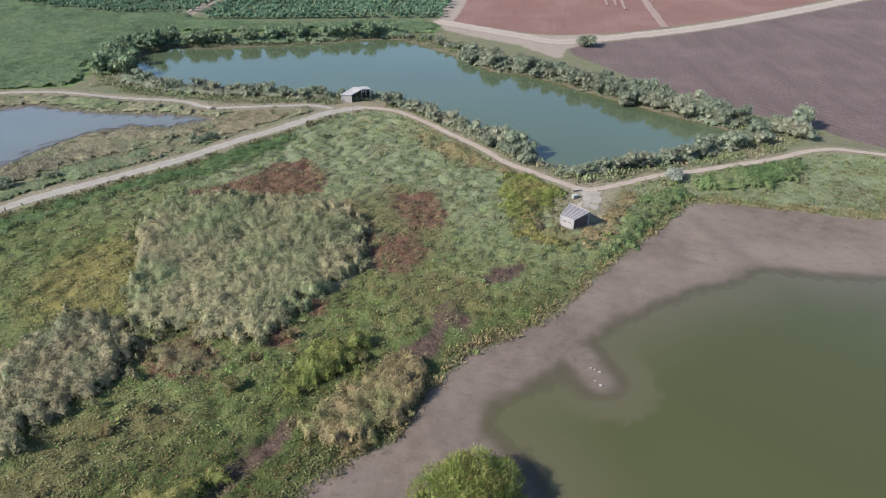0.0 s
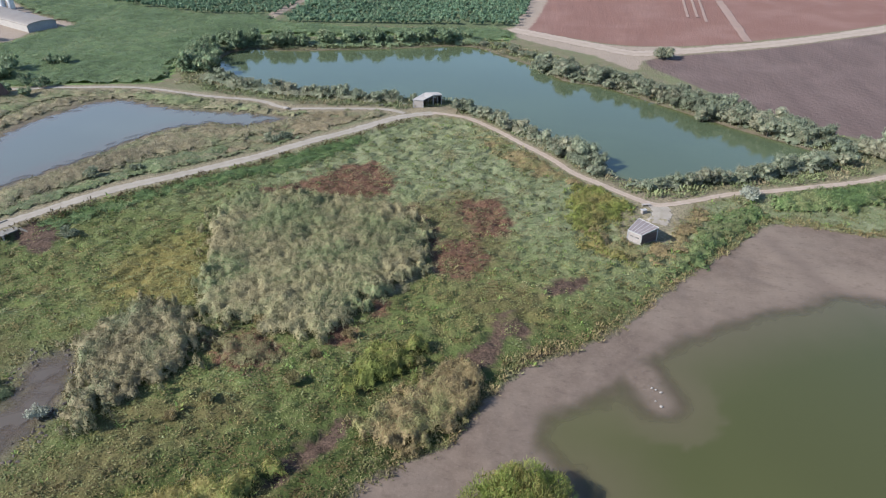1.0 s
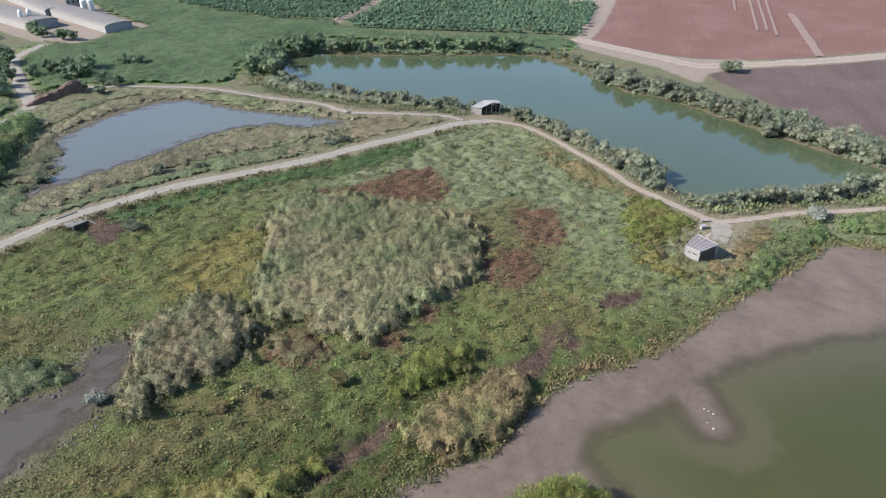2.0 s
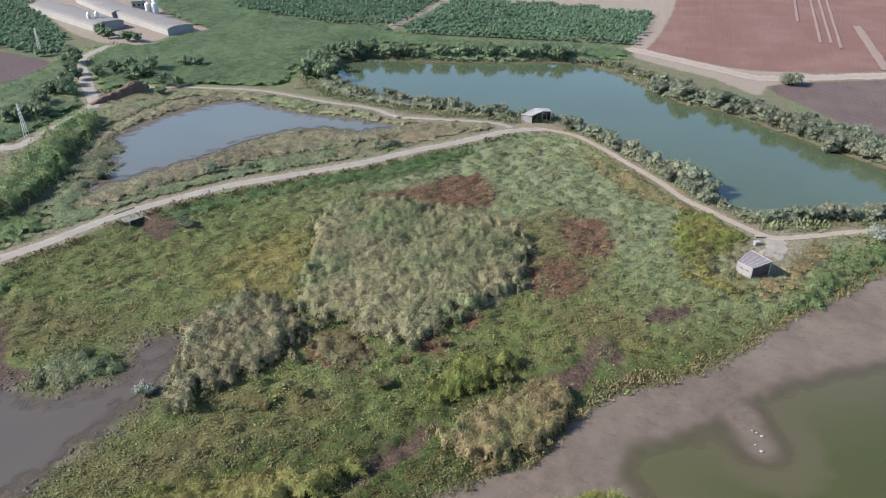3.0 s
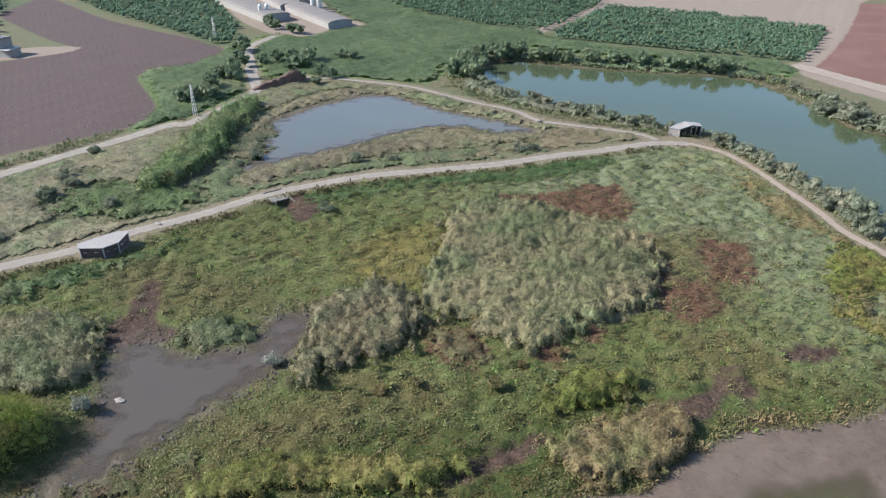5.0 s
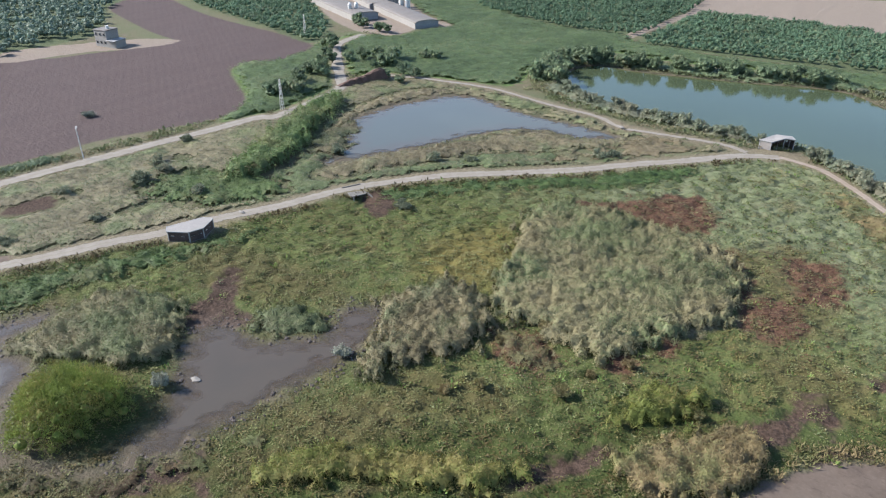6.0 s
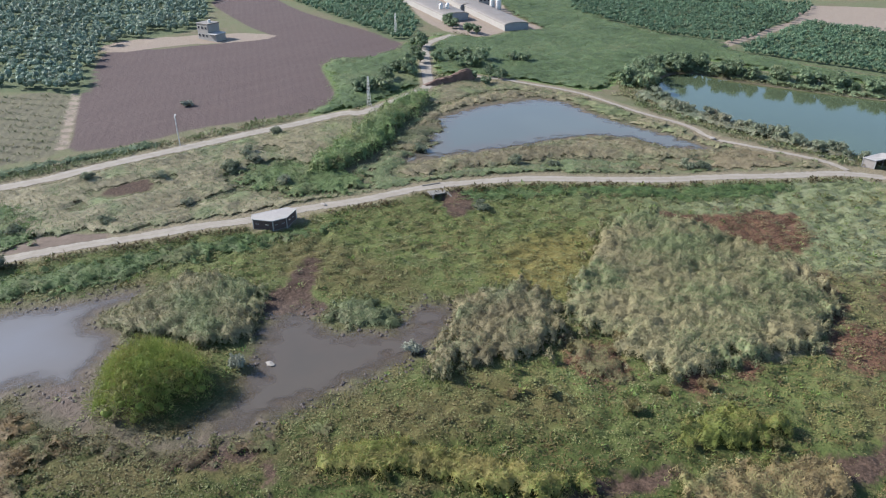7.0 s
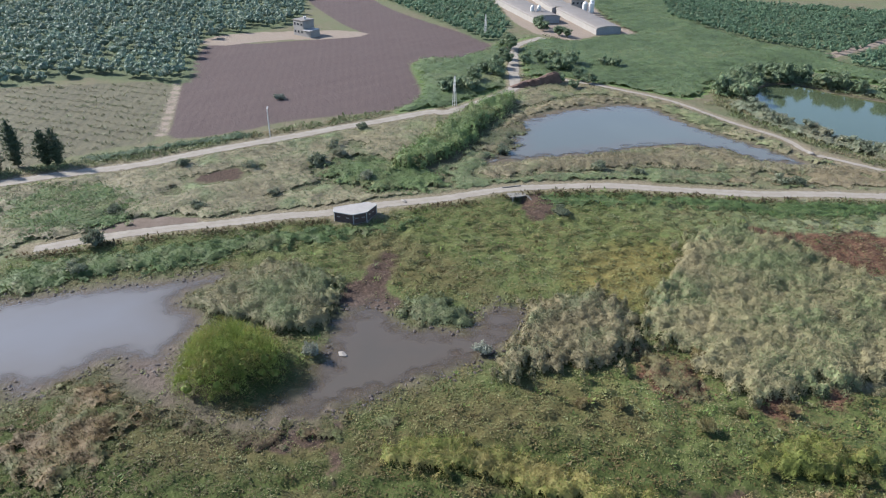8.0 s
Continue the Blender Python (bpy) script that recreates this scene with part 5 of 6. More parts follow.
stand("reed_bed", 4, ("reed_big",), 2.2, 1.2, 0.30, 66, 0.30, 0.085, LEAF_REED, "dense bed of grey-green reeds", "reeds", 0.5, 2.2, 0.42, 2.2)
stand("reed_bed", 5, ("reed_tan",), 2.4, 1.45, 0.36, 60, 0.32, 0.09, LEAF_CLUMP, "clumped stand of grey and straw-coloured reeds", "reeds", 0.6, 2.2, 0.42, 2.4)
stand("reed_bed", 6, ("island_reed",), 2.0, 1.3, 0.30, 52, 0.34, 0.09, LEAF_REED, "reeds on a low island in the lagoon", "reeds", 0.7, 1.8, 0.45, 2.2)
stand("reed_bed", 14, ("isl_reed",), 1.1, 1.7, 0.28, 40, 0.32, 0.10, LEAF_REED, "low reeds at the pool's edge", "reeds", 0.6, 1.8, 0.45, 2.2)
stand("dry_reed_stand", 7, ("tan_bush",), 2.2, 1.6, 0.30, 60, 0.30, 0.085, LEAF_TAWNY, "dry straw-coloured reeds at the mud's edge", "reeds", 0.6, 1.8, 0.42, 2.0)
stand("green_reed_stand", 8, ("green_bush",), 2.4, 1.7, 0.30, 46, 0.42, 0.08, LEAF_GOLD, "fresh green reeds in the meadow", "reeds", 0.8, 1.8, 0.45)
stand("green_reed_stand", 15, ("bright_band",), 1.9, 1.5, 0.24, 46, 0.42, 0.08, LEAF_GOLD, "fresh green and yellowing reeds in a band", "reeds", 0.8, 1.2, 0.45, 1.4)
stand("withered_weeds", 16, ("weeds_sw", "withered_west"), 0.9, 1.7, 0.4, 34, 0.30, 0.09, LEAF_WITHER, "browning tall weeds beside the lagoon", "weeds", 0.6, 2.4, 0.5, gaps=0.3)
stand("withered_weeds", 42, ("brown_band",), 0.6, 1.4, 0.4, 34, 0.28, 0.08, LEAF_BROWN, "dark withered weeds along the pool's muddy end", "weeds", 0.6, 2.0, 0.5, 1.6, gaps=0.3)
stand("dry_grass", 43, ("dry_strip", "hide_grass"), 0.6, 1.7, 0.4, 28, 0.32, 0.10, LEAF_TAWNY, "dry tawny grass beside the footpath and the hide", "grass", 0.6, 2.4, 0.6, 2.0, gaps=0.4)
stand("withered_herbs", 41, ("red_d",), 0.7, 1.3, 0.3, 40, 0.28, 0.08, LEAF_RUST, "withered red-brown herbs between the reeds", "herbs", 0.6, 1.6, 0.5, 2.0)
stand("undergrowth", 30, ("hedge_e1", "hedge_e2", "hedge_w", "hedge_n", "hedge_s"), 1.5, 2.2, 0.4, 12, 0.36, 0.17, LEAF_OLIVE, "grey-green undergrowth on the pond's banks", "undergrowth", 0.3, 1.5, 0.9, 2.0, True)
stand("undergrowth", 37, ("hedge_f",), 1.5, 3.0, 0.35, 6, 0.5, 0.24, LEAF_DARK, "dark green undergrowth behind the pond", "undergrowth", 0.3, 1.5, 1.2)
stand("roadside_hedge", 38, ("hedge_road",), 1.1, 2.4, 0.35, 12, 0.4, 0.18, LEAF_DARK, "low dark green hedge along the dirt road", "hedge", 0.3, 1.2, 0.9, 2.0)
stand("brambles", 17, ("bank_brambles",), 0.9, 2.2, 0.35, 22, 0.32, 0.14, LEAF_LUSH, "green brambles at the foot of the dike", "brambles", 0.3, 2.0, 0.6)
stand("weeds", 18, ("bank_brambles_b",), 0.6, 2.0, 0.4, 18, 0.30, 0.14, LEAF_LUSH, "fresh green weeds at the foot of the dike", "weeds", 0.3, 2.0, 0.7)
stand("brambles", 19, ("bramble_east",), 1.3, 2.2, 0.34, 24, 0.34, 0.15, LEAF_LUSH, "green brambles beside the mud flat", "brambles", 0.3, 2.2, 0.6)
stand("green_reed_stand", 20, ("reed_east",), 1.8, 2.0, 0.26, 22, 0.42, 0.13, LEAF_LUSH, "tall green reeds beside the footpath", "reeds", 0.7, 1.6, 0.6)
stand("gold_weeds", 21, ("gold_shrubs",), 1.2, 1.7, 0.3, 30, 0.34, 0.11, LEAF_GOLD, "yellow-green tall weeds near the hide", "weeds", 0.5, 2.4, 0.5)
stand("thicket", 22, ("scrub_dark",), 3.8, 4.0, 0.36, 20, 0.42, 0.17, LEAF_THICKET, "tall green thicket beside the dirt road", "thicket", 0.3, 2.2, 0.8, 2.5)
stand("brambles", 23, ("shrubs_mid",), 1.1, 2.6, 0.5, 16, 0.36, 0.17, LEAF_THICKET, "green brambles between the roads", "brambles", 0.3, 3.0, 0.8)
stand("weeds", 24, ("tree_shade",), 0.9, 2.6, 0.4, 14, 0.4, 0.18, LEAF_LUSH, "green weeds near the cypresses", "weeds", 0.3, 3.0, 0.9)
stand("sedge", 28, ("sedge_south",), 0.9, 1.9, 0.3, 20, 0.40, 0.12, LEAF_SEDGE, "pale grey-green sedge along the pond", "sedge", 0.6, 2.0, 0.7)
stand("sedge", 33, ("sedge_west",), 0.9, 2.0, 0.35, 16, 0.40, 0.14, LEAF_SEDGE, "pale green sedge standing in the shallow pond", "sedge", 0.5, 2.2, 0.8, 2.5, True)
stand("sedge", 29, ("sedge_north",), 0.7, 2.0, 0.35, 14, 0.42, 0.14, LEAF_SEDGE, "pale green sedge at the pond's end", "sedge", 0.6, 2.0, 0.8)
stand("tall_marsh_grass", 13, ("north", "wedge", "north_far"), 1.4, 3.8, 0.42, 5.5, 0.52, 0.17, LEAF_NORTH, "broad stand of tall green marsh grass", "grass", 0.2, 2.0, 1.6, 3.0)
stand("scrub", 11, ("west_scrub",), 0.85, 2.1, 0.45, 13, 0.34, 0.12, LEAF_SCRUB, "grey-green weeds and dry grass between the roads", "weeds", 0.6, 3.0, 0.9, 2.0,
      avoid=("pale_patch", "rubble", "scrub_dark", "sedge_south", "sedge_north", "sedge_west", "shrubs_mid", "straw_b"), gaps=0.75)
stand("dry_grass", 12, ("straw_b",), 0.5, 1.8, 0.35, 14, 0.34, 0.11, LEAF_STRAW, "dry straw-coloured grass on the bank", "grass", 0.6, 3.0, 0.8, 2.0, gaps=0.4)


# brown weeds whose dark strip also stands in for shade on the dike's slope
x, y = scatter(27, (-140, 15, -20, 185), 1.6, lambda x, y: (np.abs(to_line(x, y, ROAD_MAIN) - 3.9 - 0.5 * waves(x, y, 9.0)) < 1.1) & (inside(x, y, "meadow") > 0)
               & (waves(x, y, 12.0, 8.0) > -0.5) & off_roads(x, y, 0.1))
tufts("dike_weeds", 27, x, y, 0.7, 0.6, 12, 0.36, 0.16, LEAF_BROWN, "brown withered weeds along the dike, a dark strip for its shaded slope", "weeds", 0.5)


def bank_keep(x, y):
    d = -inside(x, y, "pond_main")
    k = ((d > 0.3) & (d < 12.0 + 3.0 * waves(x, y, 11.0, 6.0)) | (np.abs(to_line(x, y, ROAD_WEST) - 5.5) < 2.6)) & off_roads(x, y, 0.3)
    for name in ("field_purple", "field_red", "meadow", "tan_yard", "tan_bank", "north", "wedge", "orchard_a", "settlement", "west_scrub", "field_brown"):
        k &= inside(x, y, name, reach=12.0) < 0.5
    return k


x, y = scatter(25, (-200, 10, 125, 285), 0.8, bank_keep)
green = waves(x, y, 17.0, 3.0) > -0.35
tufts("bank_grass", 25, x[~green], y[~green], 0.9, 0.6, 14, 0.42, 0.17, LEAF_STRAW, "dry straw-coloured grass on the banks", "grass", 0.6)
tufts("bank_weeds", 26, x[green], y[green], 0.9, 0.69, 15, 0.44, 0.18, LEAF_FADED, "grey-green weeds on the banks", "weeds", 0.5)

# shrubs and trees round the ponds
olive = Nursery("shrub", 6, 5.0, 4.2, 860, 0.27, 0.15, LEAF_OLIVE, "rounded grey-green shrub on the pond's bank", "shrub", "shrubs round the ponds", 10, 100, 0.0, 7, 5)
dark = Nursery("tree", 5, 7.0, 6.2, 760, 0.40, 0.22, LEAF_DARK, "dense dark green tree beside the pond", "tree", "trees round the ponds", 11, 200)
olive.row([(6, 231.5), (17, 220), (28, 213.5), (36.5, 205.5)], 1.7, 3.0, 0.75, 1.15)
olive.row([(40, 201.5), (50, 190.5), (61, 179.5), (72, 170)], 1.5, 3.0, 0.85, 1.25)
olive.row([(10, 235), (22, 222), (38, 210)], 2.2, 3.0, 0.7, 1.2)
olive.row([(45, 204), (57, 193), (70, 180), (78, 173)], 2.2, 3.0, 0.8, 1.25)
olive.row([(-14, 257), (-4, 250), (8, 236)], 2.6, 3.0, 0.45, 0.8)
olive.row([(30, 140.5), (46, 145), (60, 151.5), (70, 157)], 2.7, 1.6, 0.7, 1.1)
olive.row([(20, 145.5), (13, 155), (6, 164.5), (-2, 173.5), (-10, 182), (-16, 188)], 1.6, 2.4, 0.5, 0.9)
olive.row([(-30, 191), (-50, 193), (-75, 198), (-92, 206)], 1.7, 2.6, 0.55, 0.95)
dark.row([(-20, 260), (-45, 255), (-64, 251), (-80, 248), (-97, 248)], 3.2, 3.0, 0.75, 1.05)
dark.row([(-102, 246), (-106, 236), (-104, 222), (-98, 210)], 2.2, 5.5, 0.8, 1.2)
olive.row([(76, 160), (84, 167), (90, 160)], 2.0, 5.0, 0.8, 1.3)
for x, y, s in ((19.5, 149.5, 1.0), (17.0, 152.5, 1.15), (14.6, 156.0, 1.1), (11.5, 160.0, 0.95)):
    olive.set(x, y, s)
for x, y, s in ((-164, 150, 1.0), (-160, 156, 0.8), (-166, 163, 0.9), (-168, 175, 1.0), (-176, 190, 0.8), (-194, 209, 1.0), (-190, 206, 0.8), (-166, 204, 0.9), (-160, 206, 1.1),
                (-152, 214, 0.7), (-148, 216, 0.7), (-146, 192, 0.7), (-141, 191, 0.6), (-157, 198, 1.1), (-197, 244, 0.8), (-192, 243, 0.7), (-214, 249, 0.9), (-208, 246, 0.8),
                (-167.9, 164.6, 0.9), (-172, 174.1, 1), (-176, 183.2, 0.9), (-182.5, 194.6, 0.8), (-164.8, 157.3, 0.8), (-171.4, 193.9, 0.8), (-169.1, 199.5, 0.9), (-148.1, 185, 0.6), (-140.7, 183.6, 0.55), (-140, 192.1, 0.6), (-159.1, 193.1, 0.6)):
    dark.set(x, y, s)
weed = Nursery("bush", 4, 3.6, 1.7, 420, 0.4, 0.22, LEAF_OLIVE, "low grey-green bush in the scrub", "bush", "bushes in the scrub", 7, 400)
for x, y, s in ((-146, 93, 1.3), (-141, 92, 1.1), (-140, 85, 1.4), (-124, 88, 1.2), (-116, 125, 1.0), (-148, 71, 1.0), (-84, 138, 0.9), (-59, 157.5, 1.2), (-56, 159.5, 1.0),
                (-92, 133, 1.2), (-144, 38, 1.0), (-82, 107, 1.1), (-132, 30, 1.3), (-124, 24, 1.2), (-153, 108, 1.0), (-131, 68, 0.8), (-135, 52, 0.9), (-160, 60, 1.0)):
    weed.set(x, y, s)
lone = Nursery("shrub", 1, 7.5, 3.6, 900, 0.5, 0.3, LEAF_OLIVE, "broad grey-green shrub standing alone by the dirt road", "shrub", "", 10, 450)
lone.set(49.5, 245.5, 1.15)
silver = Nursery("shrub", 3, 5.0, 2.8, 620, 0.42, 0.26, LEAF_PALE, "pale silvery shrub standing by itself", "shrub", "", 9, 470)
silver.set(49.5, 137.0, 1.0)
silver.set(-193.7, 105.8, 0.75, 0.8)
silver.set(-59.5, 62.0, 0.6)
silver.set(-75.8, 42.6, 0.55, 1.6)

tussock = Nursery("tussock", 3, 2.4, 1.6, 700, 0.34, 0.07, LEAF_TAWNY, "pale dry tussock standing up from the meadow", "tussock", "tussocks in the meadow", 5, 480, -0.9)
for x, y, s in ((-28.1, 71.4, 1.1), (-22.8, 82.4, 0.8), (-36.8, 83.8, 1.2), (-28.6, 71.7, 0.9), (-38.3, 66.6, 1), (-26.7, 77.8, 0.8), (-42, 63.1, 0.9), (-11.6, 77.3, 0.8), (-41.2, 76.9, 0.7)):
    tussock.set(x, y, s)

# two round thickets, on an island in the lagoon and by its mud
tamarisk = Nursery("tamarisk_clump", 2, 16.0, 5.2, 30000, 0.36, 0.075, LEAF_TAMARISK, "broad round mound of fresh green tamarisk on the mud", "shrub", "", 60, 300, -0.9, 7, 5, True)
tamarisk.set(3.2, 52.0, 1.0)
tamarisk.set(-81.0, 31.8, 0.93)


def thicket(name, seed, templates, x, y, low, high, material, label, category):
    """Trees in such numbers that nobody counts them, as one object: turned and scaled repeats of a few crowns."""
    rng, z, out = np.random.default_rng(seed), land(x, y), []
    for px, py, pz in zip(x, y, np.maximum(z, WATER - 0.02)):
        a, s = rng.random() * 2 * math.pi, low + (high - low) * rng.random()
        turn = np.array([[math.cos(a), math.sin(a), 0], [-math.sin(a), math.cos(a), 0], [0, 0, 1]])
        out.append(templates[int(rng.integers(len(templates)))] @ turn * s + np.array([px, py, pz]))
    return tagged(new(name, quad_mesh(name, np.concatenate(out), material)), label, category, kind="stuff")


def small_crown(seed, wide, high, lumps, leaves, length, width):
    return crown_quads(seed, heap(seed, wide, high, lumps), leaves, length, width, 0.0, 5, 4)


def in_rows(seed, name, degrees, gap, step_size, missing=0.03, margin=0.0):
    """Points in parallel rows within an outline of the plan."""
    rng, p = np.random.default_rng(seed), np.array(PLAN[name])
    c, r = p.mean(0), np.hypot(*(p - p.mean(0)).T).max()
    gx, gy = np.meshgrid(np.arange(-r, r, step_size), np.arange(-r, r, gap))
    u, w = gx.ravel() + rng.normal(size=gx.size) * step_size * 0.15, gy.ravel() + rng.normal(size=gx.size) * 0.15
    a = radians(degrees)
    x, y = c[0] + u * math.cos(a) - w * math.sin(a), c[1] + u * math.sin(a) + w * math.cos(a)
    k = (inside(x, y, name, False) > margin) & (rng.random(x.size) > missing)
    return x[k], y[k]


clods = [lump(np.random.default_rng(540 + i), np.zeros(3), np.array([0.32, 0.22, 0.13]), 6, 4) for i in range(4)]
x, y = scatter(36, (-130, -5, -55, 82), 1.4, lambda x, y: (np.abs(np.maximum(inside(x, y, "pool"), inside(x, y, "lagoon_west")) + 1.0 + waves(x, y, 7.0, 2.0)) < 1.4)
               & (waves(x, y, 4.0, 5.0) > -0.1) & ~any_of(x, y, ("island_reed", "isl_reed", "willow_isle")))
thicket("mud_clods", 36, clods, x, y, 0.5, 1.5, CLOD, "dark clods of wet mud along the water", "clods")
row_crowns = [small_crown(500 + i, 3.8, 3.0, 2, 34, 0.55, 0.36) for i in range(5)]
grove_crowns = [small_crown(520 + i, 7.6, 5.6, 4, 64, 0.62, 0.36) for i in range(5)]
thicket("orchard_rows", 31, row_crowns, *in_rows(31, "orchard_a", 2.0, 5.6, 2.3), 0.85, 1.15, LEAF_ORCHARD, "dense rows of dark green orchard trees", "orchard")
thicket("orchard_rows", 32, row_crowns, *in_rows(32, "orchard_b", 2.0, 5.6, 2.5), 0.85, 1.15, LEAF_ORCHARD, "dense rows of dark green orchard trees", "orchard")
thicket("orchard_rows", 33, row_crowns, *in_rows(33, "orchard_c", 38.0, 5.2, 2.5), 0.85, 1.15, LEAF_ORCHARD, "rows of dark green orchard trees near the farm", "orchard")
thicket("olive_grove", 34, grove_crowns, *in_rows(34, "olives", 28.0, 7.6, 5.4), 0.8, 1.1, LEAF_SILVER, "grove of grey-green trees in straight rows", "grove")
x, y = in_rows(35, "plot_weedy", 28.0, 4.5, 1.0, 0.2)
tufts("weedy_rows", 35, x, y, 0.9, 0.4, 9, 0.45, 0.22, LEAF_SEDGE, "rows of low weeds on a fallow plot", "weeds", 0.2)

# ---- built things ----
def part(name, bm, material, parent, label=""):
    """Links a bmesh as one mesh object under a thing or a part."""
    me = bpy.data.meshes.new(name)
    bmesh.ops.recalc_face_normals(bm, faces=bm.faces)
    bm.to_mesh(me), bm.free()
    me.materials.append(material)
    ob = new(name, me)
    ob.parent = parent
    return tagged(ob, label)


def block(a, b, size, bm=None, up=(0, 0, 1), bevel=0.012):
    """A bar from a to b with the cross-section size (across, up), its edges slightly rounded."""
    bm = bm or bmesh.new()
    a, b = Vector(a), Vector(b)
    x = (b - a).normalized()
    y = Vector(up).cross(x).normalized()
    z = x.cross(y)
    made = bmesh.ops.create_cube(bm, size=1.0)["verts"]
    m = Matrix.Translation((a + b) / 2) @ Matrix((x, y, z)).transposed().to_4x4() @ Matrix.Diagonal(((b - a).length, size[0], size[1], 1))
    bmesh.ops.transform(bm, matrix=m, verts=made)
    if bevel:
        edges = {e for v in made for e in v.link_edges}
        bmesh.ops.bevel(bm, geom=list(edges), offset=bevel, segments=1, affect="EDGES")
    return bm


def prism(points, low, high):
    """A slab between a lower and an upper outline; low and high: a height, or one for each corner."""
    bm, n = bmesh.new(), len(points)
    low = low if isinstance(low, (list, tuple)) else [low] * n
    high = high if isinstance(high, (list, tuple)) else [high] * n
    lo = [bm.verts.new((x, y, z)) for (x, y), z in zip(points, low)]
    hi = [bm.verts.new((x, y, z)) for (x, y), z in zip(points, high)]
    bm.faces.new(lo[::-1]), bm.faces.new(hi)
    for i in range(n):
        bm.faces.new((lo[i], lo[(i + 1) % n], hi[(i + 1) % n], hi[i]))
    return bm


def tube(a, b, r0, r1, sides=10):
    bm = bmesh.new()
    a, b = Vector(a), Vector(b)
    bmesh.ops.create_cone(bm, cap_ends=True, segments=sides, radius1=r0, radius2=r1, depth=(b - a).length)
    bmesh.ops.transform(bm, matrix=Matrix.Translation((a + b) / 2) @ (b - a).to_track_quat("Z", "Y").to_matrix().to_4x4(), verts=bm.verts)
    return bm


def height_at(x, y):
    return float(land(np.array([x]), np.array([y]))[0])


def hide(label, corners, tops, walls, slatted, wall_materials):
    """A bird-watching hide: posts at its corners, board walls with viewing slots, a flat roof.
    walls: for each side None (open) or the places of its slots along the side, from 0 to 1."""
    cx, cy = np.mean(corners, axis=0)
    base = height_at(cx, cy)
    root = tagged(new("bird_hide"), label, "shed", "bird hides round the marsh")
    root.location = (cx, cy, base)
    local = [(x - cx, y - cy) for x, y in corners]
    n = len(local)
    part("floor_slab", prism([(x * 1.02, y * 1.02) for x, y in local], -0.5, 0.06), CONCRETE, root)
    for (x, y), top in zip(local, tops):
        part("post", block((x, y, -0.4), (x, y, top), (0.2, 0.2), up=(1, 0, 0)), WHITE, root, "pale painted corner post")
    for i in range(n):
        (ax, ay), (bx, by) = local[i], local[(i + 1) % n]
        ta, tb = tops[i], tops[(i + 1) % n]
        part("beam", block((ax, ay, ta - 0.06), (bx, by, tb - 0.06), (0.12, 0.16)), WHITE, root)
        if walls[i] is None:
            mx, my = ax * 0.5 + bx * 0.5, ay * 0.5 + by * 0.5
            part("post", block((mx, my, 0.0), (mx, my, (ta + tb) / 2 - 0.1), (0.1, 0.1), up=(1, 0, 0)), WHITE, root, "slim pale post")
            continue
        at = lambda s, z: (ax + (bx - ax) * s, ay + (by - ay) * s, z)
        length = math.hypot(bx - ax, by - ay)
        e = 0.09 / length
        rows = 9
        tall = min(ta, tb) - 0.16
        for r in range(rows):
            z = tall * (r + 0.5) / rows
            cuts = sorted(walls[i]) if r == 5 else []
            spans, s0 = [], e
            for c in cuts:
                spans.append((s0, c - 0.35 / length))
                s0 = c + 0.35 / length
            spans.append((s0, 1 - e))
            for s, t in spans:
                if t - s > 0.02:
                    part("board", block(at(s, z), at(t, z), (0.04, tall / rows - 0.015), bevel=0.004), wall_materials[i], root)
        for c in walls[i]:
            z = tall * 5.5 / rows
            part("slot_sill", block(at(c - 0.37 / length, z - tall / rows * 0.5), at(c + 0.37 / length, z - tall / rows * 0.5), (0.16, 0.05)), WHITE, root, "pale sill of a viewing slot")
    wide = [(x * 1.05, y * 1.05) for x, y in local]
    if slatted:
        roof = part("roof", prism(wide, [t - 0.02 for t in tops], [t + 0.05 for t in tops]), SLAT, root, "roof of weathered mauve boards")
        part("fascia", block((*wide[0], tops[0] + 0.04), (*wide[1], tops[1] + 0.04), (0.12, 0.14)), WHITE, roof)
        for i in range(1, n):
            part("fascia", block((*wide[i], tops[i] + 0.04), (*wide[(i + 1) % n], tops[(i + 1) % n] + 0.04), (0.12, 0.14)), WHITE, roof)
        for k in range(1, 5):
            s = k / 5
            a = [wide[0][j] * (1 - s) + wide[1][j] * s for j in (0, 1)] + [tops[0] * (1 - s) + tops[1] * s + 0.07]
            b = [wide[3][j] * (1 - s) + wide[2][j] * s for j in (0, 1)] + [tops[3] * (1 - s) + tops[2] * s + 0.07]
            part("batten", block(a, b, (0.10, 0.05)), WHITE, roof)
    else:
        roof = part("roof", prism(wide, [t - 0.02 for t in tops], [t + 0.07 for t in tops]), ROOFING, root, "flat pale felted roof")
        for i in range(n):
            part("fascia", block((*wide[i], tops[i] + 0.03), (*wide[(i + 1) % n], tops[(i + 1) % n] + 0.03), (0.1, 0.14)), WHITE, roof)
    return root


# pale boards on the sunlit sides; the dark ones put shade into the far side's colour
hide("small board hide with a slatted roof beside the lagoon", [(22.2, 116.6), (24.4, 114.9), (27.6, 117.2), (24.6, 120.4)], [2.0, 2.0, 2.5, 2.5],
     [[0.3, 0.7], [], None, []], True, [WOOD_PALE, WOOD_DARK, WOOD_DARK, WOOD_PALE])
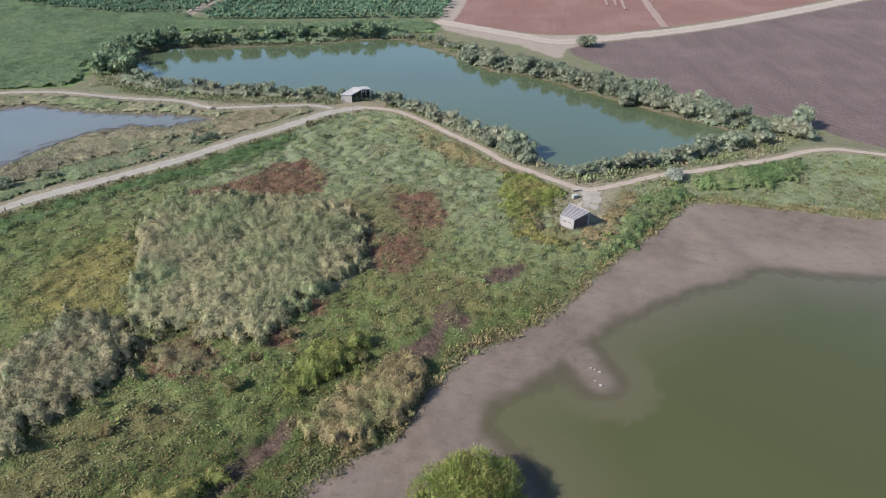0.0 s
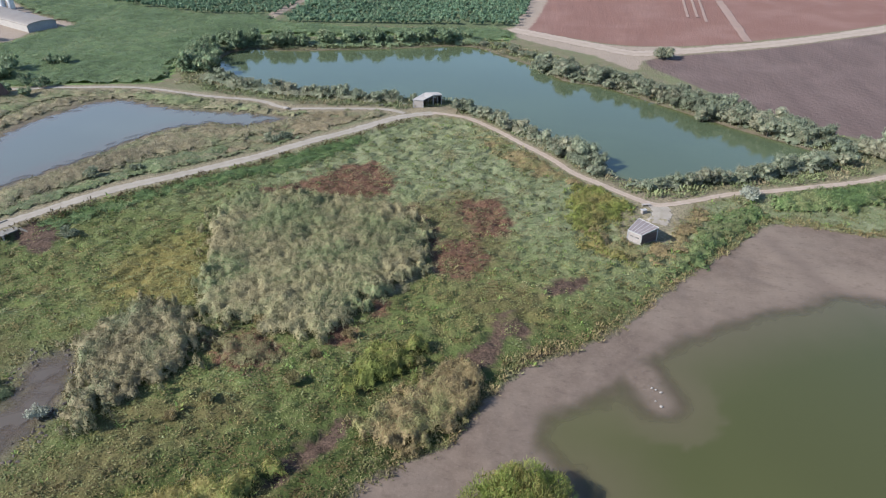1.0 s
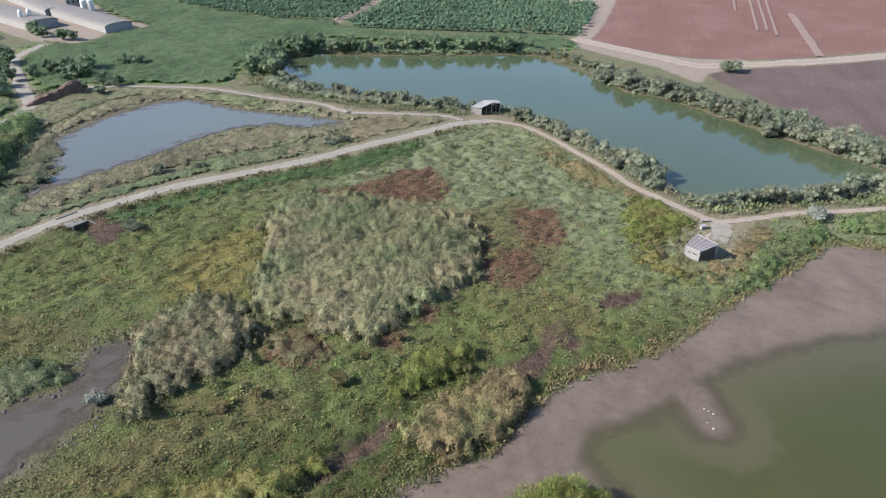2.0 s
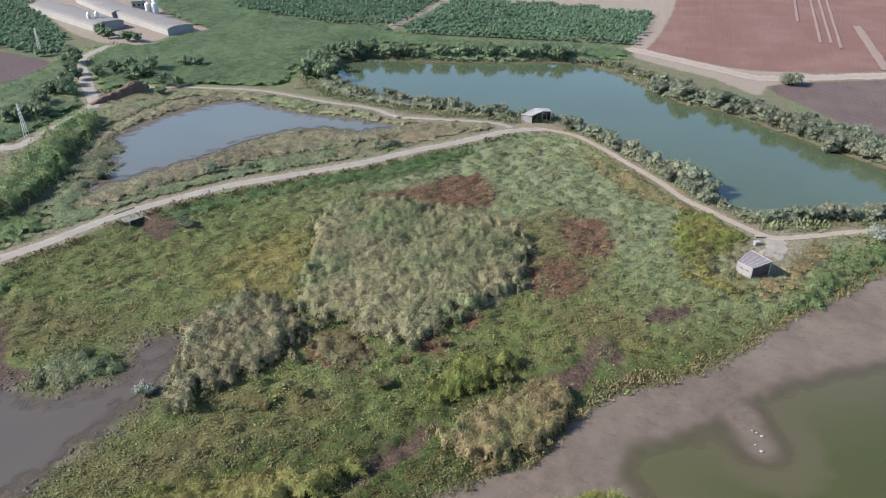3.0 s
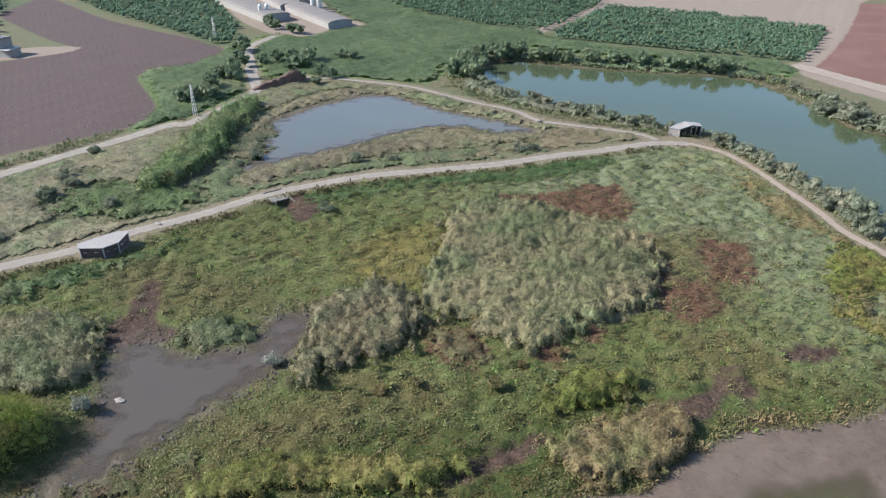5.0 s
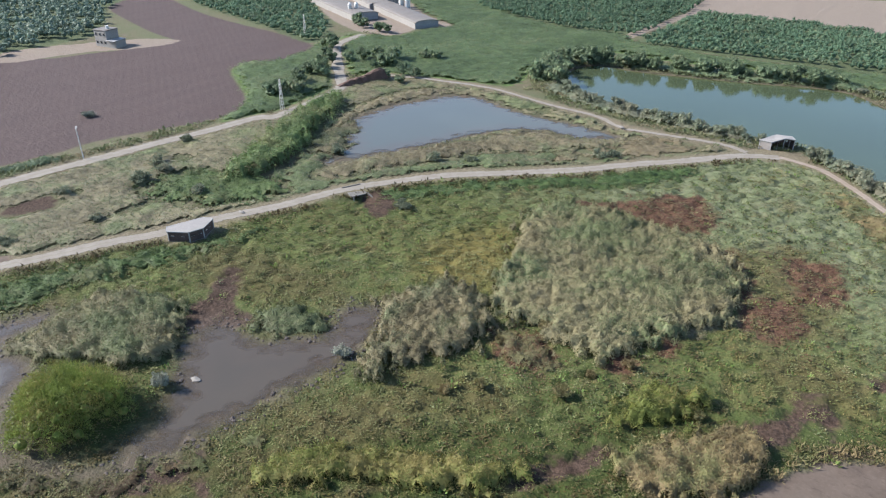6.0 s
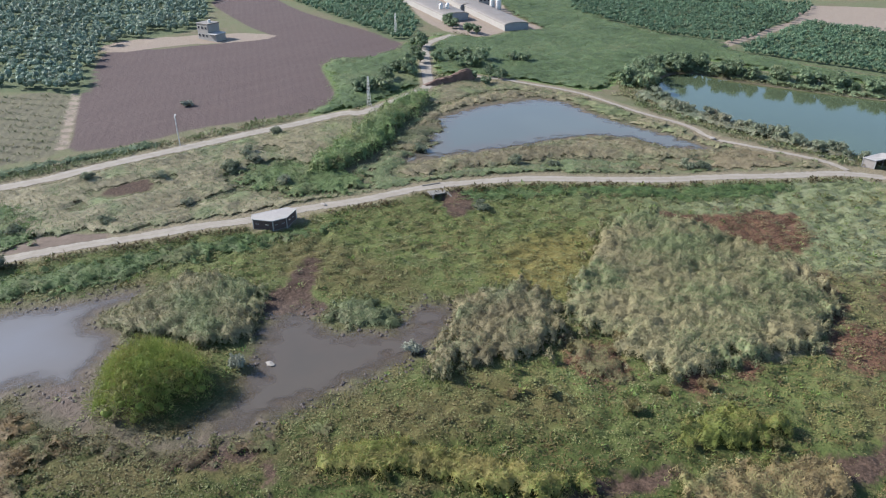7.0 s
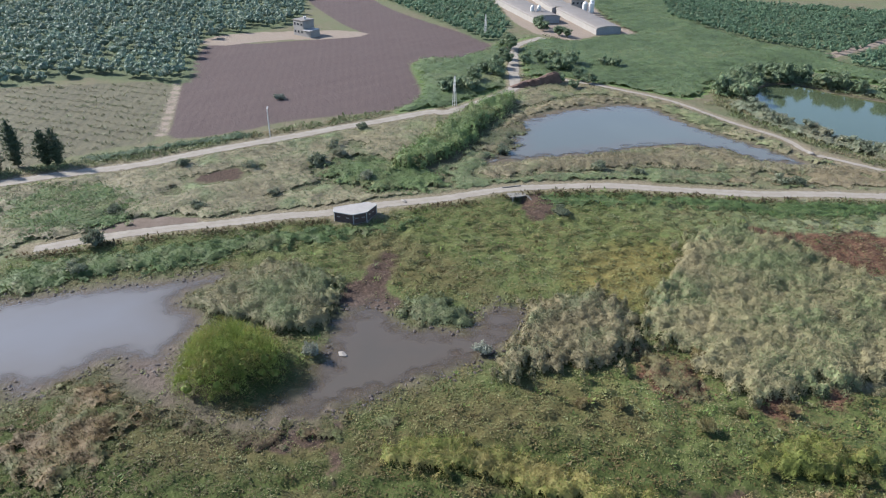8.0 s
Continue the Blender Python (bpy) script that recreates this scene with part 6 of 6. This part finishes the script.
hide("open-backed pale board hide with a flat roof beside the pond", [(-27.9, 186.4), (-25.1, 186.0), (-22.6, 188.6), (-20.4, 189.8), (-21.6, 192.3), (-25.2, 192.0)], [2.5, 2.5, 3.2, 2.9, 2.8, 2.7],
     [[], None, None, [], [0.3, 0.7], [0.5]], False, [WOOD_PALE, WOOD_PALE, WOOD_PALE, WOOD_DARK, WOOD_DARK, WOOD_PALE])
hide("dark board hide with viewing slots and a pale roof", [(-110.1, 69.9), (-106.4, 71.9), (-105.6, 74.6), (-107.3, 78.3), (-109.4, 77.6), (-111.8, 71.2)],
     [2.0, 2.05, 2.05, 2.0, 1.95, 1.95], [[0.2, 0.7], [0.25, 0.75], [0.3, 0.65], [], None, []], False, [WOOD_DARK] * 6)


def culvert():
    """A concrete culvert under the dike, with a splayed wing wall."""
    root = tagged(new("culvert"), "concrete culvert under the gravel dike road", "culvert")
    root.matrix_basis = pose(-95.6, 108.0, -0.6, 0, 0, 64)
    part("deck", block((-2.2, 0.2, 1.0), (2.2, 0.2, 0.9), (4.9, 0.2)), CONCRETE, root)
    part("parapet", block((-2.2, 2.75, 1.2), (2.2, 2.75, 1.2), (0.25, 0.26)), CONCRETE, root)
    part("headwall", block((-1.9, -2.35, 0.98), (1.9, -2.35, 0.98), (0.28, 0.22)), CONCRETE, root)
    for x in (-1.6, 1.6):
        part("abutment", block((x, -2.55, 0.2), (x, 2.6, 0.2), (0.35, 1.7)), CONCRETE, root)
    part("wing_wall", prism([(1.55, -2.6), (1.85, -2.6), (2.9, -5.4), (2.6, -5.5)], -0.8, [1.25, 1.25, 0.0, 0.0]), CONCRETE, root)
    part("wing_wall", prism([(-1.85, -2.6), (-1.55, -2.6), (-2.4, -4.6), (-2.7, -4.5)], -0.8, [1.1, 1.1, -0.3, -0.3]), CONCRETE, root)
    # dark panel added across the passage in place of the shade inside it
    part("back", block((-1.5, 0.6, 0.2), (1.5, 0.6, 0.2), (0.2, 1.6)), WOOD_DARK, root)


culvert()


def earth_bank():
    """A steep heap of red-brown earth with a wavy crest."""
    rng = np.random.default_rng(61)
    a, b = Vector((-154.0, 168.5)), Vector((-146.5, 185.0))
    along, bm = (b - a), bmesh.new()
    side = Vector((along.y, -along.x)).normalized()
    rows = []
    for i in range(25):
        s = i / 24
        c = a + along * s
        h = 4.2 * min(1.0, 0.15 + 1.25 * s) * min(1.0, (1 - s) * 9 + 0.15) * (0.92 + 0.12 * math.sin(9 * s)) + 0.1
        line = []
        for w, f in ((-4.5, 0.0), (-2.4, 0.62), (-0.9, 0.97), (0.0, 1.0), (0.5, 0.9), (1.1, 0.4), (1.8, 0.0)):
            p = c + side * w * (0.6 + 0.4 * h / 4)
            line.append(bm.verts.new((p.x + rng.normal() * 0.12, p.y + rng.normal() * 0.12, h * f - 0.1 + rng.normal() * 0.08)))
        rows.append(line)
    for p, q in zip(rows, rows[1:]):
        for j in range(6):
            bm.faces.new((p[j], p[j + 1], q[j + 1], q[j]))
    tagged(part("earth_bank", bm, EARTH, None), "steep bank of red-brown earth beside the dirt road", "earth bank")


earth_bank()


def pole(name, x, y, high, label, arms, lattice=False, lamp=False):
    root = tagged(new(name), label, "pole")
    root.location = (x, y, height_at(x, y))
    if lattice:
        for dx, dy in ((-1, -1), (-1, 1), (1, -1), (1, 1)):
            part("leg", block((0.45 * dx, 0.45 * dy, -0.3), (0.12 * dx, 0.12 * dy, high), (0.09, 0.09), up=(1, 0, 0), bevel=0), STEEL, root)
        for k in range(9):
            z0, z1 = high * k / 9, high * (k + 1) / 9
            w0, w1 = 0.45 - 0.33 * k / 9, 0.45 - 0.33 * (k + 1) / 9
            for d in (-1, 1):
                part("brace", block((-w0, d * w0, z0), (w1, d * w1, z1), (0.05, 0.05), bevel=0), STEEL, root)
                part("brace", block((d * w0, w0, z0), (d * w1, -w1, z1), (0.05, 0.05), bevel=0), STEEL, root)
    else:
        part("shaft", tube((0, 0, -0.3), (0, 0, high), 0.16, 0.10), STEEL if lamp else CONCRETE, root)
    for z, half in arms:
        part("crossarm", block((-half * 0.7, half * 0.7, z), (half * 0.7, -half * 0.7, z), (0.12, 0.12)), STEEL, root)
        for s in (-0.9, 0, 0.9):
            part("insulator", tube((-half * 0.7 * s, half * 0.7 * s, z + 0.05), (-half * 0.7 * s, half * 0.7 * s, z + 0.35), 0.07, 0.05, 8), WHITE, root)
    if lamp:
        part("lamp_head", block((-0.15, 0.1, high - 0.05), (-1.0, 0.8, high + 0.25), (0.45, 0.16)), WHITE, root, "pale lamp head")
    return root


pole("street_lamp", -164.2, 85.8, 7.6, "pale steel lamp post beside the dirt road", (), lamp=True)
pole("power_pole", -151.8, 141.2, 9.0, "grey lattice power pole in the thicket", ((8.7, 1.0),), lattice=True)
pole("power_pole", -216.6, 218.6, 9.0, "slim grey lattice power pole beside the orchard", ((8.7, 0.9),), lattice=True)


def barn(a, b, width, eaves, ridge, label):
    """A long low barn from its near gable a to its far gable b, with an arched sheet roof."""
    root = tagged(new("barn"), label, "barn", "barns of the farm")
    root.location = (*a, 0)
    d = Vector(b) - Vector(a)
    x, length = d.normalized(), d.length
    y = Vector((-x.y, x.x))
    at = lambda s, w, z: (x.x * s + y.x * w, x.y * s + y.y * w, z)
    half = width / 2
    for w in (-half, half):
        part("wall", block(at(0, w, eaves / 2), at(length, w, eaves / 2), (0.2, eaves + 0.4)), PLASTER, root)
    arch = [(half * 1.04 * math.cos(t), eaves + (ridge - eaves) * math.sin(t)) for t in np.linspace(math.pi, 0, 11)]
    for s, name in ((0.15, "gable"), (length - 0.15, "gable")):
        bm = bmesh.new()
        ring = [bm.verts.new(at(s - 0.1, w, z)) for w, z in arch + [(half, -0.2), (-half, -0.2)]]
        back = [bm.verts.new(at(s + 0.1, w, z)) for w, z in arch + [(half, -0.2), (-half, -0.2)]]
        bm.faces.new(ring), bm.faces.new(back[::-1])
        for i in range(len(ring)):
            bm.faces.new((ring[i], back[i], back[(i + 1) % len(ring)], ring[(i + 1) % len(ring)]))
        part(name, bm, SHEET_GREY, root, "grey sheet gable")
    bays = max(3, int(length / 9))
    for k in range(bays):
        s0, s1 = length * k / bays - (0.4 if k == 0 else 0), length * (k + 1) / bays - 0.03 + (0.4 if k == bays - 1 else 0)
        bm = bmesh.new()
        rows = [[bm.verts.new(at(s, w, z + dz)) for w, z in arch] for s, dz in ((s0, 0.02), (s1, 0.02))]
        over = [[bm.verts.new(at(s, w * 1.01, z + 0.12)) for w, z in arch] for s in (s0, s1)]
        n = len(arch)
        for i in range(n - 1):
            bm.faces.new((rows[0][i], rows[0][i + 1], rows[1][i + 1], rows[1][i])), bm.faces.new((over[0][i], over[1][i], over[1][i + 1], over[0][i + 1]))
            bm.faces.new((rows[0][i], over[0][i], over[0][i + 1], rows[0][i + 1])), bm.faces.new((rows[1][i], rows[1][i + 1], over[1][i + 1], over[1][i]))
        for i in (0, n - 1):
            bm.faces.new((rows[0][i], rows[1][i], over[1][i], over[0][i]))
        part("roof_bay", bm, TIN, root, "pale sheet roof")
    return root


SHEET_GREY = plain("grey_sheet", (0.20, 0.205, 0.215), 0.7, 0.15, 0.3)
barn((-218, 260), (-279, 291), 12.5, 2.6, 3.7, "long low barn with a pale sheet roof")
barn((-184, 261), (-236, 291), 11.0, 2.5, 3.6, "long low barn with a pale sheet roof")
barn((-229, 285), (-275, 316), 11.0, 2.4, 3.5, "low farm barn behind the others, pale roof")


def silo(x, y, r, high):
    root = tagged(new("silo"), "slim pale feed silo on legs", "silo", "silos of the farm")
    root.location = (x, y, height_at(x, y))
    part("body", tube((0, 0, 2.2), (0, 0, high), r, r, 16), STEEL, root)
    part("cap", tube((0, 0, high), (0, 0, high + 0.9), r * 1.03, 0.15, 16), STEEL, root)
    part("hopper", tube((0, 0, 0.9), (0, 0, 2.2), 0.25, r, 16), STEEL, root)
    for a in (0.8, 2.4, 3.9, 5.5):
        part("leg", tube((r * math.cos(a), r * math.sin(a), -0.3), (r * math.cos(a), r * math.sin(a), 2.6), 0.08, 0.08, 6), STEEL, root)


for x, y, r, high in ((-217.5, 287, 1.3, 6.2), (-214.6, 288, 1.3, 6.2), (-217.6, 292.5, 1.2, 6.8), (-229.5, 262.5, 0.9, 5.6), (-227.2, 264.6, 0.9, 5.6)):
    silo(x, y, r, high)


def house(name, label, x, y, turn, w, d, high, storeys, wing):
    """A flat-roofed house: walls with window openings filled by dark panes, a parapet roof and a low wing."""
    root = tagged(new(name), label, "house")
    root.matrix_basis = pose(x, y, height_at(x, y), 0, 0, turn)
    part("wall", prism([(-w / 2, -d / 2), (w / 2, -d / 2), (w / 2, d / 2), (-w / 2, d / 2)], -0.4, high), PLASTER, root)
    roof = part("roof", prism([(-w / 2 - 0.2, -d / 2 - 0.2), (w / 2 + 0.2, -d / 2 - 0.2), (w / 2 + 0.2, d / 2 + 0.2), (-w / 2 - 0.2, d / 2 + 0.2)], high, high + 0.3), TIN, root)
    part("water_tank", tube((w * 0.2, 0, high + 0.3), (w * 0.2, 0, high + 1.5), 0.6, 0.6, 14), STEEL, roof)
    for k in range(storeys):
        z = high * (k + 0.55) / storeys
        for i in range(3):
            c = -w / 2 + w * (i + 0.5) / 3
            frame_part = part("window", block((c - 0.6, -d / 2 - 0.02, z), (c + 0.6, -d / 2 - 0.02, z), (0.12, 1.2)), WHITE, root)
            part("pane", block((c - 0.5, -d / 2 - 0.06, z), (c + 0.5, -d / 2 - 0.06, z), (0.08, 1.0), bevel=0), GLAZING, frame_part)
    if wing:
        part("wing", prism([(w / 2 + 0.01, -d / 2), (w / 2 + wing, -d / 2), (w / 2 + wing, d / 2 - 1), (w / 2 + 0.01, d / 2 - 1)], -0.4, high * 0.45), PLASTER, root)
        part("wing_roof", prism([(w / 2 + 0.01, -d / 2 - 1.0), (w / 2 + wing + 0.3, -d / 2 - 1.0), (w / 2 + wing + 0.3, d / 2 - 0.8), (w / 2 + 0.01, d / 2 - 0.8)],
                                high * 0.45, [high * 0.46, high * 0.46, high * 0.5, high * 0.5]), WHITE, root, "white lean-to roof")
    return root


house("farmhouse", "pale two-storey farmhouse with a white lean-to in the field", -271, 163, 8, 6.5, 6.0, 6.2, 2, 4.5)
house("farm_office", "small pale two-storey block between the barns", -227, 293.5, 35, 6.0, 5.0, 6.0, 2, 0)


def cypress(x, y, high, wide, seed):
    root = tagged(new("cypress"), "tall slender dark green cypress beside the road", "tree", "cypresses at the roadside")
    root.location = (x, y, height_at(x, y))
    new("trunk", limbs_mesh("trunk", seed, 0.2, high * 0.9, 0.5, 4)).parent = root
    blobs = [(0.1 * math.sin(k), 0.1 * math.cos(2 * k), high * (0.10 + 0.105 * k), wide * 0.5 * math.sin(math.pi * (0.22 + 0.088 * k)) + 0.12,
              wide * 0.5 * math.sin(math.pi * (0.22 + 0.088 * k)) + 0.12, high * 0.11) for k in range(9)]
    new("crown", quad_mesh("crown", crown_quads(seed, blobs, 900, 0.6, 0.25, -0.6), LEAF_CYPRESS)).parent = root


LEAF_CYPRESS = foliage("cypress_leaves", (0.018, 0.03, 0.018), (0.05, 0.07, 0.04), (0.08, 0.08, 0.05), 0.1)
for x, y, high, wide, seed in ((-186, 30, 11.5, 4.4, 71), (-182.5, 35.5, 9.0, 4.0, 72), (-180.8, 37.5, 9.0, 4.2, 73), (-184.5, 24.5, 7.0, 4.6, 74), (-188, 20, 8.5, 4.6, 75)):
    cypress(x, y, high, wide, seed)


def stone(x, y, size, seed, label, sunk=0.1):
    rng, bm = np.random.default_rng(seed), bmesh.new()
    bmesh.ops.create_icosphere(bm, subdivisions=2, radius=1.0)
    for v in bm.verts:
        v.co *= 0.8 + 0.35 * rng.random()
        v.co = Vector((v.co.x * size[0], v.co.y * size[1], v.co.z * size[2]))
    ob = tagged(part("stone", bm, STONE, None), label, "stone")
    ob.location = (x, y, max(height_at(x, y), WATER - 0.2) + size[2] * (1 - sunk) * 0.5)


stone(-73.2, 46.2, (0.9, 0.55, 0.35), 81, "pale flat stone lying in the muddy pool")
stone(-113.5, 75.0, (0.9, 0.4, 0.3), 82, "pale boulder at the edge of the gravel road")
stone(-108.0, 86.2, (0.9, 0.35, 0.3), 83, "pale boulder at the edge of the gravel road")
stone(-62.5, 181.0, (0.9, 0.5, 0.4), 84, "pale boulder beside the earth track")
stone(-37.0, 186.6, (0.9, 0.4, 0.3), 85, "pale boulder beside the earth track")


def notice_box(x, y):
    root = tagged(new("notice_box"), "small pale wooden box on short legs beside the path", "box")
    root.matrix_basis = pose(x, y, height_at(x, y), 0, 0, 25)
    part("body", block((-0.5, 0, 0.55), (0.5, 0, 0.55), (0.7, 0.7)), WOOD_PALE, root)
    part("lid", block((-0.58, 0, 0.94), (0.58, 0, 0.94), (0.82, 0.06)), WHITE, root, "pale lid")
    for dx in (-0.42, 0.42):
        for dy in (-0.28, 0.28):
            part("leg", block((dx, dy, -0.2), (dx, dy, 0.25), (0.08, 0.08), up=(1, 0, 0)), WOOD_PALE, root)


def bench(x, y, turn):
    root = tagged(new("bench"), "low weathered wooden bench beside the path", "bench")
    root.matrix_basis = pose(x, y, height_at(x, y), 0, 0, turn)
    for k in (-0.14, 0.14):
        part("plank", block((-0.9, k, 0.45), (0.9, k, 0.45), (0.24, 0.06)), WOOD_PALE, root)
    for dx in (-0.7, 0.7):
        part("leg", block((dx, 0, -0.2), (dx, 0, 0.42), (0.1, 0.4), up=(0, 1, 0)), WOOD_PALE, root)


notice_box(26.8, 128.0)
bench(27.6, 131.0, 10)
for i, (x, y, size) in enumerate(((20.9, 76.2, 0.16), (21.4, 75.9, 0.14), (22.0, 75.4, 0.18), (21.6, 72.6, 0.20), (21.0, 73.6, 0.13))):
    stone(x, y, (size * 1.3, size, size * 0.8), 90 + i, "small pale stone on the wet mud")
